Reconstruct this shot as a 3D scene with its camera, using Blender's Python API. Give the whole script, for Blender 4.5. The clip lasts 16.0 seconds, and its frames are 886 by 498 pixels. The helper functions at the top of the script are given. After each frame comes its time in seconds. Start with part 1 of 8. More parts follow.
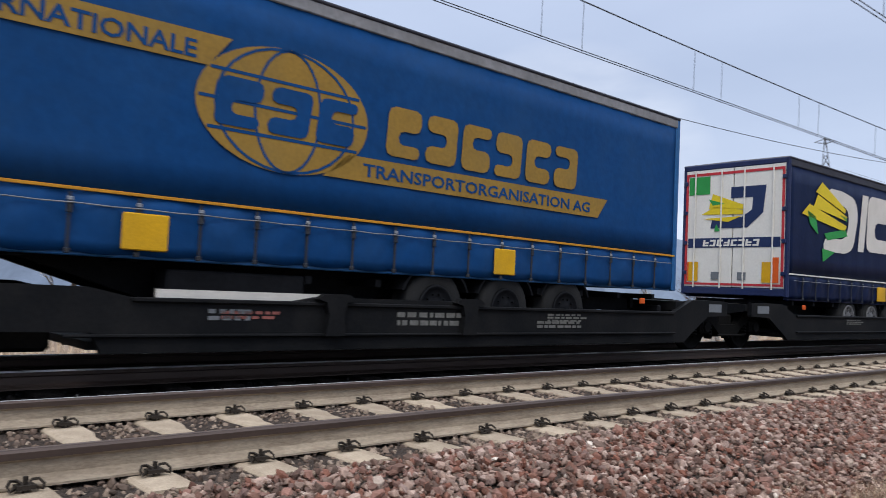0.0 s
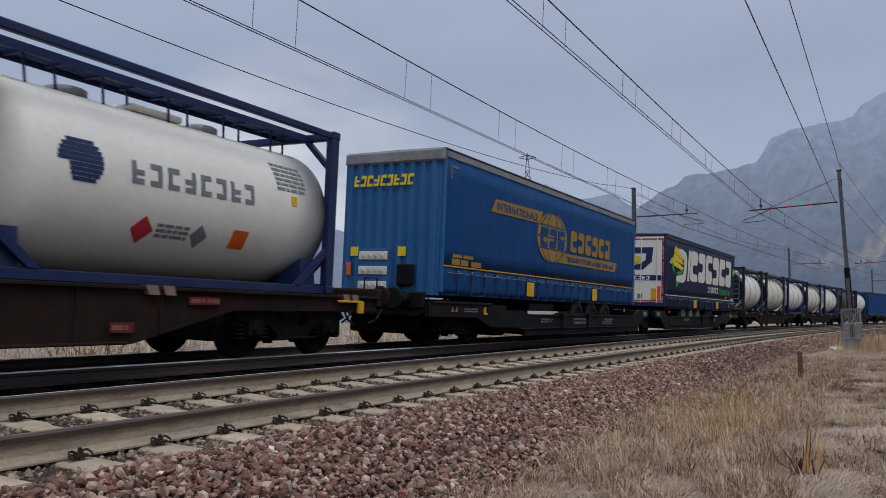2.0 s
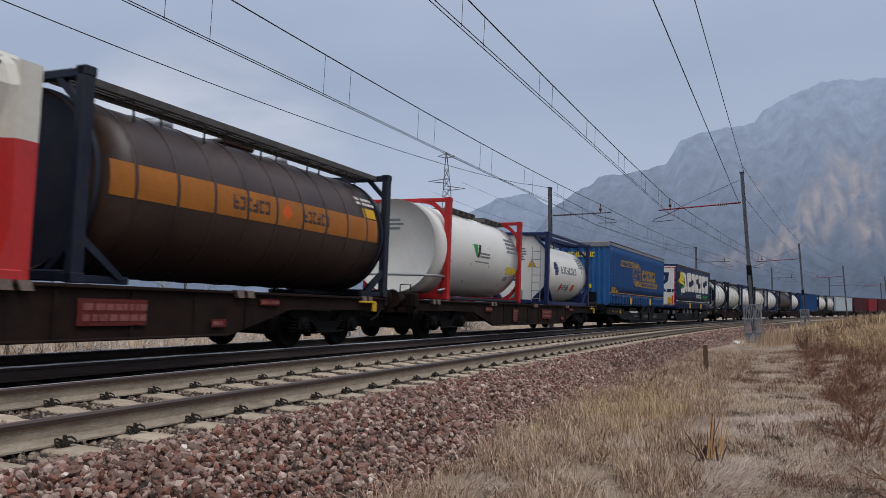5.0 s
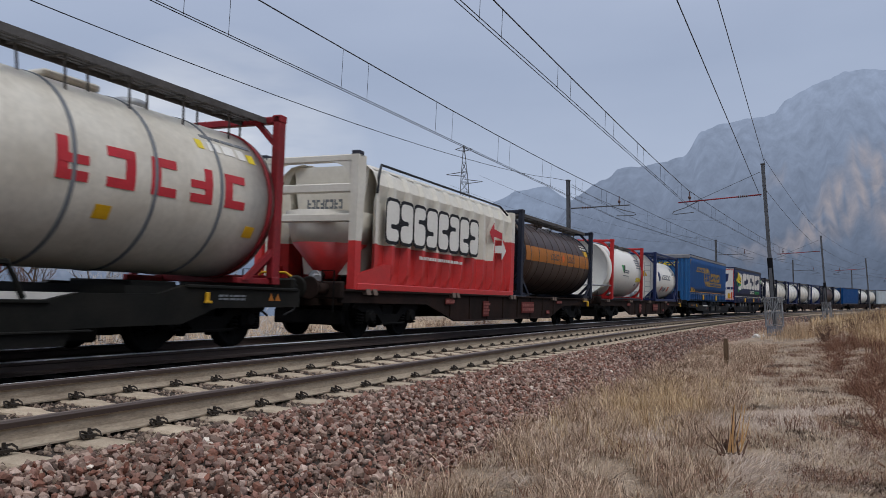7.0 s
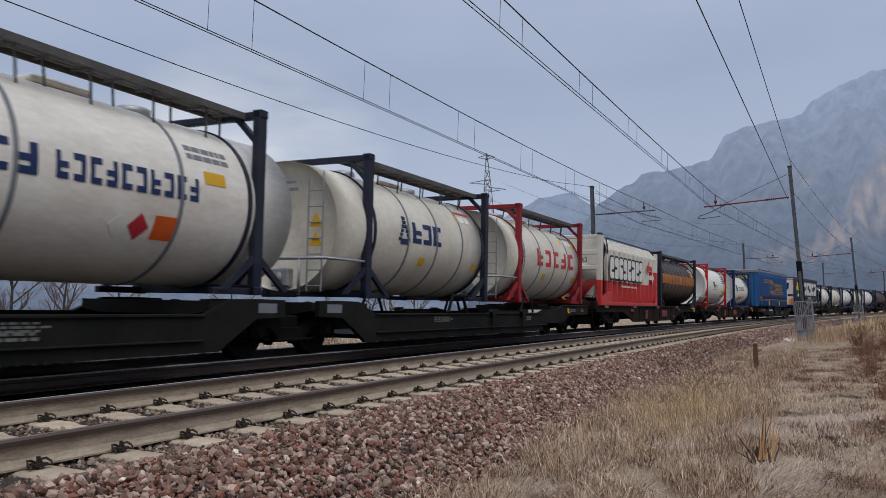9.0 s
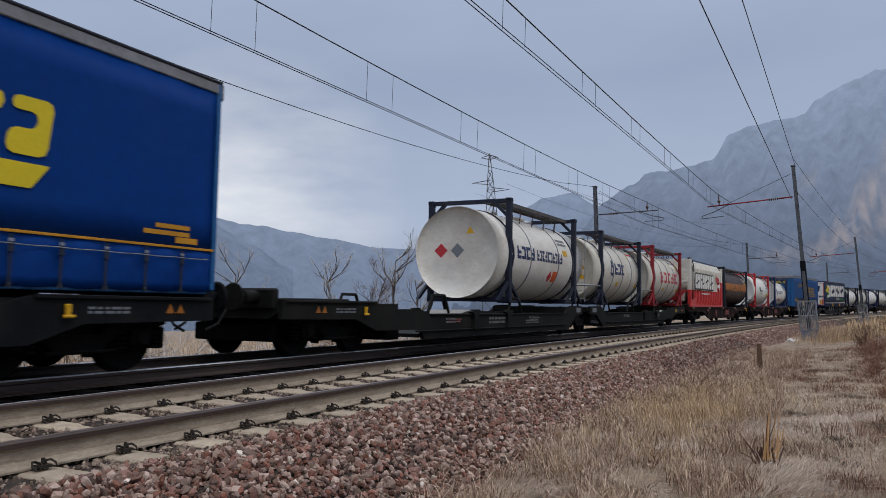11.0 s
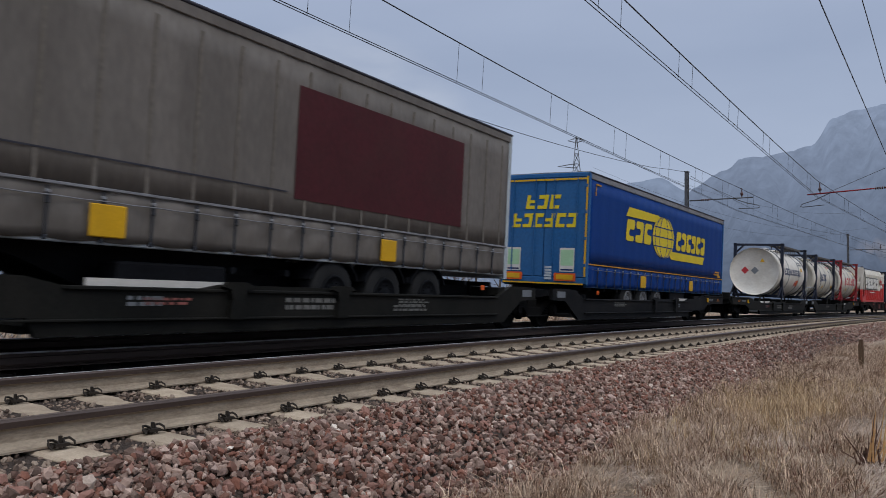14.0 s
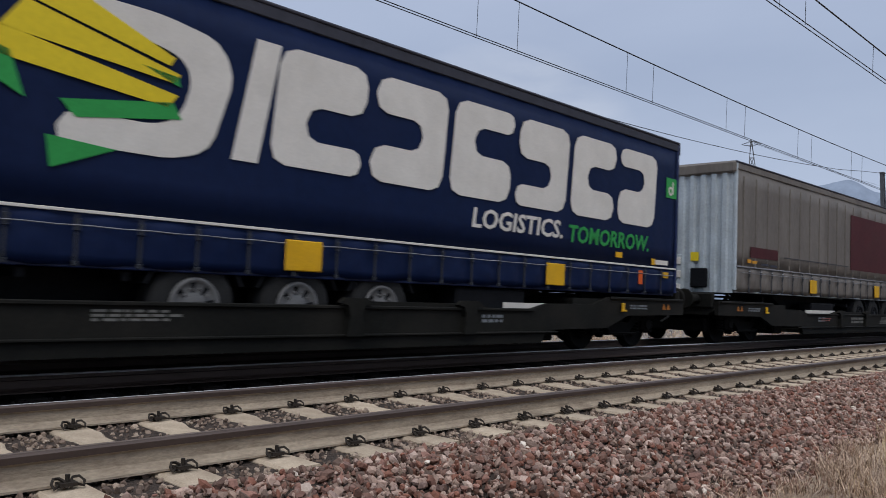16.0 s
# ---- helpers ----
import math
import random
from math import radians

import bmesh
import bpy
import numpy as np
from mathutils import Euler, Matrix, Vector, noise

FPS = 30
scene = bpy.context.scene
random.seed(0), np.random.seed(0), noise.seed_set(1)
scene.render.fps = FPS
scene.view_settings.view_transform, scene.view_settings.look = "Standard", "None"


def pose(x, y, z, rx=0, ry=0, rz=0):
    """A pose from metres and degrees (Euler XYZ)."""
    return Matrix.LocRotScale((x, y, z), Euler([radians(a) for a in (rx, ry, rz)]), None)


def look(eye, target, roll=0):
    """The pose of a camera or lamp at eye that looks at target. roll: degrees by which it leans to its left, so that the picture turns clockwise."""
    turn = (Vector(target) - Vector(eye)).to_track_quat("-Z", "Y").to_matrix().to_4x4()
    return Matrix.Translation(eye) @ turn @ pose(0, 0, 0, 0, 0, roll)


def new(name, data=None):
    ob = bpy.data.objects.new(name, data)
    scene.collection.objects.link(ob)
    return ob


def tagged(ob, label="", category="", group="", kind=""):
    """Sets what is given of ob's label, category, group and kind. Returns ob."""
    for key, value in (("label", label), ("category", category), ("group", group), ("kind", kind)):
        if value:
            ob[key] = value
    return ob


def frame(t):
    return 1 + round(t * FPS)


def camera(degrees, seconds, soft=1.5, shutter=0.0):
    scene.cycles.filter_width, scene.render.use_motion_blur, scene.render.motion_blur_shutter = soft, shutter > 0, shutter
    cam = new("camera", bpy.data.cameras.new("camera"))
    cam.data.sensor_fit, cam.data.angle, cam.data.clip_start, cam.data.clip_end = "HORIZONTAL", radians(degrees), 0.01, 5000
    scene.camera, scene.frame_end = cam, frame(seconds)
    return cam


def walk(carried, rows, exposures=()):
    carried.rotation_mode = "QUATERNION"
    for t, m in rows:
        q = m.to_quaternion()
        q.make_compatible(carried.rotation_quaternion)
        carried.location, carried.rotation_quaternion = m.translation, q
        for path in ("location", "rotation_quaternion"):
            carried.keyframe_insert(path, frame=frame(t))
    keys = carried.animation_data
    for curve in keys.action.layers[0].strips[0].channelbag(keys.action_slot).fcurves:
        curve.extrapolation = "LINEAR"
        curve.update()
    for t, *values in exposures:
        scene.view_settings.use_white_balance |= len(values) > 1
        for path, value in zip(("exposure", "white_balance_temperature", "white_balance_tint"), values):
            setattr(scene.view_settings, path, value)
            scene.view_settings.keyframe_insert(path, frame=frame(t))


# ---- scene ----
CAMERA_ROWS = [
    (0.0, pose(-0.342, 0.116, 0.639, 95.15, -0.68, -42.27)),
    (0.5, pose(-0.302, 0.075, 0.634, 95.23, -0.12, -50.47)),
    (1.0, pose(-0.209, 0.067, 0.636, 95.11, 0.46, -55.52)),
    (1.5, pose(-0.083, 0.034, 0.623, 95.24, 0.61, -59.44)),
    (2.0, pose(-0.040, 0.009, 0.620, 95.40, 0.36, -62.33)),
    (2.5, pose(-0.024, -0.011, 0.622, 95.54, 0.44, -66.52)),
    (3.0, pose(-0.008, -0.017, 0.607, 95.69, 0.49, -68.55)),
    (3.5, pose(0.000, 0.000, 0.599, 95.47, 0.50, -68.72)),
    (4.0, pose(-0.032, -0.002, 0.593, 95.20, 0.69, -68.84)),
    (6.5, pose(-0.054, 0.009, 0.594, 95.05, 0.74, -67.20)),
    (7.0, pose(-0.056, 0.010, 0.598, 94.72, 0.81, -66.97)),
    (7.5, pose(-0.068, 0.016, 0.603, 94.77, 0.91, -66.35)),
    (8.0, pose(-0.067, 0.010, 0.608, 94.98, 1.11, -65.75)),
    (8.5, pose(-0.071, -0.000, 0.609, 95.20, 1.36, -65.43)),
    (9.0, pose(-0.073, -0.003, 0.607, 95.39, 1.59, -65.09)),
    (11.5, pose(-0.075, -0.000, 0.615, 95.45, 1.74, -64.71)),
    (12.0, pose(-0.064, 0.012, 0.618, 95.58, 1.92, -63.95)),
    (12.5, pose(-0.044, 0.036, 0.604, 94.75, 0.30, -63.42)),
    (13.0, pose(-0.027, 0.058, 0.613, 94.14, 0.36, -62.59)),
    (13.5, pose(-0.072, 0.070, 0.607, 94.03, 0.17, -61.10)),
    (14.0, pose(-0.107, 0.077, 0.614, 94.19, -0.24, -58.89)),
    (14.5, pose(-0.137, 0.085, 0.616, 94.47, -0.08, -56.87)),
    (15.0, pose(-0.171, 0.094, 0.619, 94.74, 0.01, -53.57)),
    (15.5, pose(-0.222, 0.128, 0.640, 94.93, -0.07, -49.29)),
    (16.0, pose(-0.254, 0.146, 0.648, 95.15, -0.13, -46.77)),
]
cam = camera(59.49, 16.0, soft=0.7, shutter=0.2)
walk(cam, CAMERA_ROWS, [(0.0, 0.50, 6380, 10), (0.5, -0.10, 6380, 10), (1.0, -0.12, 6380, 10), (2.0, -0.15, 6380, 10), (3.0, -0.02, 6400, 10), (9.0, -0.02, 6400, 10), (11.5, -0.12, 6270, 10), (13.0, -0.02, 6270, 10), (14.5, -0.12, 6330, 10), (15.5, -0.05, 6380, 10), (16.0, 0.08, 6350, 10)])

# ---- light ----
world = bpy.data.worlds.new("overcast_sky")
scene.world = world
world.use_nodes = True
wn, wl = world.node_tree.nodes, world.node_tree.links
wn.clear()
w_out = wn.new("ShaderNodeOutputWorld")
w_bg = wn.new("ShaderNodeBackground")
w_sky = wn.new("ShaderNodeTexSky")
w_sky.sky_type, w_sky.sun_disc = "NISHITA", False
w_sky.sun_elevation, w_sky.sun_rotation = radians(51), radians(217)
w_sky.air_density, w_sky.dust_density = 1.6, 3.0
w_co = wn.new("ShaderNodeTexCoord")
w_sep = wn.new("ShaderNodeSeparateXYZ")
w_ramp = wn.new("ShaderNodeValToRGB")
w_map = wn.new("ShaderNodeMapping")
w_map.inputs["Scale"].default_value = (2.2, 2.2, 7.0)
w_noise = wn.new("ShaderNodeTexNoise")
w_noise.inputs["Scale"].default_value, w_noise.inputs["Detail"].default_value = 1.4, 5.0
w_cl = wn.new("ShaderNodeValToRGB")
w_mul = wn.new("ShaderNodeMix")
w_mul.data_type, w_mul.blend_type = "RGBA", "MULTIPLY"
w_mul.inputs["Factor"].default_value = 1.0
w_mix = wn.new("ShaderNodeMix")
w_mix.data_type = "RGBA"
w_mix.inputs["Factor"].default_value = 0.94
# cloud deck: paler near the horizon, grey-lilac above
el = w_ramp.color_ramp.elements
el[0].position, el[0].color = 0.0, (8.3, 9.2, 11.0, 1)
el[1].position, el[1].color = 0.95, (18.0, 19.2, 21.8, 1)
for p, c in ((0.14, (7.7, 8.9, 11.3, 1)), (0.30, (6.3, 7.45, 9.9, 1)), (0.42, (7.3, 8.4, 10.9, 1)), (0.62, (12.6, 13.8, 16.4, 1))):
    el.new(p).color = c
w_cl.color_ramp.elements[0].position, w_cl.color_ramp.elements[0].color = 0.3, (0.93, 0.935, 0.95, 1)
w_cl.color_ramp.elements[1].position, w_cl.color_ramp.elements[1].color = 0.7, (1.03, 1.025, 1.02, 1)
wl.new(w_co.outputs["Generated"], w_sep.inputs[0])
wl.new(w_sep.outputs["Z"], w_ramp.inputs[0])
wl.new(w_co.outputs["Generated"], w_map.inputs[0])
wl.new(w_map.outputs[0], w_noise.inputs[0])
wl.new(w_noise.outputs["Fac"], w_cl.inputs[0])
wl.new(w_ramp.outputs[0], w_mul.inputs["A"])
wl.new(w_cl.outputs[0], w_mul.inputs["B"])
# thin bright gap in the cloud low over the valley
w_dot = wn.new("ShaderNodeVectorMath")
w_dot.operation = "DOT_PRODUCT"
w_dot.inputs[1].default_value = (math.cos(radians(9)) * math.cos(radians(39)), math.cos(radians(9)) * math.sin(radians(39)), math.sin(radians(9)))
w_gap = wn.new("ShaderNodeValToRGB")
w_gap.color_ramp.elements[0].position, w_gap.color_ramp.elements[0].color = 0.980, (0, 0, 0, 1)
w_gap.color_ramp.elements[1].position, w_gap.color_ramp.elements[1].color = 1.0, (6.0, 5.2, 3.6, 1)
w_add = wn.new("ShaderNodeMix")
w_add.data_type, w_add.blend_type = "RGBA", "ADD"
w_add.inputs["Factor"].default_value = 1.0
wl.new(w_co.outputs["Generated"], w_dot.inputs[0])
wl.new(w_dot.outputs["Value"], w_gap.inputs[0])
wl.new(w_mul.outputs["Result"], w_add.inputs["A"])
w_tear = wn.new("ShaderNodeMapRange")
w_tear.inputs["From Min"].default_value, w_tear.inputs["From Max"].default_value = 0.36, 0.62
w_tear.inputs["To Min"].default_value, w_tear.inputs["To Max"].default_value = 0.15, 1.35
wl.new(w_noise.outputs["Fac"], w_tear.inputs["Value"])
w_torn = wn.new("ShaderNodeMix")
w_torn.data_type, w_torn.blend_type = "RGBA", "MULTIPLY"
w_torn.inputs["Factor"].default_value = 1.0
wl.new(w_gap.outputs[0], w_torn.inputs["A"])
wl.new(w_tear.outputs[0], w_torn.inputs["B"])
wl.new(w_torn.outputs["Result"], w_add.inputs["B"])
wl.new(w_sky.outputs[0], w_mix.inputs["A"])
wl.new(w_add.outputs["Result"], w_mix.inputs["B"])
wl.new(w_mix.outputs["Result"], w_bg.inputs[0])
w_bg.inputs[1].default_value = 0.06
wl.new(w_bg.outputs[0], w_out.inputs[0])

sun = new("sun", bpy.data.lights.new("sun", "SUN"))
sun.data.energy, sun.data.angle, sun.data.color = 1.15, radians(25), (1.0, 0.98, 0.95)
sun.matrix_world = look((-16, -33, 60), (14, 6, 0))

# ---- the line's geometry: a right-hand curve with cant ----
RADIUS, RAIL_Y, CANT = 554.3, 4.19, radians(2.97)
GAUGE = 1.505
FAR_U, FAR_V = 4.75, -0.10     # centre of the far track, in the near track's canted plane


def line(s, u=0.0, v=0.0):
    """A place on the line: s along it, u across from the near rail, v above the rails."""
    r = RADIUS + RAIL_Y + u * math.cos(CANT) - v * math.sin(CANT)
    a = s / RADIUS
    return Vector((r * math.sin(a), r * math.cos(a) - RADIUS, u * math.sin(CANT) + v * math.cos(CANT)))


def line_pose(s, u=0.0, v=0.0, canted=True):
    m = Matrix.Translation(line(s, u, v)) @ Matrix.Rotation(-s / RADIUS, 4, "Z")
    return m @ Matrix.Rotation(CANT, 4, "X") if canted else m


def across(x, y):
    """s and level distance from the near rail of a place on the plan."""
    return math.atan2(x, y + RADIUS) * RADIUS, math.hypot(x, y + RADIUS) - RADIUS - RAIL_Y


# ---- materials ----
def mat(name, color, rough=0.7, metal=0.0, vary=0.25, scale=3.0, fine=40.0, bump=0.15, dirt=None, dirt_amount=0.0,
        dirt_scale=1.2, island=0.0, rand=0.0, stretch=(1, 1, 1), spec=0.2, dist=0.02):
    m = bpy.data.materials.new(name)
    m.use_nodes = True
    n, l = m.node_tree.nodes, m.node_tree.links
    b = n["Principled BSDF"]
    b.inputs["Roughness"].default_value, b.inputs["Metallic"].default_value = rough, metal
    co = n.new("ShaderNodeTexCoord")
    mp = n.new("ShaderNodeMapping")
    mp.inputs["Scale"].default_value = stretch
    l.new(co.outputs["Object"], mp.inputs[0])
    big, small = n.new("ShaderNodeTexNoise"), n.new("ShaderNodeTexNoise")
    big.inputs["Scale"].default_value, big.inputs["Detail"].default_value = scale, 6
    small.inputs["Scale"].default_value, small.inputs["Detail"].default_value = fine, 3
    l.new(mp.outputs[0], big.inputs[0])
    l.new(mp.outputs[0], small.inputs[0])
    add = n.new("ShaderNodeMath")
    add.operation = "ADD"
    l.new(big.outputs["Fac"], add.inputs[0])
    l.new(small.outputs["Fac"], add.inputs[1])
    half = n.new("ShaderNodeMapRange")
    half.inputs["From Min"].default_value, half.inputs["From Max"].default_value = 0.65, 1.35
    half.inputs["To Min"].default_value, half.inputs["To Max"].default_value = 1 - vary, 1 + vary
    l.new(add.outputs[0], half.inputs["Value"])
    last = half.outputs[0]
    if island or rand:
        src = n.new("ShaderNodeNewGeometry") if island else n.new("ShaderNodeObjectInfo")
        r = n.new("ShaderNodeMapRange")
        k = island or rand
        r.inputs["To Min"].default_value, r.inputs["To Max"].default_value = 1 - k, 1 + k
        l.new(src.outputs["Random Per Island" if island else "Random"], r.inputs["Value"])
        mu = n.new("ShaderNodeMath")
        mu.operation = "MULTIPLY"
        l.new(last, mu.inputs[0])
        l.new(r.outputs[0], mu.inputs[1])
        last = mu.outputs[0]
    col = n.new("ShaderNodeMix")
    col.data_type, col.blend_type = "RGBA", "MULTIPLY"
    col.inputs["Factor"].default_value = 1
    col.inputs["A"].default_value = (*color, 1)
    l.new(last, col.inputs["B"])
    out = col.outputs["Result"]
    if dirt:
        dn = n.new("ShaderNodeTexNoise")
        dn.inputs["Scale"].default_value, dn.inputs["Detail"].default_value = dirt_scale, 8
        dn.inputs["Roughness"].default_value = 0.65
        l.new(mp.outputs[0], dn.inputs[0])
        dr = n.new("ShaderNodeMapRange")
        dr.inputs["From Min"].default_value, dr.inputs["From Max"].default_value = 0.42, 0.75
        dr.inputs["To Max"].default_value = dirt_amount
        l.new(dn.outputs["Fac"], dr.inputs["Value"])
        dm = n.new("ShaderNodeMix")
        dm.data_type = "RGBA"
        dm.inputs["B"].default_value = (*dirt, 1)
        l.new(dr.outputs[0], dm.inputs["Factor"])
        l.new(out, dm.inputs["A"])
        out = dm.outputs["Result"]
    l.new(out, b.inputs["Base Color"])
    b.inputs["Specular IOR Level"].default_value = spec
    if bump:
        bp = n.new("ShaderNodeBump")
        bp.inputs["Strength"].default_value, bp.inputs["Distance"].default_value = bump, dist
        l.new(add.outputs[0], bp.inputs["Height"])
        l.new(bp.outputs[0], b.inputs["Normal"])
    return m


def island_mat(name, stops, rough=0.85, bump=0.3, fine=60.0):
    """Loose pieces: each takes its own colour out of a range."""
    m = mat(name, (0.3, 0.3, 0.3), rough, vary=0.2, scale=12, fine=fine, bump=bump)
    n, l = m.node_tree.nodes, m.node_tree.links
    g, r = n.new("ShaderNodeNewGeometry"), n.new("ShaderNodeValToRGB")
    e = r.color_ramp.elements
    for i, (p, c) in enumerate(stops):
        k = e[i] if i < 2 else e.new(p)
        k.position, k.color = p, (*c, 1)
    l.new(g.outputs["Random Per Island"], r.inputs[0])
    mix = next(k for k in n if k.bl_idname == "ShaderNodeMix")
    l.new(r.outputs[0], mix.inputs["A"])
    return m


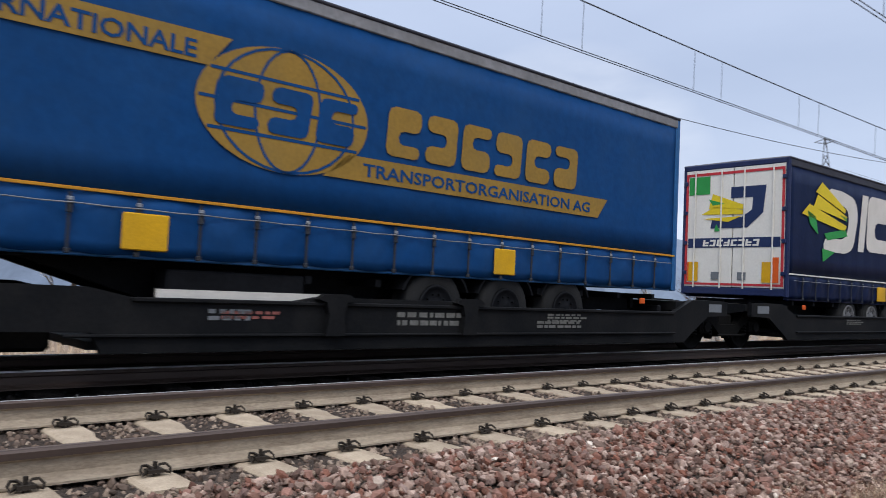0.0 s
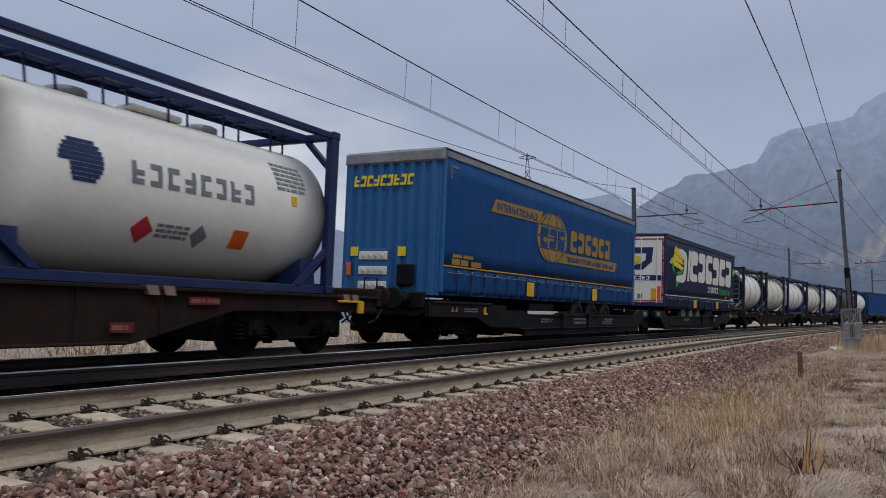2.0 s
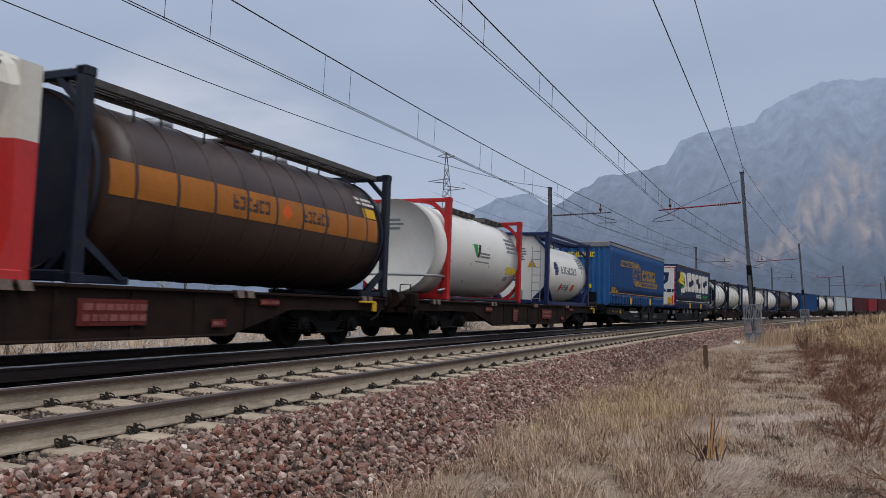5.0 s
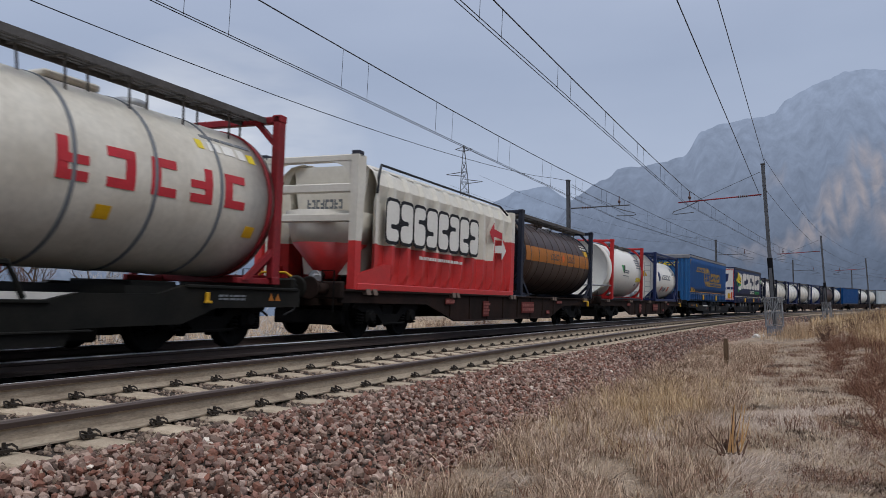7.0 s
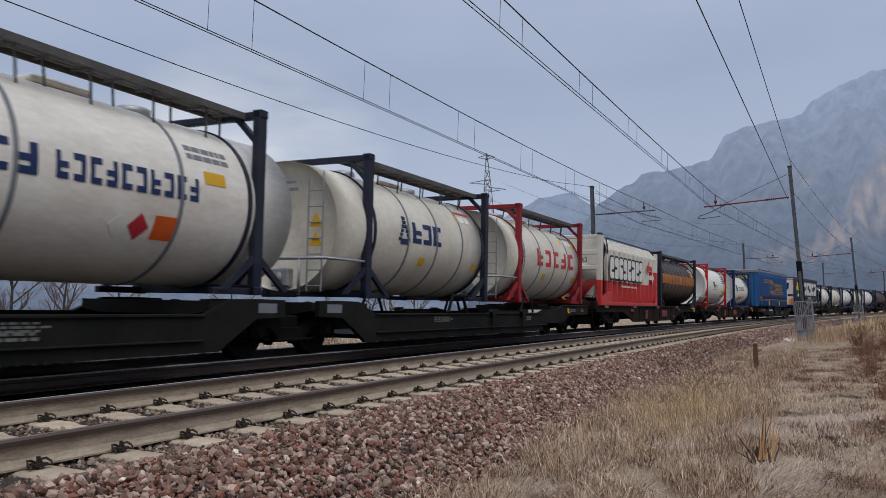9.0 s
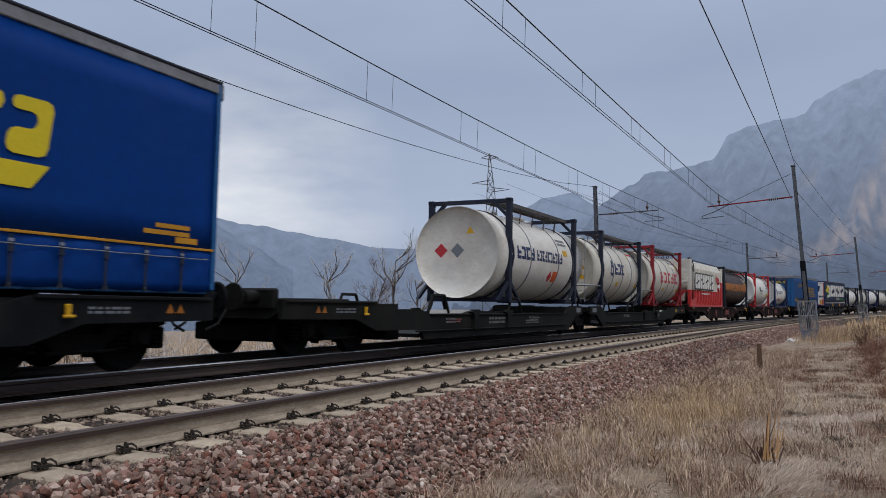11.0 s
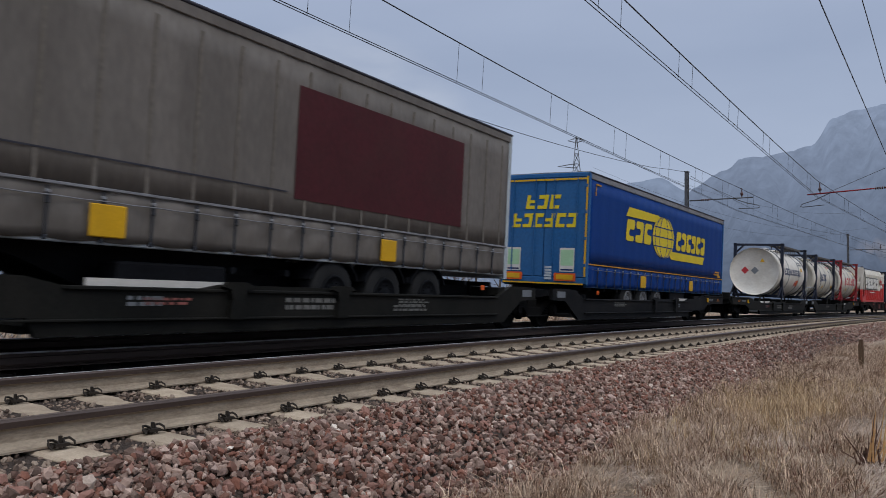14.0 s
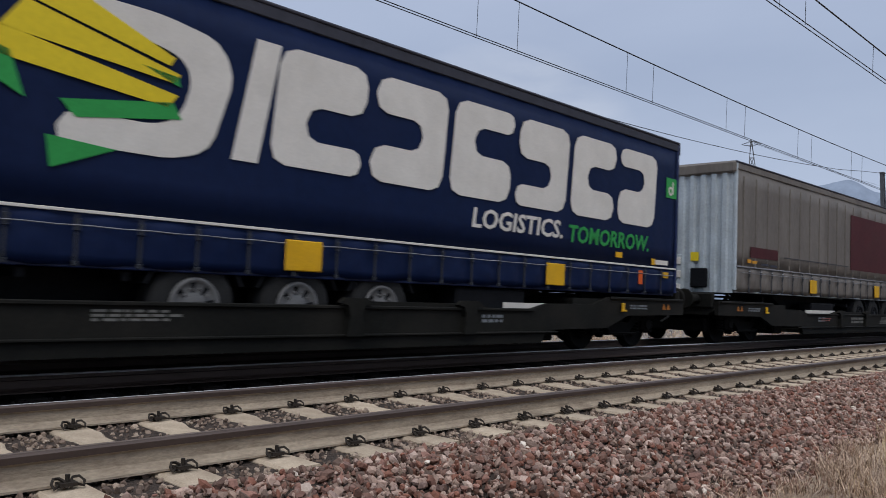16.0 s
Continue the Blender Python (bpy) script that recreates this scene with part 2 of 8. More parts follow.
M = dict(
    rail_side=mat("rusty_dusty_rail", (0.345, 0.280, 0.205), 0.9, vary=0.28, scale=3, fine=45, bump=0.3, dirt=(0.105, 0.072, 0.050), dirt_amount=0.75, dirt_scale=6, stretch=(0.6, 1, 2)),
    rail_head=mat("brown_rail_head", (0.075, 0.052, 0.042), 0.5, 0.4, vary=0.2, scale=3, stretch=(1, 8, 8), bump=0.05, spec=0.45),
    rail_dull=mat("dull_worn_rail_head", (0.19, 0.145, 0.12), 0.5, 0.4, vary=0.3, scale=3, stretch=(0.6, 8, 8), bump=0.05, spec=0.45),
    rail_shine=mat("polished_rail_head", (0.80, 0.80, 0.81), 0.35, 0.5, vary=0.1, bump=0.02, stretch=(0.3, 8, 8), spec=0.5),
    concrete=mat("sleeper_concrete", (0.450, 0.360, 0.260), 0.9, vary=0.2, scale=5, fine=80, bump=0.3, dirt=(0.184, 0.129, 0.084), dirt_amount=0.55, dirt_scale=4, rand=0.12),
    clip=mat("rusty_spring_steel", (0.035, 0.028, 0.022), 0.7, 0.4, vary=0.3, fine=90),
    bed=mat("ballast_dust", (0.060, 0.045, 0.036), 0.95, vary=0.5, scale=8, fine=45, bump=0.9, dist=0.05),
    # oil and brake dust, taken near black to paint in the train's shade
    oily_shade=mat("shade_black_oily_dust", (0.008, 0.0075, 0.0075), 0.95, vary=0.5, scale=8, fine=45, bump=0.9, dist=0.05, spec=0.03),
    oily_shade_stone=island_mat("brake_dust_shade_stones", [(0.0, (0.007, 0.006, 0.006)), (1.0, (0.16, 0.16, 0.16)), (0.4, (0.010, 0.009, 0.009)), (0.975, (0.013, 0.012, 0.011))], rough=0.97),
    soil=mat("dry_turf", (0.255, 0.188, 0.132), 0.95, vary=0.6, scale=2.2, fine=38, bump=1.0, dirt=(0.500, 0.385, 0.275), dirt_amount=0.85, dirt_scale=1.6, dist=0.05),
    steel_black=mat("grey_black_wagon_paint", (0.009, 0.0095, 0.0105), 0.55, vary=0.35, scale=1.5, fine=25, bump=0.1, dirt=(0.03, 0.026, 0.022), dirt_amount=0.35, dirt_scale=1.5, spec=0.08),
    steel_olive=mat("dusty_olive_black_wagon_paint", (0.011, 0.011, 0.0095), 0.6, vary=0.35, scale=1.5, fine=25, bump=0.1, dirt=(0.035, 0.03, 0.024), dirt_amount=0.4, dirt_scale=1.3, spec=0.08),
    steel_rust=mat("rust_brown_wagon_paint", (0.017, 0.0115, 0.0095), 0.75, vary=0.35, scale=2, fine=30, bump=0.2, dirt=(0.05, 0.024, 0.017), dirt_amount=0.5, dirt_scale=1.2, spec=0.08),
    bogie=mat("greasy_bogie_iron", (0.007, 0.0065, 0.006), 0.7, 0.2, vary=0.4, fine=20, bump=0.2, spec=0.08),
    tread=mat("wheel_tread", (0.35, 0.35, 0.36), 0.35, 0.9, vary=0.2),
    rubber=mat("tyre_rubber", (0.016, 0.016, 0.016), 0.85, vary=0.3, fine=60, bump=0.2),
    rim=mat("painted_steel_rim", (0.12, 0.12, 0.12), 0.55, 0.1, vary=0.3, dirt=(0.1, 0.09, 0.08), dirt_amount=0.5, spec=0.45),
    strap=mat("dark_strap_webbing", (0.030, 0.033, 0.040), 0.6, vary=0.25, fine=40),
    under=mat("trailer_underframe_paint", (0.007, 0.0075, 0.009), 0.6, vary=0.4, fine=20, spec=0.08),
    blue=mat("faded_blue_tarpaulin", (0.006, 0.050, 0.165), 0.5, vary=0.16, scale=0.7, fine=9, bump=0.12, dirt=(0.03, 0.07, 0.13), dirt_amount=0.35, dirt_scale=0.6, dist=0.03, spec=0.08),
    blue2=mat("clean_blue_tarpaulin", (0.003, 0.036, 0.185), 0.45, vary=0.12, scale=0.7, fine=9, bump=0.10, dirt=(0.012, 0.045, 0.15), dirt_amount=0.3, dirt_scale=0.6, dist=0.03, spec=0.08),
    blue_steel=mat("blue_painted_steel", (0.020, 0.105, 0.27), 0.45, vary=0.2, scale=1.2, fine=14, bump=0.05, dirt=(0.05, 0.08, 0.12), dirt_amount=0.4),
    navy=mat("navy_tarpaulin", (0.006, 0.013, 0.045), 0.45, vary=0.16, scale=0.7, fine=9, bump=0.10, dirt=(0.018, 0.025, 0.06), dirt_amount=0.3, dirt_scale=0.6, dist=0.03, spec=0.08),
    grey_tarp=mat("dirty_grey_tarpaulin", (0.148, 0.130, 0.112), 0.55, vary=0.2, scale=0.9, fine=12, bump=0.2, dirt=(0.070, 0.058, 0.048), dirt_amount=0.6, dirt_scale=1.4, stretch=(1, 1, 0.4), dist=0.03, spec=0.3),
    tarp_seam=mat("scuffed_grey_tarpaulin_seam", (0.165, 0.145, 0.122), 0.75, vary=0.35, scale=1.5, fine=14, bump=0.2, dirt=(0.06, 0.05, 0.04), dirt_amount=0.7, dirt_scale=1.5),
    maroon=mat("maroon_tarpaulin", (0.060, 0.011, 0.014), 0.65, vary=0.2, scale=1, fine=12, bump=0.1, dirt=(0.05, 0.025, 0.02), dirt_amount=0.4),
    pale_steel=mat("pale_blue_grey_steel", (0.42, 0.47, 0.50), 0.5, vary=0.15, scale=1.5, fine=20, bump=0.06, dirt=(0.18, 0.17, 0.15), dirt_amount=0.4),
    rail_grey=mat("grey_roof_edge_tarpaulin", (0.22, 0.22, 0.23), 0.6, vary=0.2, scale=1.5, fine=12, bump=0.1, dirt=(0.09, 0.08, 0.07), dirt_amount=0.5),
    rail_dark=mat("dark_roof_edge", (0.035, 0.035, 0.045), 0.5, vary=0.2, fine=12),
    gold=mat("faded_gold_print", (0.28, 0.165, 0.03), 0.6, vary=0.2, scale=1.5, fine=18, bump=0.05, dirt=(0.20, 0.14, 0.05), dirt_amount=0.5),
    yellow=mat("yellow_print", (0.66, 0.50, 0.02), 0.5, vary=0.1, scale=1.5, fine=18, bump=0.05),
    orange=mat("orange_line", (0.50, 0.23, 0.02), 0.55, vary=0.15),
    amber=mat("amber_plate", (0.62, 0.34, 0.01), 0.5, vary=0.12, dirt=(0.25, 0.16, 0.05), dirt_amount=0.3),
    white=mat("white_paint", (0.73, 0.70, 0.63), 0.45, vary=0.08, scale=1.2, fine=20, bump=0.03, dirt=(0.40, 0.37, 0.32), dirt_amount=0.35, spec=0.45),
    offwhite=mat("off_white_print", (0.62, 0.585, 0.53), 0.5, vary=0.08, bump=0.03, dirt=(0.4, 0.37, 0.32), dirt_amount=0.3),
    cream=mat("cream_tank_cladding", (0.66, 0.62, 0.53), 0.4, vary=0.08, scale=0.9, fine=10, bump=0.03, dirt=(0.40, 0.35, 0.27), dirt_amount=0.5, dirt_scale=0.9, spec=0.45),
    grimy=mat("grimy_tank_cladding", (0.60, 0.555, 0.465), 0.5, vary=0.12, scale=0.9, fine=10, bump=0.05, dirt=(0.33, 0.27, 0.19), dirt_amount=0.5, dirt_scale=1.1, spec=0.45),
    stained=mat("brown_stained_tank_cladding", (0.72, 0.68, 0.60), 0.5, vary=0.10, scale=0.9, fine=10, bump=0.05, dirt=(0.25, 0.18, 0.11), dirt_amount=0.55, dirt_scale=0.9, stretch=(0.6, 1, 1.6), spec=0.45),
    brown=mat("dark_brown_tank_cladding", (0.040, 0.021, 0.015), 0.45, vary=0.3, scale=1, fine=12, bump=0.05, dirt=(0.09, 0.05, 0.03), dirt_amount=0.4, spec=0.45),
    brown_stripe=mat("brown_orange_stripe", (0.36, 0.125, 0.018), 0.5, vary=0.2, dirt=(0.15, 0.07, 0.03), dirt_amount=0.4),
    red=mat("red_frame_paint", (0.42, 0.022, 0.022), 0.45, vary=0.2, scale=2, fine=25, bump=0.05, dirt=(0.16, 0.03, 0.025), dirt_amount=0.4),
    dark_red=mat("dull_red_frame_paint", (0.23, 0.017, 0.022), 0.5, vary=0.25, scale=2, fine=25, bump=0.05, dirt=(0.08, 0.03, 0.025), dirt_amount=0.5),
    red_panel=mat("red_panel_paint", (0.50, 0.028, 0.026), 0.4, vary=0.12, scale=1, fine=12, bump=0.03, dirt=(0.25, 0.05, 0.04), dirt_amount=0.4, spec=0.45),
    navy_frame=mat("navy_frame_paint", (0.012, 0.022, 0.075), 0.45, vary=0.25, scale=2, fine=25, bump=0.05, dirt=(0.05, 0.05, 0.07), dirt_amount=0.35),
    black_frame=mat("blue_black_frame_paint", (0.012, 0.016, 0.030), 0.5, vary=0.3, scale=2, fine=25, bump=0.05, dirt=(0.06, 0.055, 0.05), dirt_amount=0.4),
    black=mat("black_print", (0.012, 0.012, 0.013), 0.5, vary=0.15),
    navy_print=mat("navy_print", (0.016, 0.03, 0.09), 0.5, vary=0.15),
    grey_print=mat("grey_print", (0.16, 0.17, 0.18), 0.6, vary=0.15),
    stencil=mat("worn_white_stencil", (0.17, 0.165, 0.15), 0.7, vary=0.4, scale=3, fine=25, dirt=(0.03, 0.028, 0.025), dirt_amount=0.7, dirt_scale=3),
    flap=mat("worn_brown_steel_flap", (0.20, 0.145, 0.115), 0.7, vary=0.35, scale=4, fine=30),
    splint=mat("split_pale_wood", (0.55, 0.31, 0.13), 0.8, vary=0.3, scale=5, fine=40, stretch=(6, 6, 1), bump=0.3),
    red_print=mat("red_print", (0.46, 0.03, 0.04), 0.5, vary=0.15, dirt=(0.3, 0.08, 0.06), dirt_amount=0.3),
    oxide=mat("faded_red_oxide_paint", (0.135, 0.022, 0.017), 0.65, vary=0.35, scale=3, fine=25, dirt=(0.04, 0.02, 0.016), dirt_amount=0.6, dirt_scale=3),
    pink_print=mat("worn_pinkish_stencil", (0.24, 0.085, 0.07), 0.7, vary=0.4, scale=3, fine=25),
    hazard=mat("orange_hazard_plate", (0.62, 0.10, 0.015), 0.5, vary=0.12),
    green=mat("green_print", (0.03, 0.27, 0.06), 0.5, vary=0.12),
    pale_green=mat("pale_green_sticker", (0.36, 0.55, 0.33), 0.5, vary=0.12),
    galv=mat("galvanised_steel", (0.33, 0.34, 0.35), 0.5, 0.6, vary=0.25, scale=3, fine=30, dirt=(0.16, 0.15, 0.14), dirt_amount=0.4),
    grate=mat("grimy_steel_grating", (0.105, 0.098, 0.092), 0.7, 0.3, vary=0.35, scale=3, fine=30, dirt=(0.06, 0.045, 0.035), dirt_amount=0.5),
    mast=mat("weathered_galvanised_mast", (0.095, 0.098, 0.105), 0.6, 0.4, vary=0.3, scale=2, fine=25),
    wire=mat("copper_wire_dark", (0.025, 0.025, 0.028), 0.5, 0.6, vary=0.2),
    insulator=mat("brown_insulator", (0.07, 0.03, 0.025), 0.3, vary=0.2, spec=0.45),
    blue_box=mat("blue_grey_plinth_concrete", (0.19, 0.23, 0.29), 0.85, vary=0.3, scale=3, fine=30, bump=0.3, dirt=(0.1, 0.1, 0.11), dirt_amount=0.5),
    wood=mat("weathered_stake", (0.12, 0.075, 0.045), 0.9, vary=0.3, scale=4, fine=40, stretch=(6, 6, 1), bump=0.5),
    bark=mat("bare_bark", (0.085, 0.070, 0.058), 0.9, vary=0.4, scale=4, fine=30, bump=0.4),
    twig=mat("red_brown_twigs", (0.115, 0.062, 0.042), 0.9, vary=0.4, scale=4, fine=30, bump=0.2),
    frost=mat("frosted_twigs", (0.42, 0.40, 0.38), 0.9, vary=0.3, scale=2, fine=30, bump=0.2),
    stone=island_mat("ballast_stones", [(0.0, (0.052, 0.030, 0.022)), (1.0, (0.780, 0.680, 0.570)), (0.12, (0.240, 0.102, 0.068)), (0.26, (0.130, 0.086, 0.066)), (0.40, (0.420, 0.292, 0.228)),
                                        (0.50, (0.095, 0.064, 0.050)), (0.62, (0.305, 0.160, 0.120)), (0.76, (0.165, 0.105, 0.086)), (0.90, (0.505, 0.372, 0.302)), (0.985, (0.270, 0.178, 0.130))]),
    crib=island_mat("dusty_crib_stones", [(0.0, (0.070, 0.050, 0.038)), (1.0, (0.38, 0.295, 0.22)), (0.3, (0.165, 0.114, 0.086)), (0.6, (0.25, 0.182, 0.134))]),
    grey_grass=island_mat("grey_dead_grass_blades", [(0.0, (0.085, 0.052, 0.034)), (1.0, (0.740, 0.580, 0.430)), (0.25, (0.415, 0.288, 0.200)), (0.5, (0.195, 0.122, 0.080)), (0.75, (0.560, 0.395, 0.268))], bump=0),
    dry_grass=island_mat("dry_grass_blades", [(0.0, (0.120, 0.075, 0.047)), (1.0, (0.720, 0.570, 0.405)), (0.25, (0.470, 0.330, 0.208)), (0.5, (0.300, 0.202, 0.130)), (0.72, (0.570, 0.420, 0.272)), (0.88, (0.510, 0.308, 0.160))], bump=0),
    pale_grass=island_mat("frosted_grass_blades", [(0.0, (0.420, 0.315, 0.218)), (1.0, (0.730, 0.590, 0.440)), (0.5, (0.560, 0.422, 0.292))], bump=0),
    mauve_grass=island_mat("mauve_frosted_grass", [(0.0, (0.200, 0.146, 0.112)), (1.0, (0.740, 0.605, 0.490)), (0.35, (0.385, 0.292, 0.232)), (0.7, (0.540, 0.420, 0.330))], bump=0),
    dark_litter=island_mat("dark_dead_litter", [(0.0, (0.045, 0.030, 0.022)), (1.0, (0.190, 0.125, 0.085)), (0.6, (0.100, 0.066, 0.045))], bump=0),
    straw=island_mat("straw_stalks", [(0.0, (0.260, 0.165, 0.088)), (1.0, (0.740, 0.560, 0.340)), (0.5, (0.520, 0.355, 0.195))], bump=0),
    bramble=island_mat("bramble_stems", [(0.0, (0.111, 0.050, 0.033)), (1.0, (0.286, 0.160, 0.095)), (0.5, (0.182, 0.088, 0.057))], bump=0),
)


# ---- mesh helpers ----
def box(bm, x, y, z, sx, sy, sz, bevel=0.0, m=None):
    """A box with its centre at x, y, z."""
    v = bmesh.ops.create_cube(bm, size=1.0, matrix=Matrix.Translation((x, y, z)) @ (m or Matrix()) @ Matrix.Diagonal((sx, sy, sz, 1)))["verts"]
    if bevel:
        e = list({k for a in v for k in a.link_edges})
        bmesh.ops.bevel(bm, geom=e, offset=bevel, segments=1, affect="EDGES", profile=0.5)
    return bm


def prism(bm, pts, y0, y1, axis="y"):
    """A closed outline of (a, b), pushed from y0 to y1 along an axis."""
    put = {"y": lambda a, b, d: (a, d, b), "x": lambda a, b, d: (d, a, b), "z": lambda a, b, d: (a, b, d)}[axis]
    lo = [bm.verts.new(put(a, b, y0)) for a, b in pts]
    hi = [bm.verts.new(put(a, b, y1)) for a, b in pts]
    bm.faces.new(lo)
    bm.faces.new(hi[::-1])
    for i in range(len(pts)):
        j = (i + 1) % len(pts)
        bm.faces.new((lo[j], lo[i], hi[i], hi[j]))
    return bm


def tube(bm, pts, r, sides=6, r1=None, caps=True):
    """A round bar along points, from radius r to r1."""
    pts = [Vector(p) for p in pts]
    r1 = r if r1 is None else r1
    rings = []
    for i, p in enumerate(pts):
        d = (pts[min(i + 1, len(pts) - 1)] - pts[max(i - 1, 0)]).normalized()
        a = d.orthogonal().normalized() if not rings else (ref - d * ref.dot(d)).normalized()
        ref = a
        b = d.cross(a)
        k = r + (r1 - r) * i / max(1, len(pts) - 1)
        rings.append([bm.verts.new(p + (a * math.cos(q) + b * math.sin(q)) * k) for q in [2 * math.pi * j / sides for j in range(sides)]])
    for A, B in zip(rings, rings[1:]):
        for j in range(sides):
            bm.faces.new((A[j], A[(j + 1) % sides], B[(j + 1) % sides], B[j])).smooth = sides > 6
    if caps:
        bm.faces.new(rings[0][::-1])
        bm.faces.new(rings[-1])
    return bm


def lathe(bm, profile, sides=48, axis="x", cx=0, cy=0, cz=0, smooth=True):
    """Turns (along, radius) about an axis through cx, cy, cz."""
    rings = []
    for a, r in profile:
        ring = []
        for j in range(sides):
            q = 2 * math.pi * j / sides
            c, s = r * math.cos(q), r * math.sin(q)
            p = (cx + a, cy + c, cz + s) if axis == "x" else (cx + c, cy + a, cz + s) if axis == "y" else (cx + c, cy + s, cz + a)
            ring.append(bm.verts.new(p))
        rings.append(ring)
    for A, B in zip(rings, rings[1:]):
        for j in range(sides):
            bm.faces.new((A[j], A[(j + 1) % sides], B[(j + 1) % sides], B[j])).smooth = smooth
    bm.faces.new(rings[0][::-1])
    bm.faces.new(rings[-1])
    return bm


def finish(name, bm, material, parent=None):
    bmesh.ops.recalc_face_normals(bm, faces=bm.faces)
    me = bpy.data.meshes.new(name)
    bm.to_mesh(me)
    bm.free()
    for k in material if isinstance(material, (list, tuple)) else [material]:
        me.materials.append(k)
    ob = new(name, me)
    ob.parent = parent
    return ob


def part(name, bm, material, parent, label=""):
    """Links a bmesh as one mesh object under a thing or under a part."""
    return tagged(finish(name, bm, material, parent), label)


def shared(name, mesh, parent, m):
    ob = new(name, mesh)
    ob.parent = parent
    ob.matrix_local = m
    return ob


def thing(name, label, category, group=""):
    return tagged(new(name), label, category, group)


def B():
    return bmesh.new()


def grid_mesh(name, material, verts, rows, cols, parent=None, smooth=True):
    faces = [(i * cols + j, i * cols + j + 1, (i + 1) * cols + j + 1, (i + 1) * cols + j) for i in range(rows - 1) for j in range(cols - 1)]
    me = bpy.data.meshes.new(name)
    me.from_pydata([tuple(v) for v in verts], [], faces)
    if smooth:
        me.polygons.foreach_set("use_smooth", [True] * len(faces))
    me.materials.append(material)
    ob = new(name, me)
    ob.parent = parent
    return ob

# ---- ground, ballast and track ----
def turf(x, y):
    """Height of the natural ground."""
    s, d = across(x, y)
    z = -0.66 + 0.035 * noise.noise((x * 0.6, y * 0.6, 3)) + 0.09 * noise.noise((x * 0.09, y * 0.09, 7))
    if d < -5.2:
        z += min(0.55, 0.18 * (-5.2 - d)) * min(1, max(0, (x - 6) / 8))     # low bank beside the path
    if d > 8.5:
        z -= min(0.25, 0.2 * (d - 8.5))
    if -2.2 < d < 8.5:
        z = min(z, -0.62)
    return z


def spaced(a, b, near, grow):
    """Steps that widen outward from zero."""
    out, k, p = [0.0], near, 0.0
    while p < b:
        p += k
        k *= grow
        out.append(min(p, b))
    k, p = near, 0.0
    lo = []
    while p > a:
        p -= k
        k *= grow
        lo.append(max(p, a))
    return lo[::-1] + out


gx, gy = spaced(-3000, 4200, 0.22, 1.045), spaced(-3000, 4200, 0.2, 1.05)
ground = grid_mesh("ground", M["soil"], [(x, y, turf(x, y)) for x in gx for y in gy], len(gx), len(gy))
tagged(ground, "dry winter turf with bare trodden soil beside the railway", "ground", kind="structure")

S_STEPS = [-30 + 0.5 * i for i in range(181)] + [62 + 4 * i for i in range(75)]
BED = [(-1.75, -0.70), (-1.45, -0.52), (-0.95, -0.262), (-0.62, -0.192), (-0.2, -0.198), (0.2, -0.203), (0.75, -0.208), (1.3, -0.203), (1.7, -0.20),
       (2.3, -0.27), (3.2, -0.31), (3.7, -0.34), (4.75, -0.345), (5.8, -0.34), (6.4, -0.35), (7.0, -0.62), (7.8, -1.2)]
bed_v = []
for s in S_STEPS:
    for u, v in BED:
        p = line(s, u, v)
        bed_v.append(p + Vector((0, 0, 0.015 * noise.noise((p.x * 3, p.y * 3, 1)))))
ballast_bed = grid_mesh("ballast_bed", M["bed"], bed_v, len(S_STEPS), len(BED))
# bed faces from between the tracks outward carry the painted shade
ballast_bed.data.materials.append(M["oily_shade"])
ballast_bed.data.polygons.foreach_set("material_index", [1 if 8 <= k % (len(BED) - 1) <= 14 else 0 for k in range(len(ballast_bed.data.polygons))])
tagged(ballast_bed, "bed of crushed red-brown porphyry ballast under two tracks", "ballast bed", kind="structure")

RAIL = [(-0.075, -0.172), (0.075, -0.172), (0.075, -0.160), (0.03, -0.145), (0.010, -0.125), (0.009, -0.060), (0.034, -0.045), (0.036, -0.012),
        (0.024, 0.0), (0.013, 0.001), (-0.013, 0.001), (-0.024, 0.0), (-0.036, -0.012), (-0.034, -0.045), (-0.009, -0.060), (-0.010, -0.125), (-0.03, -0.145), (-0.075, -0.160)]


def rail(u, v, head, label):
    n, verts, faces = len(RAIL), [], []
    for s in S_STEPS:
        verts += [tuple(line(s, u + a, v + b)) for a, b in RAIL]
    for i in range(len(S_STEPS) - 1):
        for j in range(n):
            k = (j + 1) % n
            faces.append((i * n + j, i * n + k, (i + 1) * n + k, (i + 1) * n + j))
    me = bpy.data.meshes.new("rail")
    me.from_pydata(verts, [], faces)
    me.materials.append(M["rail_side"])
    me.materials.append(M["rail_head"])
    me.materials.append(M["rail_shine"])
    me.materials.append(M["rail_dull"])
    me.polygons.foreach_set("material_index", [head.get(j % n, 0) for j in range(len(faces))])
    return tagged(new("rail", me), label, "rail", "rails of the two tracks", kind="structure")


rail(0.036, 0.0, {6: 1, 7: 1, 8: 1, 9: 3, 10: 1, 11: 1, 12: 1}, "dusty pale-sided rail with a dark brown head")
rail(0.036 + GAUGE, 0.0, {6: 1, 7: 1, 8: 1, 9: 2, 10: 1, 11: 1, 12: 1}, "dusty pale-sided rail with a polished head")
dark = dict.fromkeys(range(18), 1) | {8: 2, 9: 2, 10: 2, 11: 2}
rail(FAR_U - GAUGE / 2, FAR_V, dark, "dark rail with a bright polished head under the train")
rail(FAR_U + GAUGE / 2, FAR_V, dark, "dark rail with a bright polished head under the train")

# concrete sleepers with spring clips
SLEEPER = [(-1.15, 0.0), (-0.45, 0.0), (-0.35, -0.012), (0.35, -0.012), (0.45, 0.0), (1.15, 0.0)]


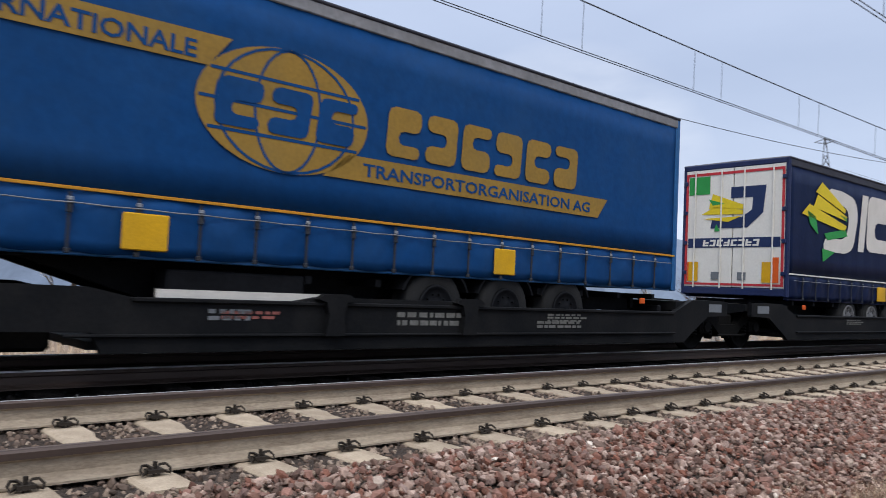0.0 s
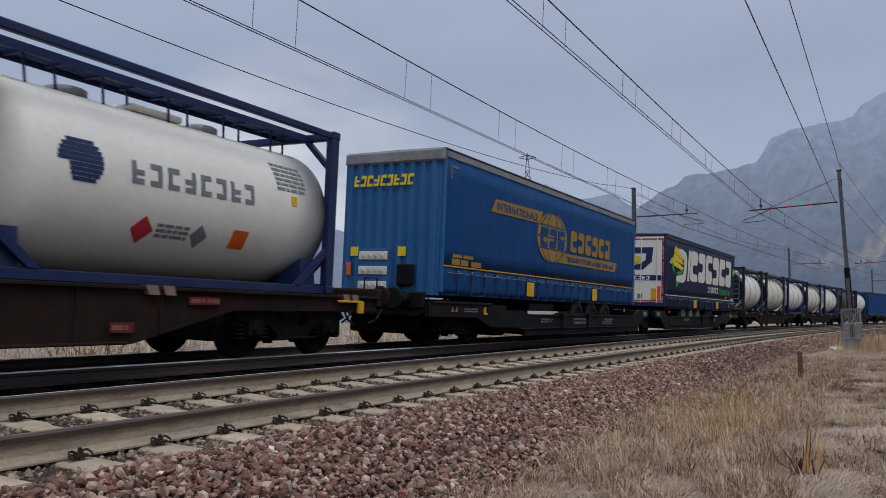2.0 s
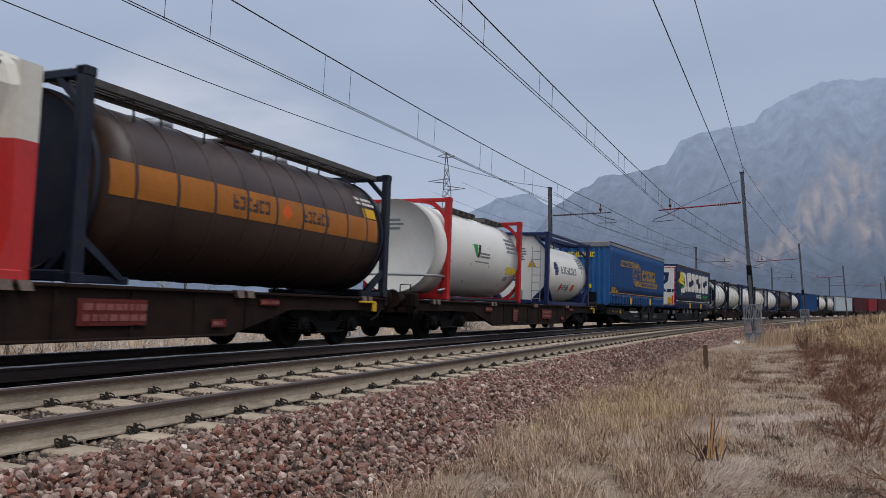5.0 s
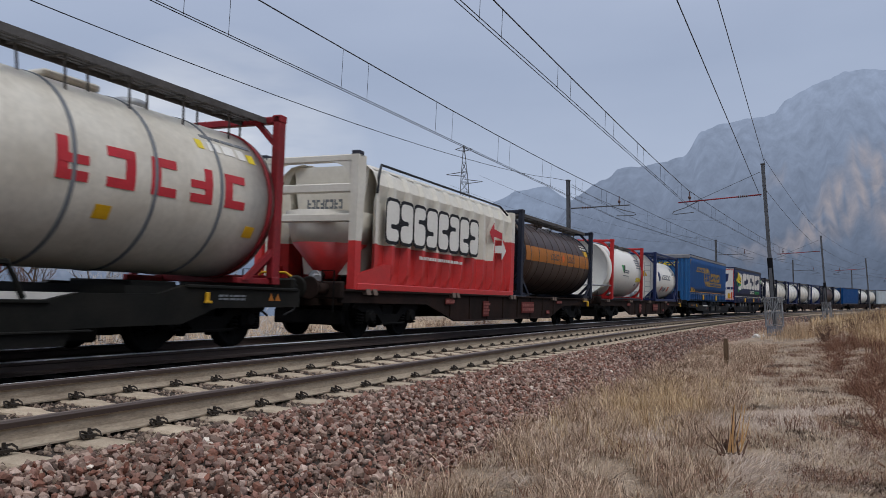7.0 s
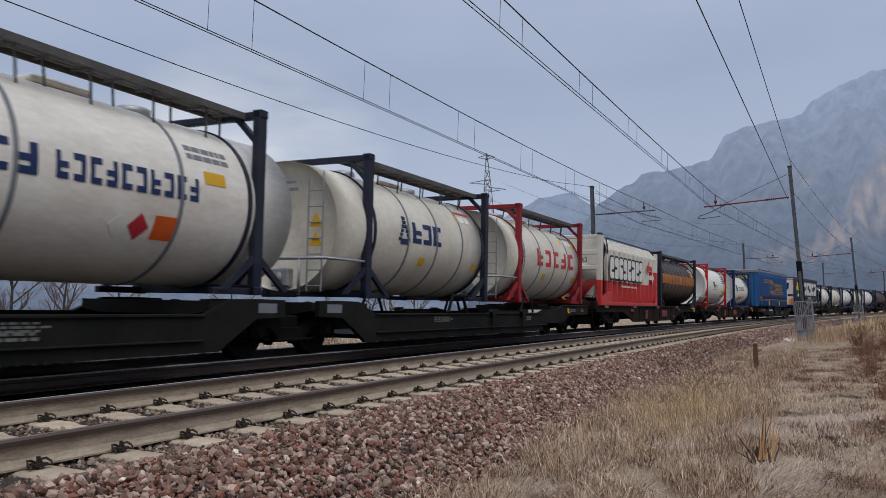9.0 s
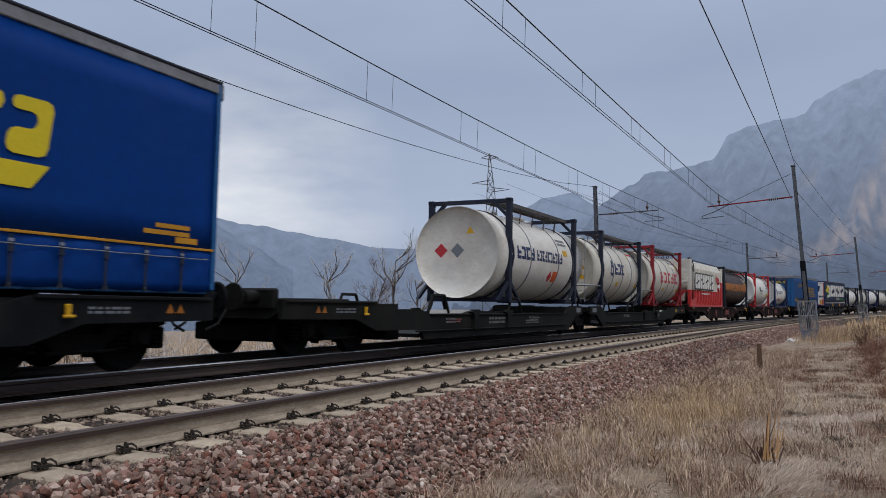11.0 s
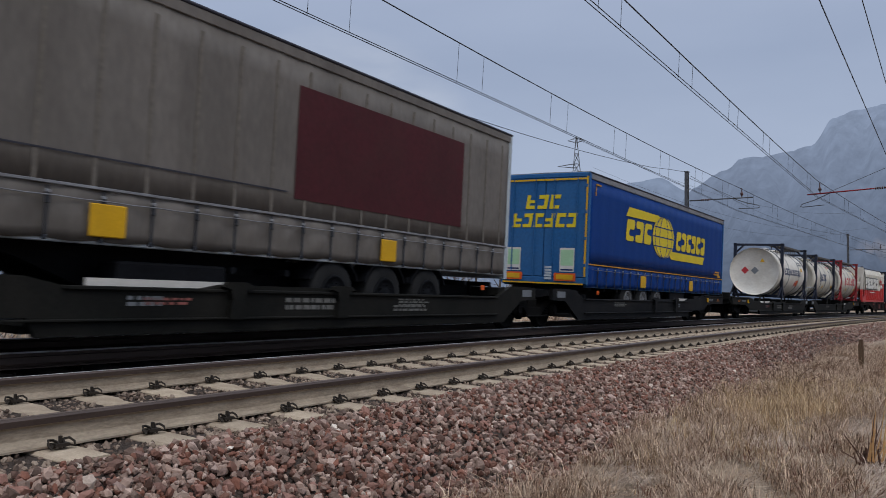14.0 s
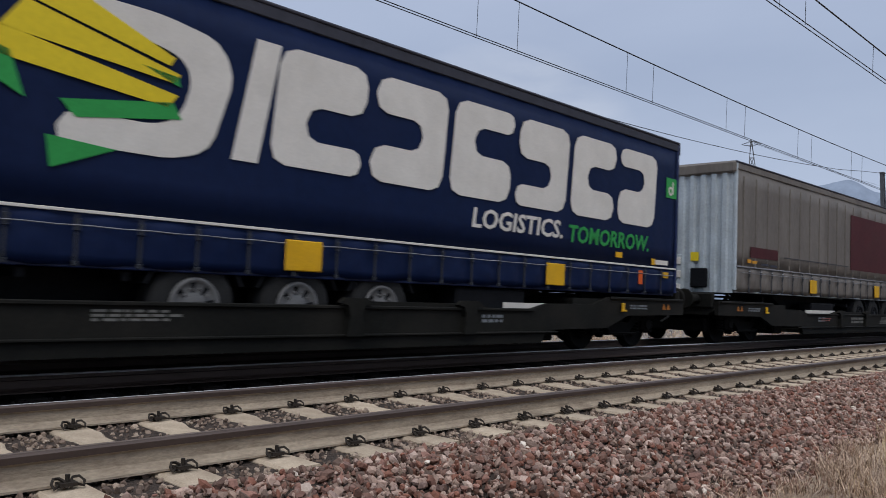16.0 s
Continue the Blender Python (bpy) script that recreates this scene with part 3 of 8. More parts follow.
def sleeper_mesh():
    bm = B()
    rows = []
    for y, z in SLEEPER:
        w = 0.13 if abs(y) > 0.4 else 0.11
        rows.append([bm.verts.new(p) for p in ((-w - 0.02, y, z - 0.2), (-w, y, z - 0.015), (-w + 0.02, y, z), (w - 0.02, y, z), (w, y, z - 0.015), (w + 0.02, y, z - 0.2))])
    for A, C in zip(rows, rows[1:]):
        for j in range(5):
            bm.faces.new((A[j], A[j + 1], C[j + 1], C[j]))
    bm.faces.new(rows[0])
    bm.faces.new(rows[-1][::-1])
    ob = finish("sleeper", bm, M["concrete"])
    me = ob.data
    bpy.data.objects.remove(ob)
    return me


def clip_mesh():
    bm = B()
    for sx in (-1, 1):
        pts = [(sx * 0.015, -0.05, 0.0), (sx * 0.02, -0.02, 0.035), (sx * 0.04, 0.01, 0.048), (sx * 0.075, 0.0, 0.052), (sx * 0.095, -0.03, 0.03), (sx * 0.085, -0.055, 0.005), (sx * 0.06, -0.03, 0.012), (sx * 0.045, 0.03, 0.02)]
        tube(bm, pts, 0.010, 4)
    box(bm, 0, -0.015, 0.018, 0.10, 0.07, 0.022)
    tube(bm, [(0, -0.015, 0.01), (0, -0.015, 0.075)], 0.015, 5)
    ob = finish("rail_clip", bm, M["clip"])
    me = ob.data
    bpy.data.objects.remove(ob)
    return me


SL, CL = sleeper_mesh(), clip_mesh()
SL_TOP = -0.178
FIRST = 1.296
for i in range(-9, 66):
    sl = shared("sleeper", SL, ballast_bed, line_pose(FIRST + 0.6 * i, 0.036 + GAUGE / 2, SL_TOP))
    for u, turn in ((-0.10, 0), (0.10, 180), (GAUGE - 0.10, 0), (GAUGE + 0.10, 180)):
        if i < 46:
            shared("rail_clip", CL, sl, pose(0, u - GAUGE / 2, 0.012, 0, 0, turn) @ Matrix.Scale(0.82, 4))


def joined(name, mesh, poses, material, parent, label, category):
    v0 = np.array([tuple(v.co) for v in mesh.vertices])
    f0 = [tuple(p.vertices) for p in mesh.polygons]
    verts, faces = [], []
    for m in poses:
        k, a = len(verts), np.array(m)
        verts += [tuple(p) for p in v0 @ a[:3, :3].T + a[:3, 3]]
        faces += [tuple(i + k for i in f) for f in f0]
    me = bpy.data.meshes.new(name)
    me.from_pydata(verts, [], faces)
    me.materials.append(material)
    ob = tagged(new(name, me), label, category, kind="stuff")
    ob.parent = parent
    return ob


joined("distant_sleepers", SL, [line_pose(FIRST + 0.6 * i, 0.036 + GAUGE / 2, SL_TOP) for i in range(66, 300)], M["concrete"], None, "run of concrete sleepers far along the near track", "sleepers")
joined("distant_clips", CL, [line_pose(FIRST + 0.6 * i, 0.036 + u, SL_TOP + 0.012) for i in range(46, 150) for u in (-0.1, GAUGE - 0.1)], M["clip"], None, "spring clips far along the near track", "rail clips")
# sleepers share the near-black colour: oil plus painted shade under the wagons
joined("far_track_sleepers", SL, [line_pose(0.6 * i, FAR_U, FAR_V + SL_TOP) for i in range(-20, 160)], M["oily_shade"], None, "run of oily sleepers under the train, blackened with painted shade", "sleepers")


# loose stones
def stones(name, count, place, sizes, material, label, seed):
    rng = np.random.default_rng(seed)
    g = 1.618
    bv = np.array([(0, 1, g), (0, -1, g), (0, 1, -g), (0, -1, -g), (1, g, 0), (-1, g, 0), (1, -g, 0), (-1, -g, 0), (g, 0, 1), (-g, 0, 1), (g, 0, -1), (-g, 0, -1)]) / 1.9
    near = np.linalg.norm(bv[:, None] - bv[None], axis=2) < 1.3
    bf = np.array([(a, b, c) for a in range(12) for b in range(12) for c in range(12) if a < b and a < c and near[a, b] and near[b, c] and near[a, c] and np.dot(np.cross(bv[b] - bv[a], bv[c] - bv[a]), bv[a]) > 0])
    nv, nf = len(bv), len(bf)
    verts, faces = np.zeros((count * nv, 3), np.float32), np.zeros((count * nf, 3), np.int32)
    for i in range(count):
        p = place(rng)
        q = rng.normal(size=4)
        w, x, y, z = q / np.linalg.norm(q)
        rot = np.array([[1 - 2 * (y * y + z * z), 2 * (x * y - w * z), 2 * (x * z + w * y)], [2 * (x * y + w * z), 1 - 2 * (x * x + z * z), 2 * (y * z - w * x)],
                        [2 * (x * z - w * y), 2 * (y * z + w * x), 1 - 2 * (x * x + y * y)]])
        k = rng.uniform(*sizes) * rng.choice((0.7, 1.0, 1.0, 1.25))
        shape = (bv * rng.uniform(0.72, 1.12, (nv, 1)) + rng.uniform(-0.13, 0.13, (nv, 3))) * np.array([rng.uniform(0.8, 1.3), rng.uniform(0.6, 1.0), rng.uniform(0.45, 0.85)]) * k
        for cut in rng.normal(size=(4, 3)):             # broken faces
            cut /= np.linalg.norm(cut)
            over = np.maximum(0, shape @ cut - k * rng.uniform(0.40, 0.62))
            shape = shape - over[:, None] * cut
        verts[i * nv:(i + 1) * nv] = shape @ rot.T + np.array(p)
        faces[i * nf:(i + 1) * nf] = bf + i * nv
    me = bpy.data.meshes.new(name)
    me.vertices.add(len(verts))
    me.vertices.foreach_set("co", verts.ravel())
    me.loops.add(faces.size)
    me.loops.foreach_set("vertex_index", faces.ravel())
    me.polygons.add(len(faces))
    me.polygons.foreach_set("loop_start", np.arange(0, faces.size, 3, dtype=np.int32))
    me.update(calc_edges=True)
    me.shade_flat()
    me.materials.append(material)
    return tagged(new(name, me), label, "ballast stones", kind="stuff")


BU, BV = [a for a, b in BED], [b for a, b in BED]


def bed_v_at(u):
    return float(np.interp(u, BU, BV))


def on_shoulder(rng):
    s = rng.triangular(0.5, 2.5, 34) if rng.random() < 0.55 else rng.uniform(0.5, 16)
    wob = 0.30 * noise.noise((s * 0.5, 0, 5)) + 0.18 * noise.noise((s * 1.7, 0, 9))
    u = rng.uniform(-1.75 + wob, -0.48) if rng.random() < 0.93 else rng.uniform(-2.3, -1.5)
    v = bed_v_at(u) if u > -1.75 else -0.66
    return line(s, u, v + rng.uniform(-0.015, 0.045))


def in_cribs(rng):
    s = rng.triangular(-3, 3, 34)
    k = (s - FIRST) / 0.6
    s = FIRST + 0.6 * (round(k - 0.5) + 0.5) + rng.uniform(-0.16, 0.16)
    u = rng.uniform(-0.5, 1.95)
    return line(s, u, bed_v_at(u) + rng.uniform(-0.02, 0.014))


def by_sleeper_ends(rng):
    u = -0.36 - abs(rng.normal(0, 0.22))
    return line(rng.triangular(-3, 3, 30), u, bed_v_at(u) + rng.uniform(-0.012, 0.012))


def between_tracks(rng):
    s = rng.triangular(-3, 3, 40)
    u = rng.uniform(1.7, 7.0)
    return line(s, u, bed_v_at(u) + rng.uniform(-0.01, 0.025))


stones("shoulder_stones", 33000, on_shoulder, (0.014, 0.044), M["stone"], "loose angular red, grey and a few white ballast stones on the shoulder", 1)
def far_shoulder(rng):
    s = rng.triangular(28, 34, 85)
    u = rng.uniform(-2.0, -0.45) if rng.random() < 0.7 else rng.uniform(-0.4, 1.9)
    return line(s, u, max(bed_v_at(u), -0.6) + rng.uniform(0.0, 0.03) - (0.03 if u > -0.45 else 0))


stones("distant_stones", 9000, far_shoulder, (0.035, 0.06), M["stone"], "ballast stones farther along the line", 4)
def behind_shoulder(rng):
    u = rng.uniform(-1.8, -0.48)
    return line(rng.uniform(-7, 0.6), u, bed_v_at(u) + rng.uniform(-0.01, 0.03))


stones("nearby_stones", 7000, behind_shoulder, (0.020, 0.041), M["stone"], "loose ballast stones beside the camera", 5)
stones("crib_stones", 15000, in_cribs, (0.015, 0.030), M["crib"], "dusty ballast stones filling the gaps between sleepers", 2)
stones("dusty_stones", 8500, by_sleeper_ends, (0.012, 0.026), M["crib"], "small dusty ballast stones packed round the sleeper ends", 6)
# stones here are darkened the same way, shade put into their colour
stones("middle_stones", 8000, between_tracks, (0.020, 0.036), M["oily_shade_stone"], "oily ballast stones between and under the far track, blackened with painted shade", 3)

# ---- distance: mountains with mist painted in ----
def painted_haze_mat(name, low, high, rock, z0, z1, scale):
    """Wooded mountain side with winter haze painted into its glow: paler towards the top."""
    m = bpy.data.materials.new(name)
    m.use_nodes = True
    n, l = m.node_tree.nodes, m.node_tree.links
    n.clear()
    # emission only: the slopes glow in their hazed colours and take no light
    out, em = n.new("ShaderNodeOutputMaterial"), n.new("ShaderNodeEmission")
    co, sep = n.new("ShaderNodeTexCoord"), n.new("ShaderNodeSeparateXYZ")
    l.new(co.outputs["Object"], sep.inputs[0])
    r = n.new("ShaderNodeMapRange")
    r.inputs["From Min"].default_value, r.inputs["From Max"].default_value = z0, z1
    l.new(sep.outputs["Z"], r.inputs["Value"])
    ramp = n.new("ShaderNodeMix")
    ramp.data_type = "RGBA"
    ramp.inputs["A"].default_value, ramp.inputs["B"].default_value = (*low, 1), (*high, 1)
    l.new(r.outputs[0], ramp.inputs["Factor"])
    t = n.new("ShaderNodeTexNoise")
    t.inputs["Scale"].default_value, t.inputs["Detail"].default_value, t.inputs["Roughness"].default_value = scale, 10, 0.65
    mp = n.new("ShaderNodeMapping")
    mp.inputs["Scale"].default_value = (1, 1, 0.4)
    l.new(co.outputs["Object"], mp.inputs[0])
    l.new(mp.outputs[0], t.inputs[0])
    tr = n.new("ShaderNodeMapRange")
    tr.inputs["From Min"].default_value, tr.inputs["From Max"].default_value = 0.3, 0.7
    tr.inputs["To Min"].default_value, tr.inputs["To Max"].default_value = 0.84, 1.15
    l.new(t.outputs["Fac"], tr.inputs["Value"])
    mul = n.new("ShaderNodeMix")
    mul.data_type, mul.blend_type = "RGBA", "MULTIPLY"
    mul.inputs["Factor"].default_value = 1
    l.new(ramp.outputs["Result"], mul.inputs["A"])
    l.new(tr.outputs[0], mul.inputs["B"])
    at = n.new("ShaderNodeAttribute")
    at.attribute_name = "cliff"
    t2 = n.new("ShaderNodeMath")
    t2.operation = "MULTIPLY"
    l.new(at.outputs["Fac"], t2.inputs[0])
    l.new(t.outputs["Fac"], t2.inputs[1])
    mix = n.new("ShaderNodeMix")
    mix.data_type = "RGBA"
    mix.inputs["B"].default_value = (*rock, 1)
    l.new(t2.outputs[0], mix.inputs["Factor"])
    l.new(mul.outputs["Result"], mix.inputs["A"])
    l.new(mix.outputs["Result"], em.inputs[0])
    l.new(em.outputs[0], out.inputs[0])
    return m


def ridge_height(az, knots):
    for (a, h), (b, k) in zip(knots, knots[1:]):
        if a <= az <= b:
            f = (az - a) / (b - a)
            return h + (k - h) * (3 * f * f - 2 * f ** 3) * 0.35 + (k - h) * f * 0.65
    return knots[0][1] if az < knots[0][0] else knots[-1][1]


def mountain(name, material, dist, knots, depth, rough, label, cliff=None, seed=0):
    """A range of slopes that climbs away from the valley: (bearing, degrees above the level) along its crest."""
    a0, a1 = knots[0][0], knots[-1][0]
    cols, rows = int((a1 - a0) / 0.22) + 2, 44
    verts, mask = [], []
    for i in range(rows):
        f = i / (rows - 1)
        for j in range(cols):
            az = a0 + (a1 - a0) * j / (cols - 1)
            d = dist + depth * f
            top = math.tan(radians(ridge_height(az, knots))) * (dist + depth * 0.8)
            k = min(1, f / 0.8)
            prof = k ** 1.25 if f <= 0.8 else 1 - (f - 0.8) * 2.5
            nz = noise.fractal((az * 0.42 + seed, f * 2.3, seed), 0.8, 2.1, 6)
            gully = abs(noise.noise((az * 0.9 + seed, f * 0.8, seed + 4)))
            z = top * prof + rough * nz * (0.35 + 0.65 * k) * (0.25 if f > 0.7 else 1) - rough * 1.3 * gully * k * (1 - k) * 3
            x, y = d * math.cos(radians(az)), d * math.sin(radians(az))
            verts.append((x, y, z - 12))
            c = 0.0
            if cliff:
                for ca, cf, wa, wf, amt in cliff:
                    q = ((az - ca) / wa) ** 2 + ((f - cf) / wf) ** 2
                    c = max(c, amt * max(0, 1.2 - q) * (0.55 + 0.9 * noise.fractal((az * 2.2, f * 12, 9), 0.8, 2, 4)))
            mask.append(max(0, min(1, c)))
    ob = grid_mesh(name, material, verts, rows, cols)
    at = ob.data.attributes.new("cliff", "FLOAT", "POINT")
    at.data.foreach_set("value", mask)
    return tagged(ob, label, "mountain", kind="structure")


# haze painted in: blue-grey low down, near sky colour at the crest
FOREST = painted_haze_mat("painted_haze_forest_slope", (0.094, 0.120, 0.174), (0.275, 0.333, 0.455), (0.42, 0.36, 0.35), 0, 560, 0.030)
FAR_SLOPE = painted_haze_mat("far_painted_haze_slope", (0.17, 0.215, 0.305), (0.235, 0.29, 0.40), (0.3, 0.3, 0.3), 0, 500, 0.02)
LEFT_SLOPE = painted_haze_mat("left_painted_haze_slope", (0.14, 0.18, 0.26), (0.25, 0.305, 0.42), (0.38, 0.40, 0.45), 0, 700, 0.02)
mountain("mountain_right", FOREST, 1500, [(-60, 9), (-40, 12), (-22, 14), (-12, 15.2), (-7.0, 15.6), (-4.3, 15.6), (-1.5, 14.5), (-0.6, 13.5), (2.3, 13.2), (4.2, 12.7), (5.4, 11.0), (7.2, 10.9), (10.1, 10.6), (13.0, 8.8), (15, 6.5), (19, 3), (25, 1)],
         900, 55, "steep wooded mountain with a pale rock scar, half lost in painted mist", [(-6.4, 0.44, 1.7, 0.13, 1.2), (-4.4, 0.39, 1.8, 0.08, 1.1), (-2.2, 0.31, 2.2, 0.05, 1.0), (-7.2, 0.3, 1.0, 0.12, 0.8), (0.6, 0.29, 2.4, 0.035, 0.7), (-0.5, 0.52, 0.9, 0.03, 0.5), (-8.5, 0.55, 1.2, 0.05, 0.5)], 1)
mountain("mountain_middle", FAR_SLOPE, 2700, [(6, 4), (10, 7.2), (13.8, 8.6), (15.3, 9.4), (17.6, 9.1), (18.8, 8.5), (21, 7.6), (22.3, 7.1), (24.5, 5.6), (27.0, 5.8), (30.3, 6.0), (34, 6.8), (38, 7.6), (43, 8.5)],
         900, 45, "far pale mountain ridge in painted haze", None, 5)
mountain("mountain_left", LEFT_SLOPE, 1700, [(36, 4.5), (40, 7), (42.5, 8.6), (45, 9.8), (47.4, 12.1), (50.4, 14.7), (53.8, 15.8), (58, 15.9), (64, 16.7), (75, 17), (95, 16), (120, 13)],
         1000, 60, "broad wooded mountain side sunk in painted blue mist", [(55, 0.28, 5, 0.07, 0.7), (49, 0.22, 4, 0.05, 0.6), (62, 0.33, 6, 0.08, 0.6), (58, 0.18, 5, 0.04, 0.6)], 9)

# ---- rolling stock ----
# Local frame of a vehicle: x the way it travels, y away from the path, z up from the rail.
PASSED = [(0.0, 0.0), (0.5, 4.12), (1.0, 8.1), (1.5, 12.0), (2.5, 19.7), (3.5, 27.38), (4.0, 31.3), (5.25, 41.1), (6.5, 50.9), (7.5, 58.69), (8.5, 66.54), (9.0, 70.46), (10.25, 80.32), (11.5, 90.2), (12.0, 94.13), (12.5, 98.13), (13.0, 102.2), (13.5, 106.2), (14.0, 110.18), (14.5, 114.24), (15.0, 118.3), (15.5, 122.36), (16.0, 126.42)]
MOVERS, SPINNERS = [], []


def on_train(ob, s0):
    """Rides the far track, s0 metres along it at the start."""
    MOVERS.append((ob, s0))
    ob.matrix_world = line_pose(s0, FAR_U, FAR_V)
    return ob


def slanted(bm, x0, x1, z0, z1, y, lean=0.0, t=0.004):
    """A flat print on a side: a leaning four-cornered patch, t proud."""
    h = z1 - z0
    prism(bm, [(x0, z0), (x1, z0), (x1 + lean * h, z1), (x0 + lean * h, z1)], y, y - t)
    return bm


def eased(pts, r):
    """The outline with its corners cut back twice."""
    out = []
    n = len(pts)
    for i in range(n):
        a, b, c = Vector(pts[i - 1]), Vector(pts[i]), Vector(pts[(i + 1) % n])
        k = min(r, (a - b).length * 0.45, (c - b).length * 0.45)
        u, w = (a - b).normalized() * k, (c - b).normalized() * k
        out += [tuple(b + u), tuple(b + (u + w) * 0.29), tuple(b + w)]
    return out


def word(parent, material, x0, x1, z0, z1, y, count, lean=0.0, cut=0.34, gap=0.16, t=0.004):
    """A wordmark as plain blocks, one a letter, with a slot in each."""
    w = (x1 - x0) / count
    h = z1 - z0
    L = lambda z: lean * (z - z0)
    for i in range(count):
        bm = B()
        a, b = x0 + w * (i + gap / 2), x0 + w * (i + 1 - gap / 2)
        c = (b - a) * 0.34
        slot = cut * h
        if cut <= 0:
            prism(bm, eased([(a, z0), (b, z0), (b, z1), (a, z1)], h * 0.14), y, y - t)
        else:
            m0 = z0 + (h - slot) * (0.5 + 0.15 * (i % 3 - 1))
            zs = [z0, m0, m0 + slot, z1]
            pts = [(a, zs[0]), (b, zs[0]), (b, zs[1]), (a + c, zs[1]), (a + c, zs[2]), (b, zs[2]), (b, zs[3]), (a, zs[3])]
            if i % 2:
                pts = [(a + b - x, z) for x, z in pts][::-1]
            prism(bm, [(x + L(z), z) for x, z in eased(pts, h * 0.16)], y, y - t)
        part("letter_block", bm, material, parent)


def lettering(text, x0, x1, z0, z1, y, material, parent, bold=0.012, lean=0.0):
    """Readable words in the built-in font, laid on a side."""
    cu = bpy.data.curves.new("lettering", "FONT")
    cu.body, cu.offset, cu.extrude, cu.resolution_u = text, bold, 0.002, 2
    tmp = bpy.data.objects.new("lettering", cu)
    scene.collection.objects.link(tmp)
    me = bpy.data.meshes.new_from_object(tmp)
    bpy.data.objects.remove(tmp)
    co = np.array([tuple(v.co) for v in me.vertices])
    lo, hi = co.min(0), co.max(0)
    k = (co - lo) / np.maximum(hi - lo, 1e-6)
    zz = z0 + k[:, 1] * (z1 - z0)
    xx = x0 + k[:, 0] * (x1 - x0) + lean * (zz - z0)
    yy = y - 0.004 * k[:, 2]
    for v, p in zip(me.vertices, zip(xx, yy, zz)):
        v.co = p
    me.materials.clear()
    me.materials.append(material)
    ob = new("lettering", me)
    ob.parent = parent
    return ob


def disc(bm, x, z, rx, rz, y, t=0.004, n=36):
    return prism(bm, [(x + rx * math.cos(2 * math.pi * i / n), z + rz * math.sin(2 * math.pi * i / n)) for i in range(n)], y, y - t)


def band(bm, x, z, rx, rz, y, w=0.02, t=0.004, a0=0, a1=360, n=30):
    """A thin curved line."""
    q = [radians(a0 + (a1 - a0) * i / n) for i in range(n + 1)]
    for a, b in zip(q, q[1:]):
        o = [(x + (rx + s * w / 2) * math.cos(k), z + (rz + s * w / 2) * math.sin(k)) for k, s in ((a, -1), (b, -1), (b, 1), (a, 1))]
        prism(bm, o, y, y - t)
    return bm


# -- running gear
def wheelset_mesh():
    """Two wheels pressed on one axle."""
    bm = B()
    for side in (-1, 1):
        y = side * GAUGE / 2
        lathe(bm, [(side * -0.065, 0.10), (side * -0.065, 0.48), (side * -0.035, 0.48), (side * -0.03, 0.455), (side * 0.065, 0.445), (side * 0.075, 0.42), (side * 0.045, 0.40), (side * 0.02, 0.30), (side * 0.02, 0.16), (side * 0.085, 0.13), (side * 0.085, 0.06)], 28, "y", 0, y, 0)
        for i in range(6):
            q = 2 * math.pi * i / 6
            tube(bm, [(0.24 * math.cos(q), y + side * 0.02, 0.24 * math.sin(q)), (0.24 * math.cos(q), y + side * 0.045, 0.24 * math.sin(q))], 0.03, 6)
    tube(bm, [(0, -1.02, 0), (0, 1.02, 0)], 0.085, 10)
    ob = finish("wheelset", bm, M["bogie"])
    me = ob.data
    bpy.data.objects.remove(ob)
    return me


WHEELSET = wheelset_mesh()


def bogie(parent, x):
    """A two-axle freight bogie with side frames, axle boxes, springs and brake gear."""
    bm = B()
    for side in (-1, 1):
        y = side * 1.0
        prism(bm, [(-1.35, 0.62), (-1.25, 0.72), (-0.55, 0.74), (-0.3, 0.5), (0.3, 0.5), (0.55, 0.74), (1.25, 0.72), (1.35, 0.62), (1.2, 0.56), (0.6, 0.52), (0.34, 0.32), (-0.34, 0.32), (-0.6, 0.52), (-1.2, 0.56)], y - 0.07, y + 0.07)
        for ax in (-0.9, 0.9):
            box(bm, ax, y, 0.46, 0.30, 0.26, 0.28, 0.04)
            tube(bm, [(ax, y, 0.46), (ax, y + side * 0.17, 0.46)], 0.10, 12)
            for o in (-0.26, 0.26):
                for k in range(4):
                    lathe(bm, [(0.30 + k * 0.06, 0.085), (0.335 + k * 0.06, 0.085)], 10, "z", ax + o, y, 0.0)
        for ax in (-0.32, 0.32):
            box(bm, ax, side * 0.82, 0.42, 0.10, 0.16, 0.42, 0.02)
        tube(bm, [(-0.5, side * 1.12, 0.30), (0.5, side * 1.12, 0.30)], 0.025, 6)
    box(bm, 0, 0, 0.58, 0.5, 2.0, 0.24, 0.03)
    box(bm, 0, 0, 0.36, 0.86, 1.30, 0.26, 0.03)
    for ax in (-1.5, 1.5):
        box(bm, ax, 0, 0.42, 0.14, 1.7, 0.30, 0.03)
    tube(bm, [(0, 0, 0.6), (0, 0, 0.92)], 0.24, 14)
    bg = part("bogie", bm, M["bogie"], parent)
    bg.matrix_local = pose(x, 0, 0)
    for ax in (-0.9, 0.9):
        w = shared("wheelset", WHEELSET, bg, pose(ax, 0, 0.46))
        SPINNERS.append((w, ax))
    return bg


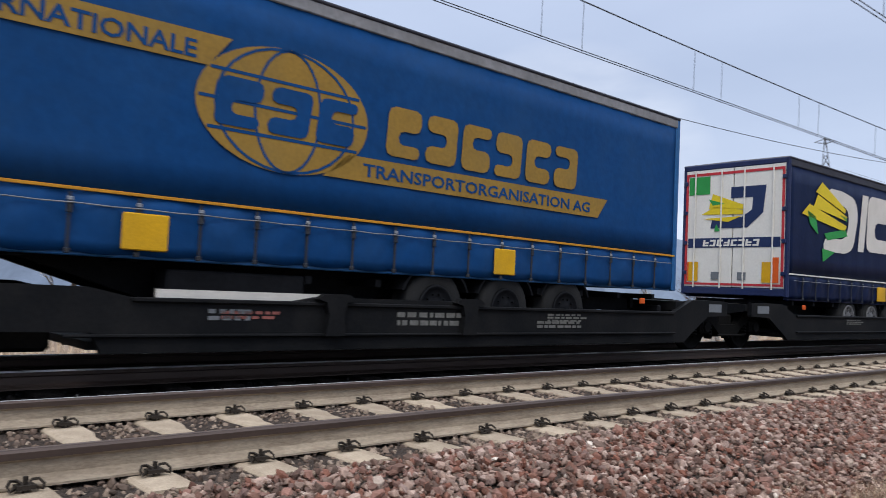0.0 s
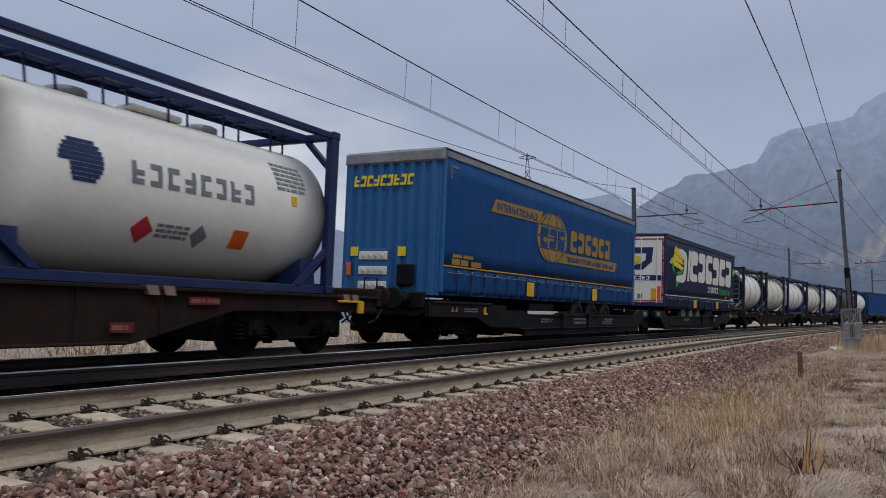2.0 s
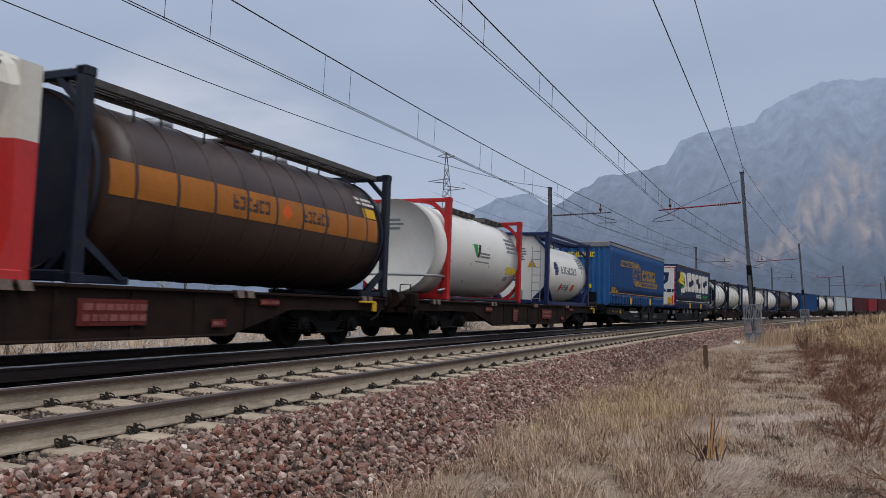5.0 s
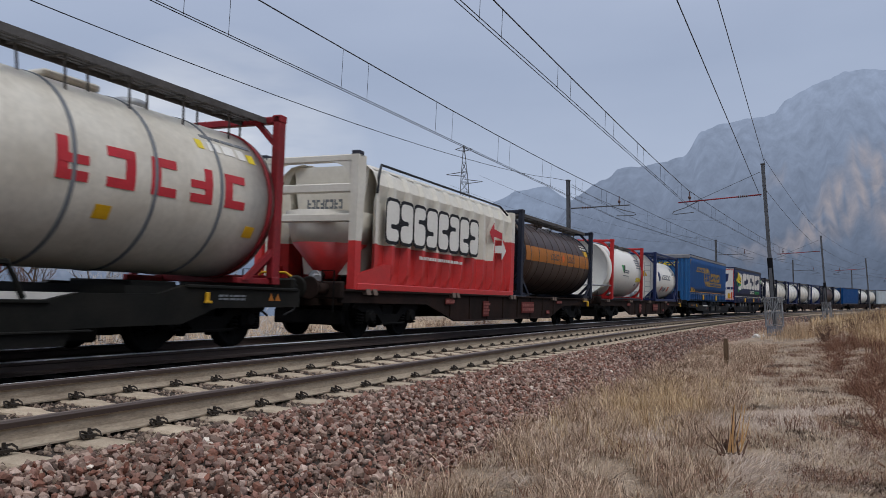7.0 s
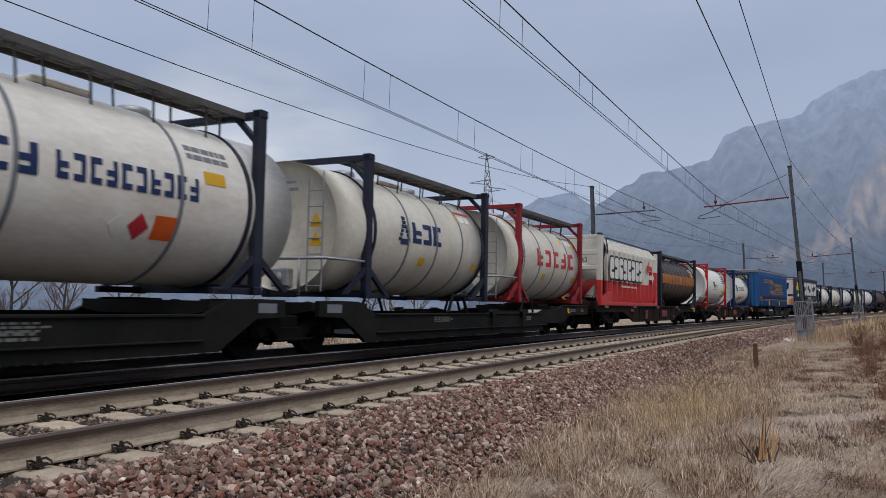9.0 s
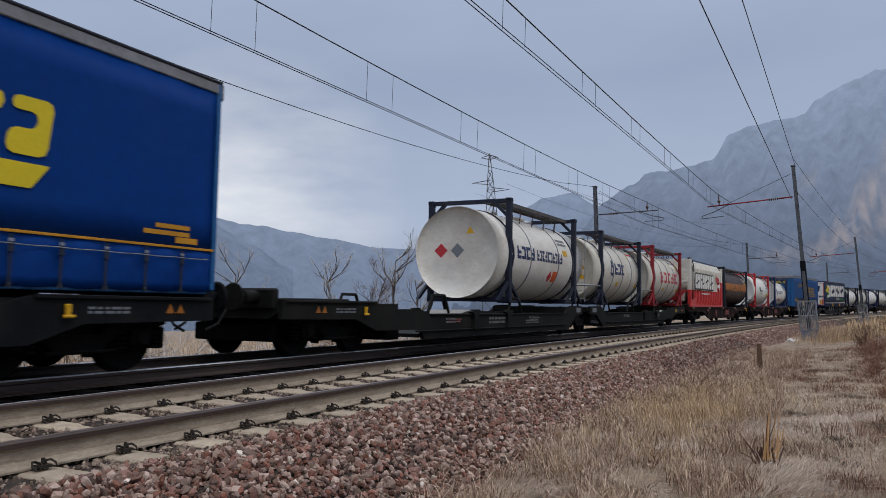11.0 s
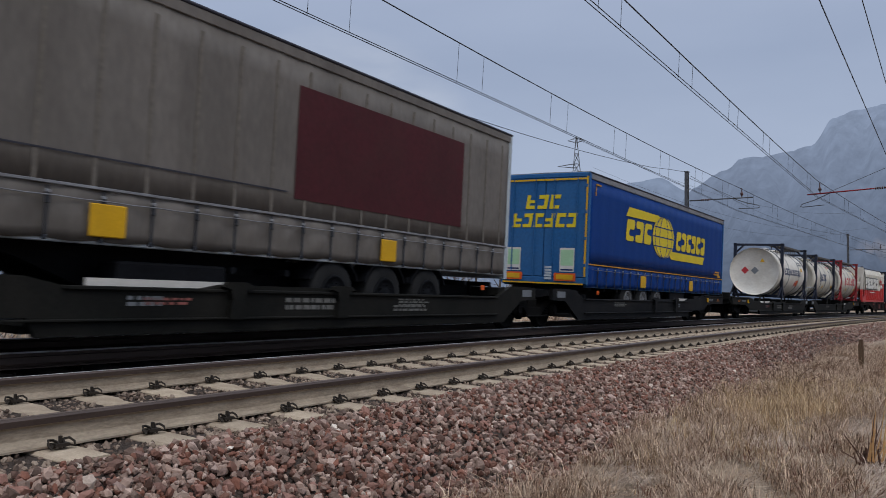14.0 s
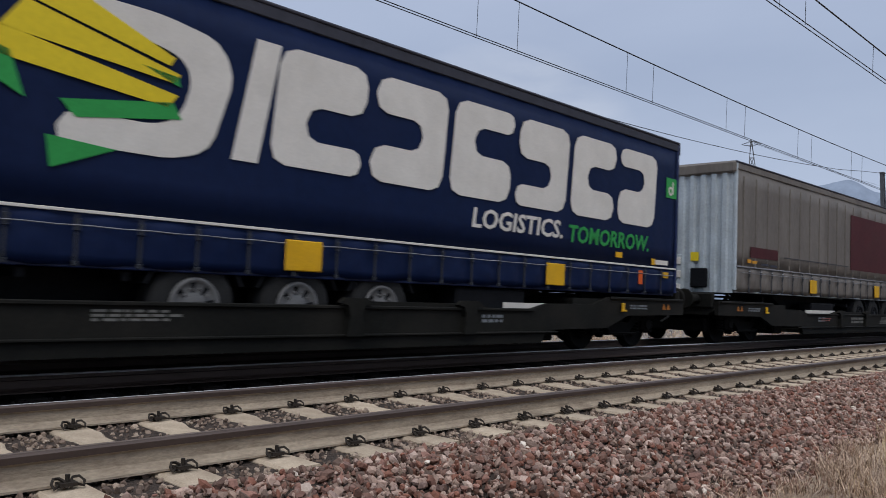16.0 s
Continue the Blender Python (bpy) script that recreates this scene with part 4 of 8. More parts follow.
def buffers(parent, x, way, mt):
    for y in (-0.875, 0.875):
        bm = B()
        tube(bm, [(x, y, 1.0), (x + way * 0.32, y, 1.0)], 0.11, 14)
        tube(bm, [(x + way * 0.32, y, 1.0), (x + way * 0.5, y, 1.0)], 0.075, 12)
        lathe(bm, [(0, 0.19), (way * 0.03, 0.225), (way * 0.045, 0.2)], 20, "x", x + way * 0.5, y, 1.0)
        part("buffer", bm, mt, parent)
    bm = B()
    tube(bm, [(x, 0, 0.98), (x + way * 0.5, 0, 0.95)], 0.05, 8)
    part("coupler", bm, M["bogie"], parent)
    for y in (-0.35, 0.4):
        bm = B()
        tube(bm, [(x + way * 0.05, y, 0.85), (x + way * 0.25, y * 0.95, 0.57), (x + way * 0.5, y * 0.85, 0.47)], 0.022, 6)
        part("brake_hose", bm, M["rubber"], parent)
    bm = B()
    box(bm, x - way * 0.06, 0, 0.98, 0.14, 2.5, 0.34, 0.03)
    part("headstock", bm, mt, parent)


def bars(parent, rows, y, material, name="stencil"):
    """Small unreadable markings: (x, z, width, height) bars."""
    bm = B()
    for x, z, w, h in rows:
        box(bm, x, y, z, w, 0.004, h)
    return tagged(part(name, bm, material, parent), kind="stuff") if len(rows) > 3 else part(name, bm, material, parent)


def stencil_block(parent, x, z, w, h, y, material, lines=3, seed=0):
    rng = random.Random(seed)
    rows = []
    for i in range(lines):
        zz = z + h / 2 - h * (i + 0.5) / lines
        a = x - w / 2
        while a < x + w / 2 - 0.03:
            k = rng.uniform(0.05, 0.16)
            rows.append((a + k / 2, zz, k, h / lines * 0.62))
            a += k + rng.uniform(0.02, 0.05)
    return bars(parent, rows, y, material)


def pocket_unit(s_lead, s_trail, mt, joint, label, load="trailer"):
    """Half of an articulated pocket wagon. joint: 1 where its leading end rests on the shared bogie, -1 its trailing end, and there the bogie belongs to the lead half."""
    L = s_lead - s_trail
    top = thing("pocket_wagon", label, "freight wagon", "wagons of the train")
    h = L / 2
    end = -joint                        # the way of the buffer end
    bx = end * (h - 2.55)               # own bogie
    jx = joint * h                      # shared bogie
    for side in (-1, 1):
        bm = B()
        y0, y1 = side * 1.27, side * 1.36
        a, b = end * (h - 0.62), joint * (h - 0.35)
        k1, k2 = end * (h - 4.3), joint * (h - 2.1)
        pts = [(a, 0.97), (a, 0.66), (end * (h - 2.75), 0.64), (end * (h - 3.45), 0.42), (end * (h - 5.25), 0.40), (end * (h - 5.35), 0.20), (joint * (h - 1.85), 0.20), (joint * (h - 1.7), 0.30), (joint * (h - 1.05), 0.66), (b, 0.68), (b, 0.95),
               (joint * (h - 1.0), 0.96), (joint * (h - 1.6), 0.95), (joint * (h - 2.15), 0.735), (joint * (1.2 - 0.35 * end), 0.735), (joint * (0.9 - 0.35 * end), 0.79), (end * (1.25 + 0.35 * end), 0.79), (end * (1.55 + 0.35 * end), 0.735), (end * (h - 5.6), 0.735), (end * (h - 5.2), 0.82), (end * (h - 3.9), 0.83), (end * (h - 3.4), 0.96)]
        if joint > 0:
            pts = pts[::-1]
        prism(bm, pts, y0, y1)
        sill = part("side_sill", bm, mt, top)
        bm = B()                        # ribs, rolled edges and crane lugs
        yo = side * 1.385
        box(bm, (end * (h - 5.6) + joint * (h - 2.2)) / 2, yo - side * 0.015, 0.715, abs(end * (h - 5.6) - joint * (h - 2.2)), 0.06, 0.045, 0.01)
        box(bm, (end * (h - 5.4) + joint * (h - 2.6)) / 2, yo - side * 0.015, 0.37, abs(end * (h - 5.0) - joint * (h - 2.2)), 0.08, 0.03, 0.008)
        box(bm, (end * (h - 0.7) + end * (h - 3.4)) / 2, yo - side * 0.015, 0.95, 2.7, 0.06, 0.05, 0.01)
        part("edge_flange", bm, mt, sill)
        for lx in (1.4, -0.7):
            bm = B()
            prism(bm, [(lx - 0.26, 0.77), (lx - 0.17, 0.83), (lx + 0.17, 0.83), (lx + 0.26, 0.77), (lx + 0.14, 0.74), (lx + 0.10, 0.60), (lx + 0.13, 0.36), (lx - 0.13, 0.36), (lx - 0.10, 0.60), (lx - 0.14, 0.74)], side * 1.36, side * 1.45)
            part("lifting_lug", bm, mt, sill)
        if side < 0:
            yy = -1.364
            stencil_block(sill, end * (h - 12.0), 0.60, 0.8, 0.13, yy, M["stencil"], 3, 6)
            stencil_block(sill, end * (h - 6.6), 0.58, 0.45, 0.14, yy, M["grey_print"], 2, 8)
            stencil_block(sill, end * (h - 2.4), 0.80, 0.6, 0.1, yy, M["grey_print"], 2, 9)
            bm = B()
            box(bm, end * (1.63 if joint > 0 else 2.95), -1.18, 0.76, 2.1 if joint > 0 else 1.1, 0.03, 0.12)
            part("stowed_ramp", bm, M["offwhite"], sill, "dull white stowed loading plate")
            if joint > 0:
                stencil_block(sill, 0.81, 0.56, 1.15, 0.20, yy, M["stencil"], 2, 5)
                stencil_block(sill, 3.3, 0.50, 1.0, 0.12, yy, M["stencil"], 2, 15)
                stencil_block(sill, -1.75, 0.58, 0.62, 0.10, yy, M["pink_print"], 2, 16)
            bm = B()
            for o in (0, 0.18):
                prism(bm, [(end * (h - 1.5) + o, 0.76), (end * (h - 1.5) + o + 0.14, 0.76), (end * (h - 1.5) + o + 0.07, 0.88)], yy, yy - 0.004)
            part("warning_triangle", bm, M["brown_stripe"], sill)
            bm = B()
            x0 = end * (h - 3.0)
            box(bm, x0, -1.40, 0.80, 0.06, 0.05, 0.14, 0.01)
            box(bm, x0, -1.42, 0.73, 0.15, 0.04, 0.04, 0.01)
            part("brake_handle", bm, M["amber"], sill, "amber brake change-over handle")
            bm = B()
            box(bm, joint * (h - 0.8), yy, 0.82, 0.45, 0.006, 0.15)
            part("rating_plate", bm, M["grey_print"], sill)
    bm = B()                            # pocket floor and bulkheads
    box(bm, (end * (h - 5.2) + joint * (h - 2.4)) / 2, 0, 0.27, L - 7.7, 2.5, 0.08)
    for k in range(5):
        xx = end * (h - 6.2) + (joint * (h - 3) - end * (h - 6.2)) * k / 4
        box(bm, xx, 0, 0.25, 0.16, 2.5, 0.10)
    part("pocket_floor", bm, mt, top)
    bm = B()
    prism(bm, [(-1.27, 0.76), (-1.1, 0.66), (1.1, 0.66), (1.27, 0.76), (1.27, 0.93), (-1.27, 0.93)], end * (h - 0.6), end * (h - 4.4), "x")
    box(bm, end * (h - 3.2), 0, 0.96, 0.9, 1.2, 0.10, 0.02)
    part("end_platform", bm, mt, top)
    bm = B()
    prism(bm, [(-1.27, 0.78), (-0.9, 0.72), (0.9, 0.72), (1.27, 0.78), (1.27, 0.92), (-1.27, 0.92)], joint * (h - 0.25), joint * (h - 2.0), "x")
    part("joint_platform", bm, mt, top)
    bm = B()                            # brake cylinder and rigging hung behind the bogie
    box(bm, end * (h - 4.75), 0, 0.36, 0.55, 1.9, 0.34, 0.04)
    tube(bm, [(end * (h - 4.4), -0.55, 0.36), (end * (h - 3.9), -0.55, 0.34)], 0.10, 10)
    tube(bm, [(end * (h - 4.4), 0.4, 0.30), (end * (h - 2.0), 0.4, 0.30)], 0.03, 6)
    part("brake_rigging", bm, M["bogie"], top)
    if load == "trailer":               # kingpin trestle
        bm = B()
        x0 = end * (h - 3.1)
        for y in (-0.45, 0.45):
            tube(bm, [(x0 - 0.35, y, 0.95), (x0, y * 0.8, 1.10)], 0.05, 8)
            tube(bm, [(x0 + 0.35, y, 0.95), (x0, y * 0.8, 1.10)], 0.05, 8)
        box(bm, x0, 0, 1.08, 0.8, 0.95, 0.05, 0.02)
        part("kingpin_trestle", bm, M["bogie"], top)
    else:
        for k in range(2):
            for side in (-1, 1):
                bm = B()
                x0 = end * (h - 6.3) + joint * k * 4.6
                tube(bm, [(x0 - 0.5, side * 1.2, 0.75), (x0 - 0.28, side * 1.2, 1.14), (x0 + 0.28, side * 1.2, 1.14), (x0 + 0.5, side * 1.2, 0.75)], 0.04, 6)
                part("container_support", bm, mt, top)
    buffers(top, end * (h - 0.55), end, mt)
    bogie(top, bx)
    if joint < 0:
        bogie(top, jx)
    return on_train(top, (s_lead + s_trail) / 2)


def flat_wagon(s_lead, s_trail, label, far=False):
    """A container flat wagon with fish-bellied side girders."""
    L = s_lead - s_trail
    h = L / 2
    mt = M["steel_rust"]
    top = thing("container_wagon", label, "freight wagon", "wagons of the train")
    for side in (-1, 1):
        bm = B()
        prism(bm, [(-h + 0.62, 1.0), (-h + 0.62, 0.74), (-h + 4.3, 0.72), (-h + 6.0, 0.30), (h - 6.0, 0.30), (h - 4.3, 0.72), (h - 0.62, 0.74), (h - 0.62, 1.0)], side * 1.12, side * 1.2)
        g = part("side_girder", bm, mt, top)
        bm = B()
        box(bm, 0, side * 1.22, 0.98, L - 1.3, 0.10, 0.05, 0.01)
        box(bm, 0, side * 1.22, 0.315, L - 12.2, 0.09, 0.035, 0.01)
        for k in range(8):
            box(bm, -h + 5.6 + (L - 11.2) * k / 7, side * 1.215, 0.65, 0.05, 0.03, 0.62 if 0 < k < 7 else 0.45)
        part("girder_rib", bm, mt, g)
        for k in range(5):
            bm = B()
            x0 = -h + 1.6 + (L - 3.2) * k / 4
            for o in (-0.13, 0.13):
                prism(bm, [(x0 + o - 0.10, 1.02), (x0 + o + 0.08, 1.02), (x0 + o + 0.12, 0.90), (x0 + o - 0.04, 0.90)], side * 1.2, side * 1.30)
            part("spigot_flap", bm, M["flap"], g)
        if side < 0 and not far:
            for x0, z0, w0, h0, k in ((1.5, 0.66, 1.15, 0.34, 2), (-2.0, 0.62, 0.42, 0.42, 4), (3.6, 0.50, 0.34, 0.12, 1), (-4.4, 0.80, 0.5, 0.14, 1), (4.9, 0.84, 0.55, 0.10, 1)):
                bm = B()
                box(bm, x0, -1.24, z0, w0, 0.01, h0)
                pl = part("red_plate", bm, M["oxide"], g, "faded red painted marking patch")
                stencil_block(pl, x0, z0, w0 * 0.86, h0 * 0.8, -1.249, M["pink_print"], k, 21 + k)
            bm = B()
            box(bm, h - 1.6, -1.30, 0.90, 0.7, 0.05, 0.04, 0.01)
            box(bm, h - 1.3, -1.30, 0.80, 0.16, 0.05, 0.2, 0.01)
            part("brake_handle", bm, M["amber"], g, "amber brake handle")
    bm = B()
    for k in range(9):
        box(bm, -h + 1.2 + (L - 2.4) * k / 8, 0, 0.88, 0.22, 2.3, 0.16)
    for y in (-0.3, 0.3):
        box(bm, 0, y, 0.80, L - 1.3, 0.10, 0.28)
    part("cross_member", bm, mt, top)
    bm = B()
    tube(bm, [(-1.2, 0.2, 0.58), (0.6, 0.2, 0.58)], 0.2, 14)
    part("air_tank", bm, M["bogie"], top)
    for e in (-1, 1):
        buffers(top, e * (h - 0.55), e, mt)
        bogie(top, e * (h - 2.8))
        for y in (-1.1, 1.1):
            bm = B()
            tube(bm, [(e * (h - 0.5), y, 0.55), (e * (h - 0.5), y, 1.35), (e * (h - 0.5), y * 0.75, 1.35), (e * (h - 0.5), y * 0.75, 1.1)], 0.016, 6)
            part("shunter_grip", bm, M["bogie"], top)
    return on_train(top, (s_lead + s_trail) / 2)


# -- curtain-sided trailers
def trailer(s_lead, s_trail, doors, cloth, steel, edge, label, line_mat, plates, z_top=4.08, rimmed=True, seed=0, z_line=1.62, z_low=1.08):
    """A craneable curtain-sided semi-trailer. doors: 1 where the rear doors lead, -1 where they trail."""
    L = s_lead - s_trail
    h = L / 2
    rng = random.Random(seed)
    top = thing("semi_trailer", label, "semi-trailer", "loads of the train")
    f = -doors                          # the way of the front wall
    zm = (z_line + z_low) / 2
    for side in (-1, 1):
        bm = B()                        # taut upper curtain, slightly billowed between its straps
        n, k = 72, 7
        vs = []
        for i in range(n + 1):
            x = -h + 0.06 + (L - 0.12) * i / n
            for j in range(k):
                z = z_line + (z_top - 0.16 - z_line) * j / (k - 1)
                b = 0.008 * noise.noise((x * 0.8, j * 0.7, side + seed)) + 0.004 * math.cos(x * 2 * math.pi / 0.66)
                vs.append(bm.verts.new((x, side * (1.265 + b), z)))
        for i in range(n):
            for j in range(k - 1):
                bm.faces.new([vs[i * k + j], vs[(i + 1) * k + j], vs[(i + 1) * k + j + 1], vs[i * k + j + 1]]).smooth = True
        r = bmesh.ops.extrude_face_region(bm, geom=bm.faces[:])
        for v in r["geom"]:
            if isinstance(v, bmesh.types.BMVert):
                v.co.y = side * 1.235
        part("curtain", bm, cloth, top)
        bm = B()                        # loose skirt below the line, puckered at every buckle
        n, k = 150, 6
        straps = int(L / 0.62)
        vs = []
        for i in range(n + 1):
            x = -h + 0.05 + (L - 0.1) * i / n
            ph = (x + h) / L * straps
            pinch = 0.5 - 0.5 * math.cos(2 * math.pi * ph)
            for j in range(k):
                q = j / (k - 1)
                z = z_low + (z_line - z_low) * q
                b = 0.042 * pinch * math.sin(math.pi * q) - 0.014 * (1 - pinch) + (0.03 * noise.noise((x * 2.1, q * 2, side + seed + 3)) + 0.02 * noise.noise((x * 5 + q * 2.5, q * 4, seed))) * math.sin(math.pi * min(1, 1.15 * (1 - q)))
                zz = z - 0.02 * pinch * (1 - q) + 0.02 * noise.noise((x * 1.3, 0, seed)) * (1 - q)
                vs.append(bm.verts.new((x, side * (1.268 + b), zz)))
        for i in range(n):
            for j in range(k - 1):
                bm.faces.new([vs[i * k + j], vs[(i + 1) * k + j], vs[(i + 1) * k + j + 1], vs[i * k + j + 1]]).smooth = True
        r = bmesh.ops.extrude_face_region(bm, geom=bm.faces[:])
        for v in r["geom"]:
            if isinstance(v, bmesh.types.BMVert):
                v.co.y = side * 1.225
        sk = part("skirt", bm, cloth, top)
        for i in range(1, straps):
            x = -h + 0.05 + (L - 0.1) * i / straps
            bm = B()
            box(bm, x, side * 1.298, zm, 0.026, 0.012, z_line - z_low - 0.06)
            box(bm, x, side * 1.308, zm + 0.12, 0.055, 0.022, 0.12, 0.006)
            box(bm, x, side * 1.298, z_low, 0.05, 0.03, 0.05, 0.006)
            part("strap_buckle", bm, M["strap"], sk)
            bm = B()
            box(bm, x, side * 1.306, z_line - 0.13, 0.05, 0.022, 0.11, 0.006)
            part("clasp", bm, M["galv"], sk, "bright steel buckle")
        bm = B()
        tube(bm, [(-h + 0.2 + (L - 0.4) * i / 44, side * (1.325 - 0.012 * (i % 2)), z_line - 0.13 - 0.006 * (i % 2)) for i in range(45)], 0.007, 5)
        part("customs_cord", bm, M["rail_grey"], sk)
        bm = B()
        box(bm, 0, side * 1.283, z_line + 0.005, L - 0.1, 0.02, 0.032, 0.004)
        part("curtain_line", bm, line_mat, top)
        bm = B()
        box(bm, 0, side * 1.262, z_top - 0.10, L - 0.02, 0.05, 0.15, 0.012)
        part("roof_edge", bm, edge, top)
        bm = B()
        tube(bm, [(-h, side * 1.275, z_top - 0.01), (h, side * 1.275, z_top - 0.01)], 0.028, 8)
        part("roof_piping", bm, M["rail_dark"], top)
        for px, pw in plates:           # grip-edge plates
            bm = B()
            box(bm, px, side * 1.318, z_low + 0.22, pw, 0.025, 0.36, 0.012)
            part("grip_plate", bm, M["amber"], top, "amber lifting grip plate")
        bm = B()
        box(bm, 0, side * 1.19, z_low + 0.02, L - 0.2, 0.10, 0.12, 0.01)
        part("side_raver", bm, steel, top)
        for e in (-1, 1):
            bm = B()
            box(bm, e * (h - 0.035), side * 1.25, (z_top + z_low) / 2, 0.075, 0.075, z_top - z_low - 0.03, 0.012)
            part("corner_post", bm, steel, top)
    bm = B()                            # roof sheet, sagging between its bows
    n, k = 40, 7
    vs = []
    for i in range(n + 1):
        for j in range(k):
            vs.append(bm.verts.new((-h + L * i / n, -1.25 + 2.5 * j / (k - 1), z_top + 0.02 - 0.02 * abs(math.sin(math.pi * i * 0.55)) + 0.012 * (1 - abs(j - 3) / 3))))
    for i in range(n):
        for j in range(k - 1):
            bm.faces.new([vs[i * k + j], vs[(i + 1) * k + j], vs[(i + 1) * k + j + 1], vs[i * k + j + 1]]).smooth = True
    r = bmesh.ops.extrude_face_region(bm, geom=bm.faces[:])
    bmesh.ops.translate(bm, verts=[v for v in r["geom"] if isinstance(v, bmesh.types.BMVert)], vec=(0, 0, -0.03))
    part("roof", bm, M["rail_grey"], top)
    # front wall: corrugated steel with a service panel
    fx = f * (h - 0.02)
    bm = B()
    pts, w = [], 2.42 / 9
    for i in range(9):
        y = -1.21 + w * i
        for a, d in ((0.0, 0.0), (0.38, 0.0), (0.5, 0.055), (0.88, 0.055)):
            pts.append((y + w * a, d))
    outline = [(y, fx + f * (0.02 + d)) for y, d in pts] + [(1.21, fx + f * 0.02), (1.21, fx - f * 0.04), (-1.21, fx - f * 0.04)]
    prism(bm, [(b, a) for a, b in outline], z_low - 0.05, z_top - 0.26, "z")
    wall = part("front_wall", bm, steel, top, "corrugated steel front wall")
    bm = B()
    box(bm, fx + f * 0.04, 0, z_top - 0.13, 0.14, 2.56, 0.28, 0.045)
    part("front_cap", bm, edge, top)
    bm = B()
    x1 = fx + f * 0.095
    box(bm, x1, 0.38, 1.58, 0.06, 0.80, 0.95, 0.015)
    pan = part("service_panel", bm, steel, wall)
    for k in range(3):
        bm = B()
        box(bm, x1 + f * 0.04, 0.38, 1.26 + 0.32 * k, 0.04, 0.74, 0.18, 0.012)
        for j in range(4):
            tube(bm, [(x1 + f * 0.05, 0.14 + 0.16 * j, 1.26 + 0.32 * k), (x1 + f * 0.09, 0.14 + 0.16 * j, 1.25 + 0.32 * k)], 0.04, 8)
        part("connector_shelf", bm, M["offwhite"], pan, "white connector shelf")
    bm = B()
    box(bm, x1 + f * 0.02, -0.45, 1.5, 0.09, 0.42, 0.46, 0.03)
    part("hose_box", bm, M["under"], wall)
    for y in (0.92, -0.32):
        bm = B()
        box(bm, x1 - f * 0.01, y, 2.0, 0.012, 0.20, 0.20)
        part("marker_sticker", bm, M["yellow"], wall)
    # rear doors
    rx = doors * (h - 0.03)
    for side in (-1, 1):
        bm = B()
        box(bm, rx + doors * 0.025, side * 0.61, (z_top - 0.12 + 1.28) / 2, 0.05, 1.20, z_top - 0.12 - 1.28, 0.012)
        d = part("rear_door", bm, steel if cloth is not M["navy"] else M["white"], top)
        for o in (0.28, 0.95):
            bm = B()
            tube(bm, [(rx + doors * 0.075, side * o, 1.25), (rx + doors * 0.075, side * o, z_top - 0.15)], 0.017, 6)
            part("lock_rod", bm, steel if cloth is not M["navy"] else M["white"], d)
        for z in (1.6, 2.3, 3.0, 3.7):
            bm = B()
            box(bm, rx + doors * 0.06, side * 1.2, z, 0.06, 0.10, 0.09, 0.01)
            part("hinge", bm, steel, d)
    bm = B()
    box(bm, rx, 0, z_top - 0.06, 0.12, 2.55, 0.12, 0.015)
    for side in (-1, 1):
        box(bm, rx, side * 1.245, (z_top + 1.1) / 2, 0.12, 0.07, z_top - 1.1, 0.012)
    box(bm, rx, 0, 1.19, 0.12, 2.55, 0.16, 0.015)
    part("rear_frame", bm, steel, top)
    # chassis, running gear
    bm = B()
    for y in (-0.5, 0.5):
        prism(bm, [(f * (h - 0.3), z_low + 0.03), (f * (h - 0.3), z_low - 0.06), (f * (h - 3.6), z_low - 0.06), (f * (h - 4.8), 0.70), (doors * (h - 0.3), 0.72), (doors * (h - 0.3), 1.02), (f * (h - 4.6), z_low + 0.03)], y - 0.07, y + 0.07)
    part("chassis", bm, M["under"], top)
    for i in range(14):
        x = -h + 0.5 + (L - 1.0) * i / 13
        bm = B()
        box(bm, x, 0, z_low - 0.015 if f * x > h - 4.6 else 0.98, 0.08, 2.34, 0.09)
        part("cross_member", bm, M["under"], top)
    bm = B()
    box(bm, 0, 0, z_low + 0.06, L - 0.1, 2.36, 0.05)
    part("load_floor", bm, M["under"], top)
    ax0 = doors * (h - 3.05)
    for i in range(3):
        ax = ax0 - doors * 1.31 * i + 0.13
        bm = B()
        tube(bm, [(ax, -0.98, 0.71), (ax, 0.98, 0.71)], 0.07, 10)
        part("axle", bm, M["under"], top)
        for side in (-1, 1):
            bm = B()
            lathe(bm, [(-0.17, 0.28), (-0.18, 0.42), (-0.14, 0.485), (0.14, 0.485), (0.18, 0.42), (0.17, 0.28)], 30, "y", ax, side * 1.03, 0.71)
            tyre = part("tyre", bm, M["rubber"], top)
            bm = B()
            lathe(bm, [(side * 0.172, 0.292), (side * 0.20, 0.285), (side * 0.20, 0.255), (side * 0.178, 0.235), (side * 0.176, 0.13), (side * 0.19, 0.11), (side * 0.195, 0.02)], 24, "y", ax, side * 1.03, 0.71)
            for k, fc in enumerate(bm.faces):       # hand holes in the disc
                c = fc.calc_center_median()
                if 0.14 < math.hypot(c.x - ax, c.z - 0.71) < 0.23 and k % 3 == 0:
                    fc.material_index = 1
            for q in range(10):
                a = 2 * math.pi * q / 10
                tube(bm, [(ax + 0.17 * math.cos(a), side * 1.19, 0.71 + 0.17 * math.sin(a)), (ax + 0.17 * math.cos(a), side * 1.235, 0.71 + 0.17 * math.sin(a))], 0.016, 6)
            part("rim", bm, [M["rim"] if rimmed else M["under"], M["under"]], tyre)
            bm = B()                    # mudguard arc
            o, i2 = [], []
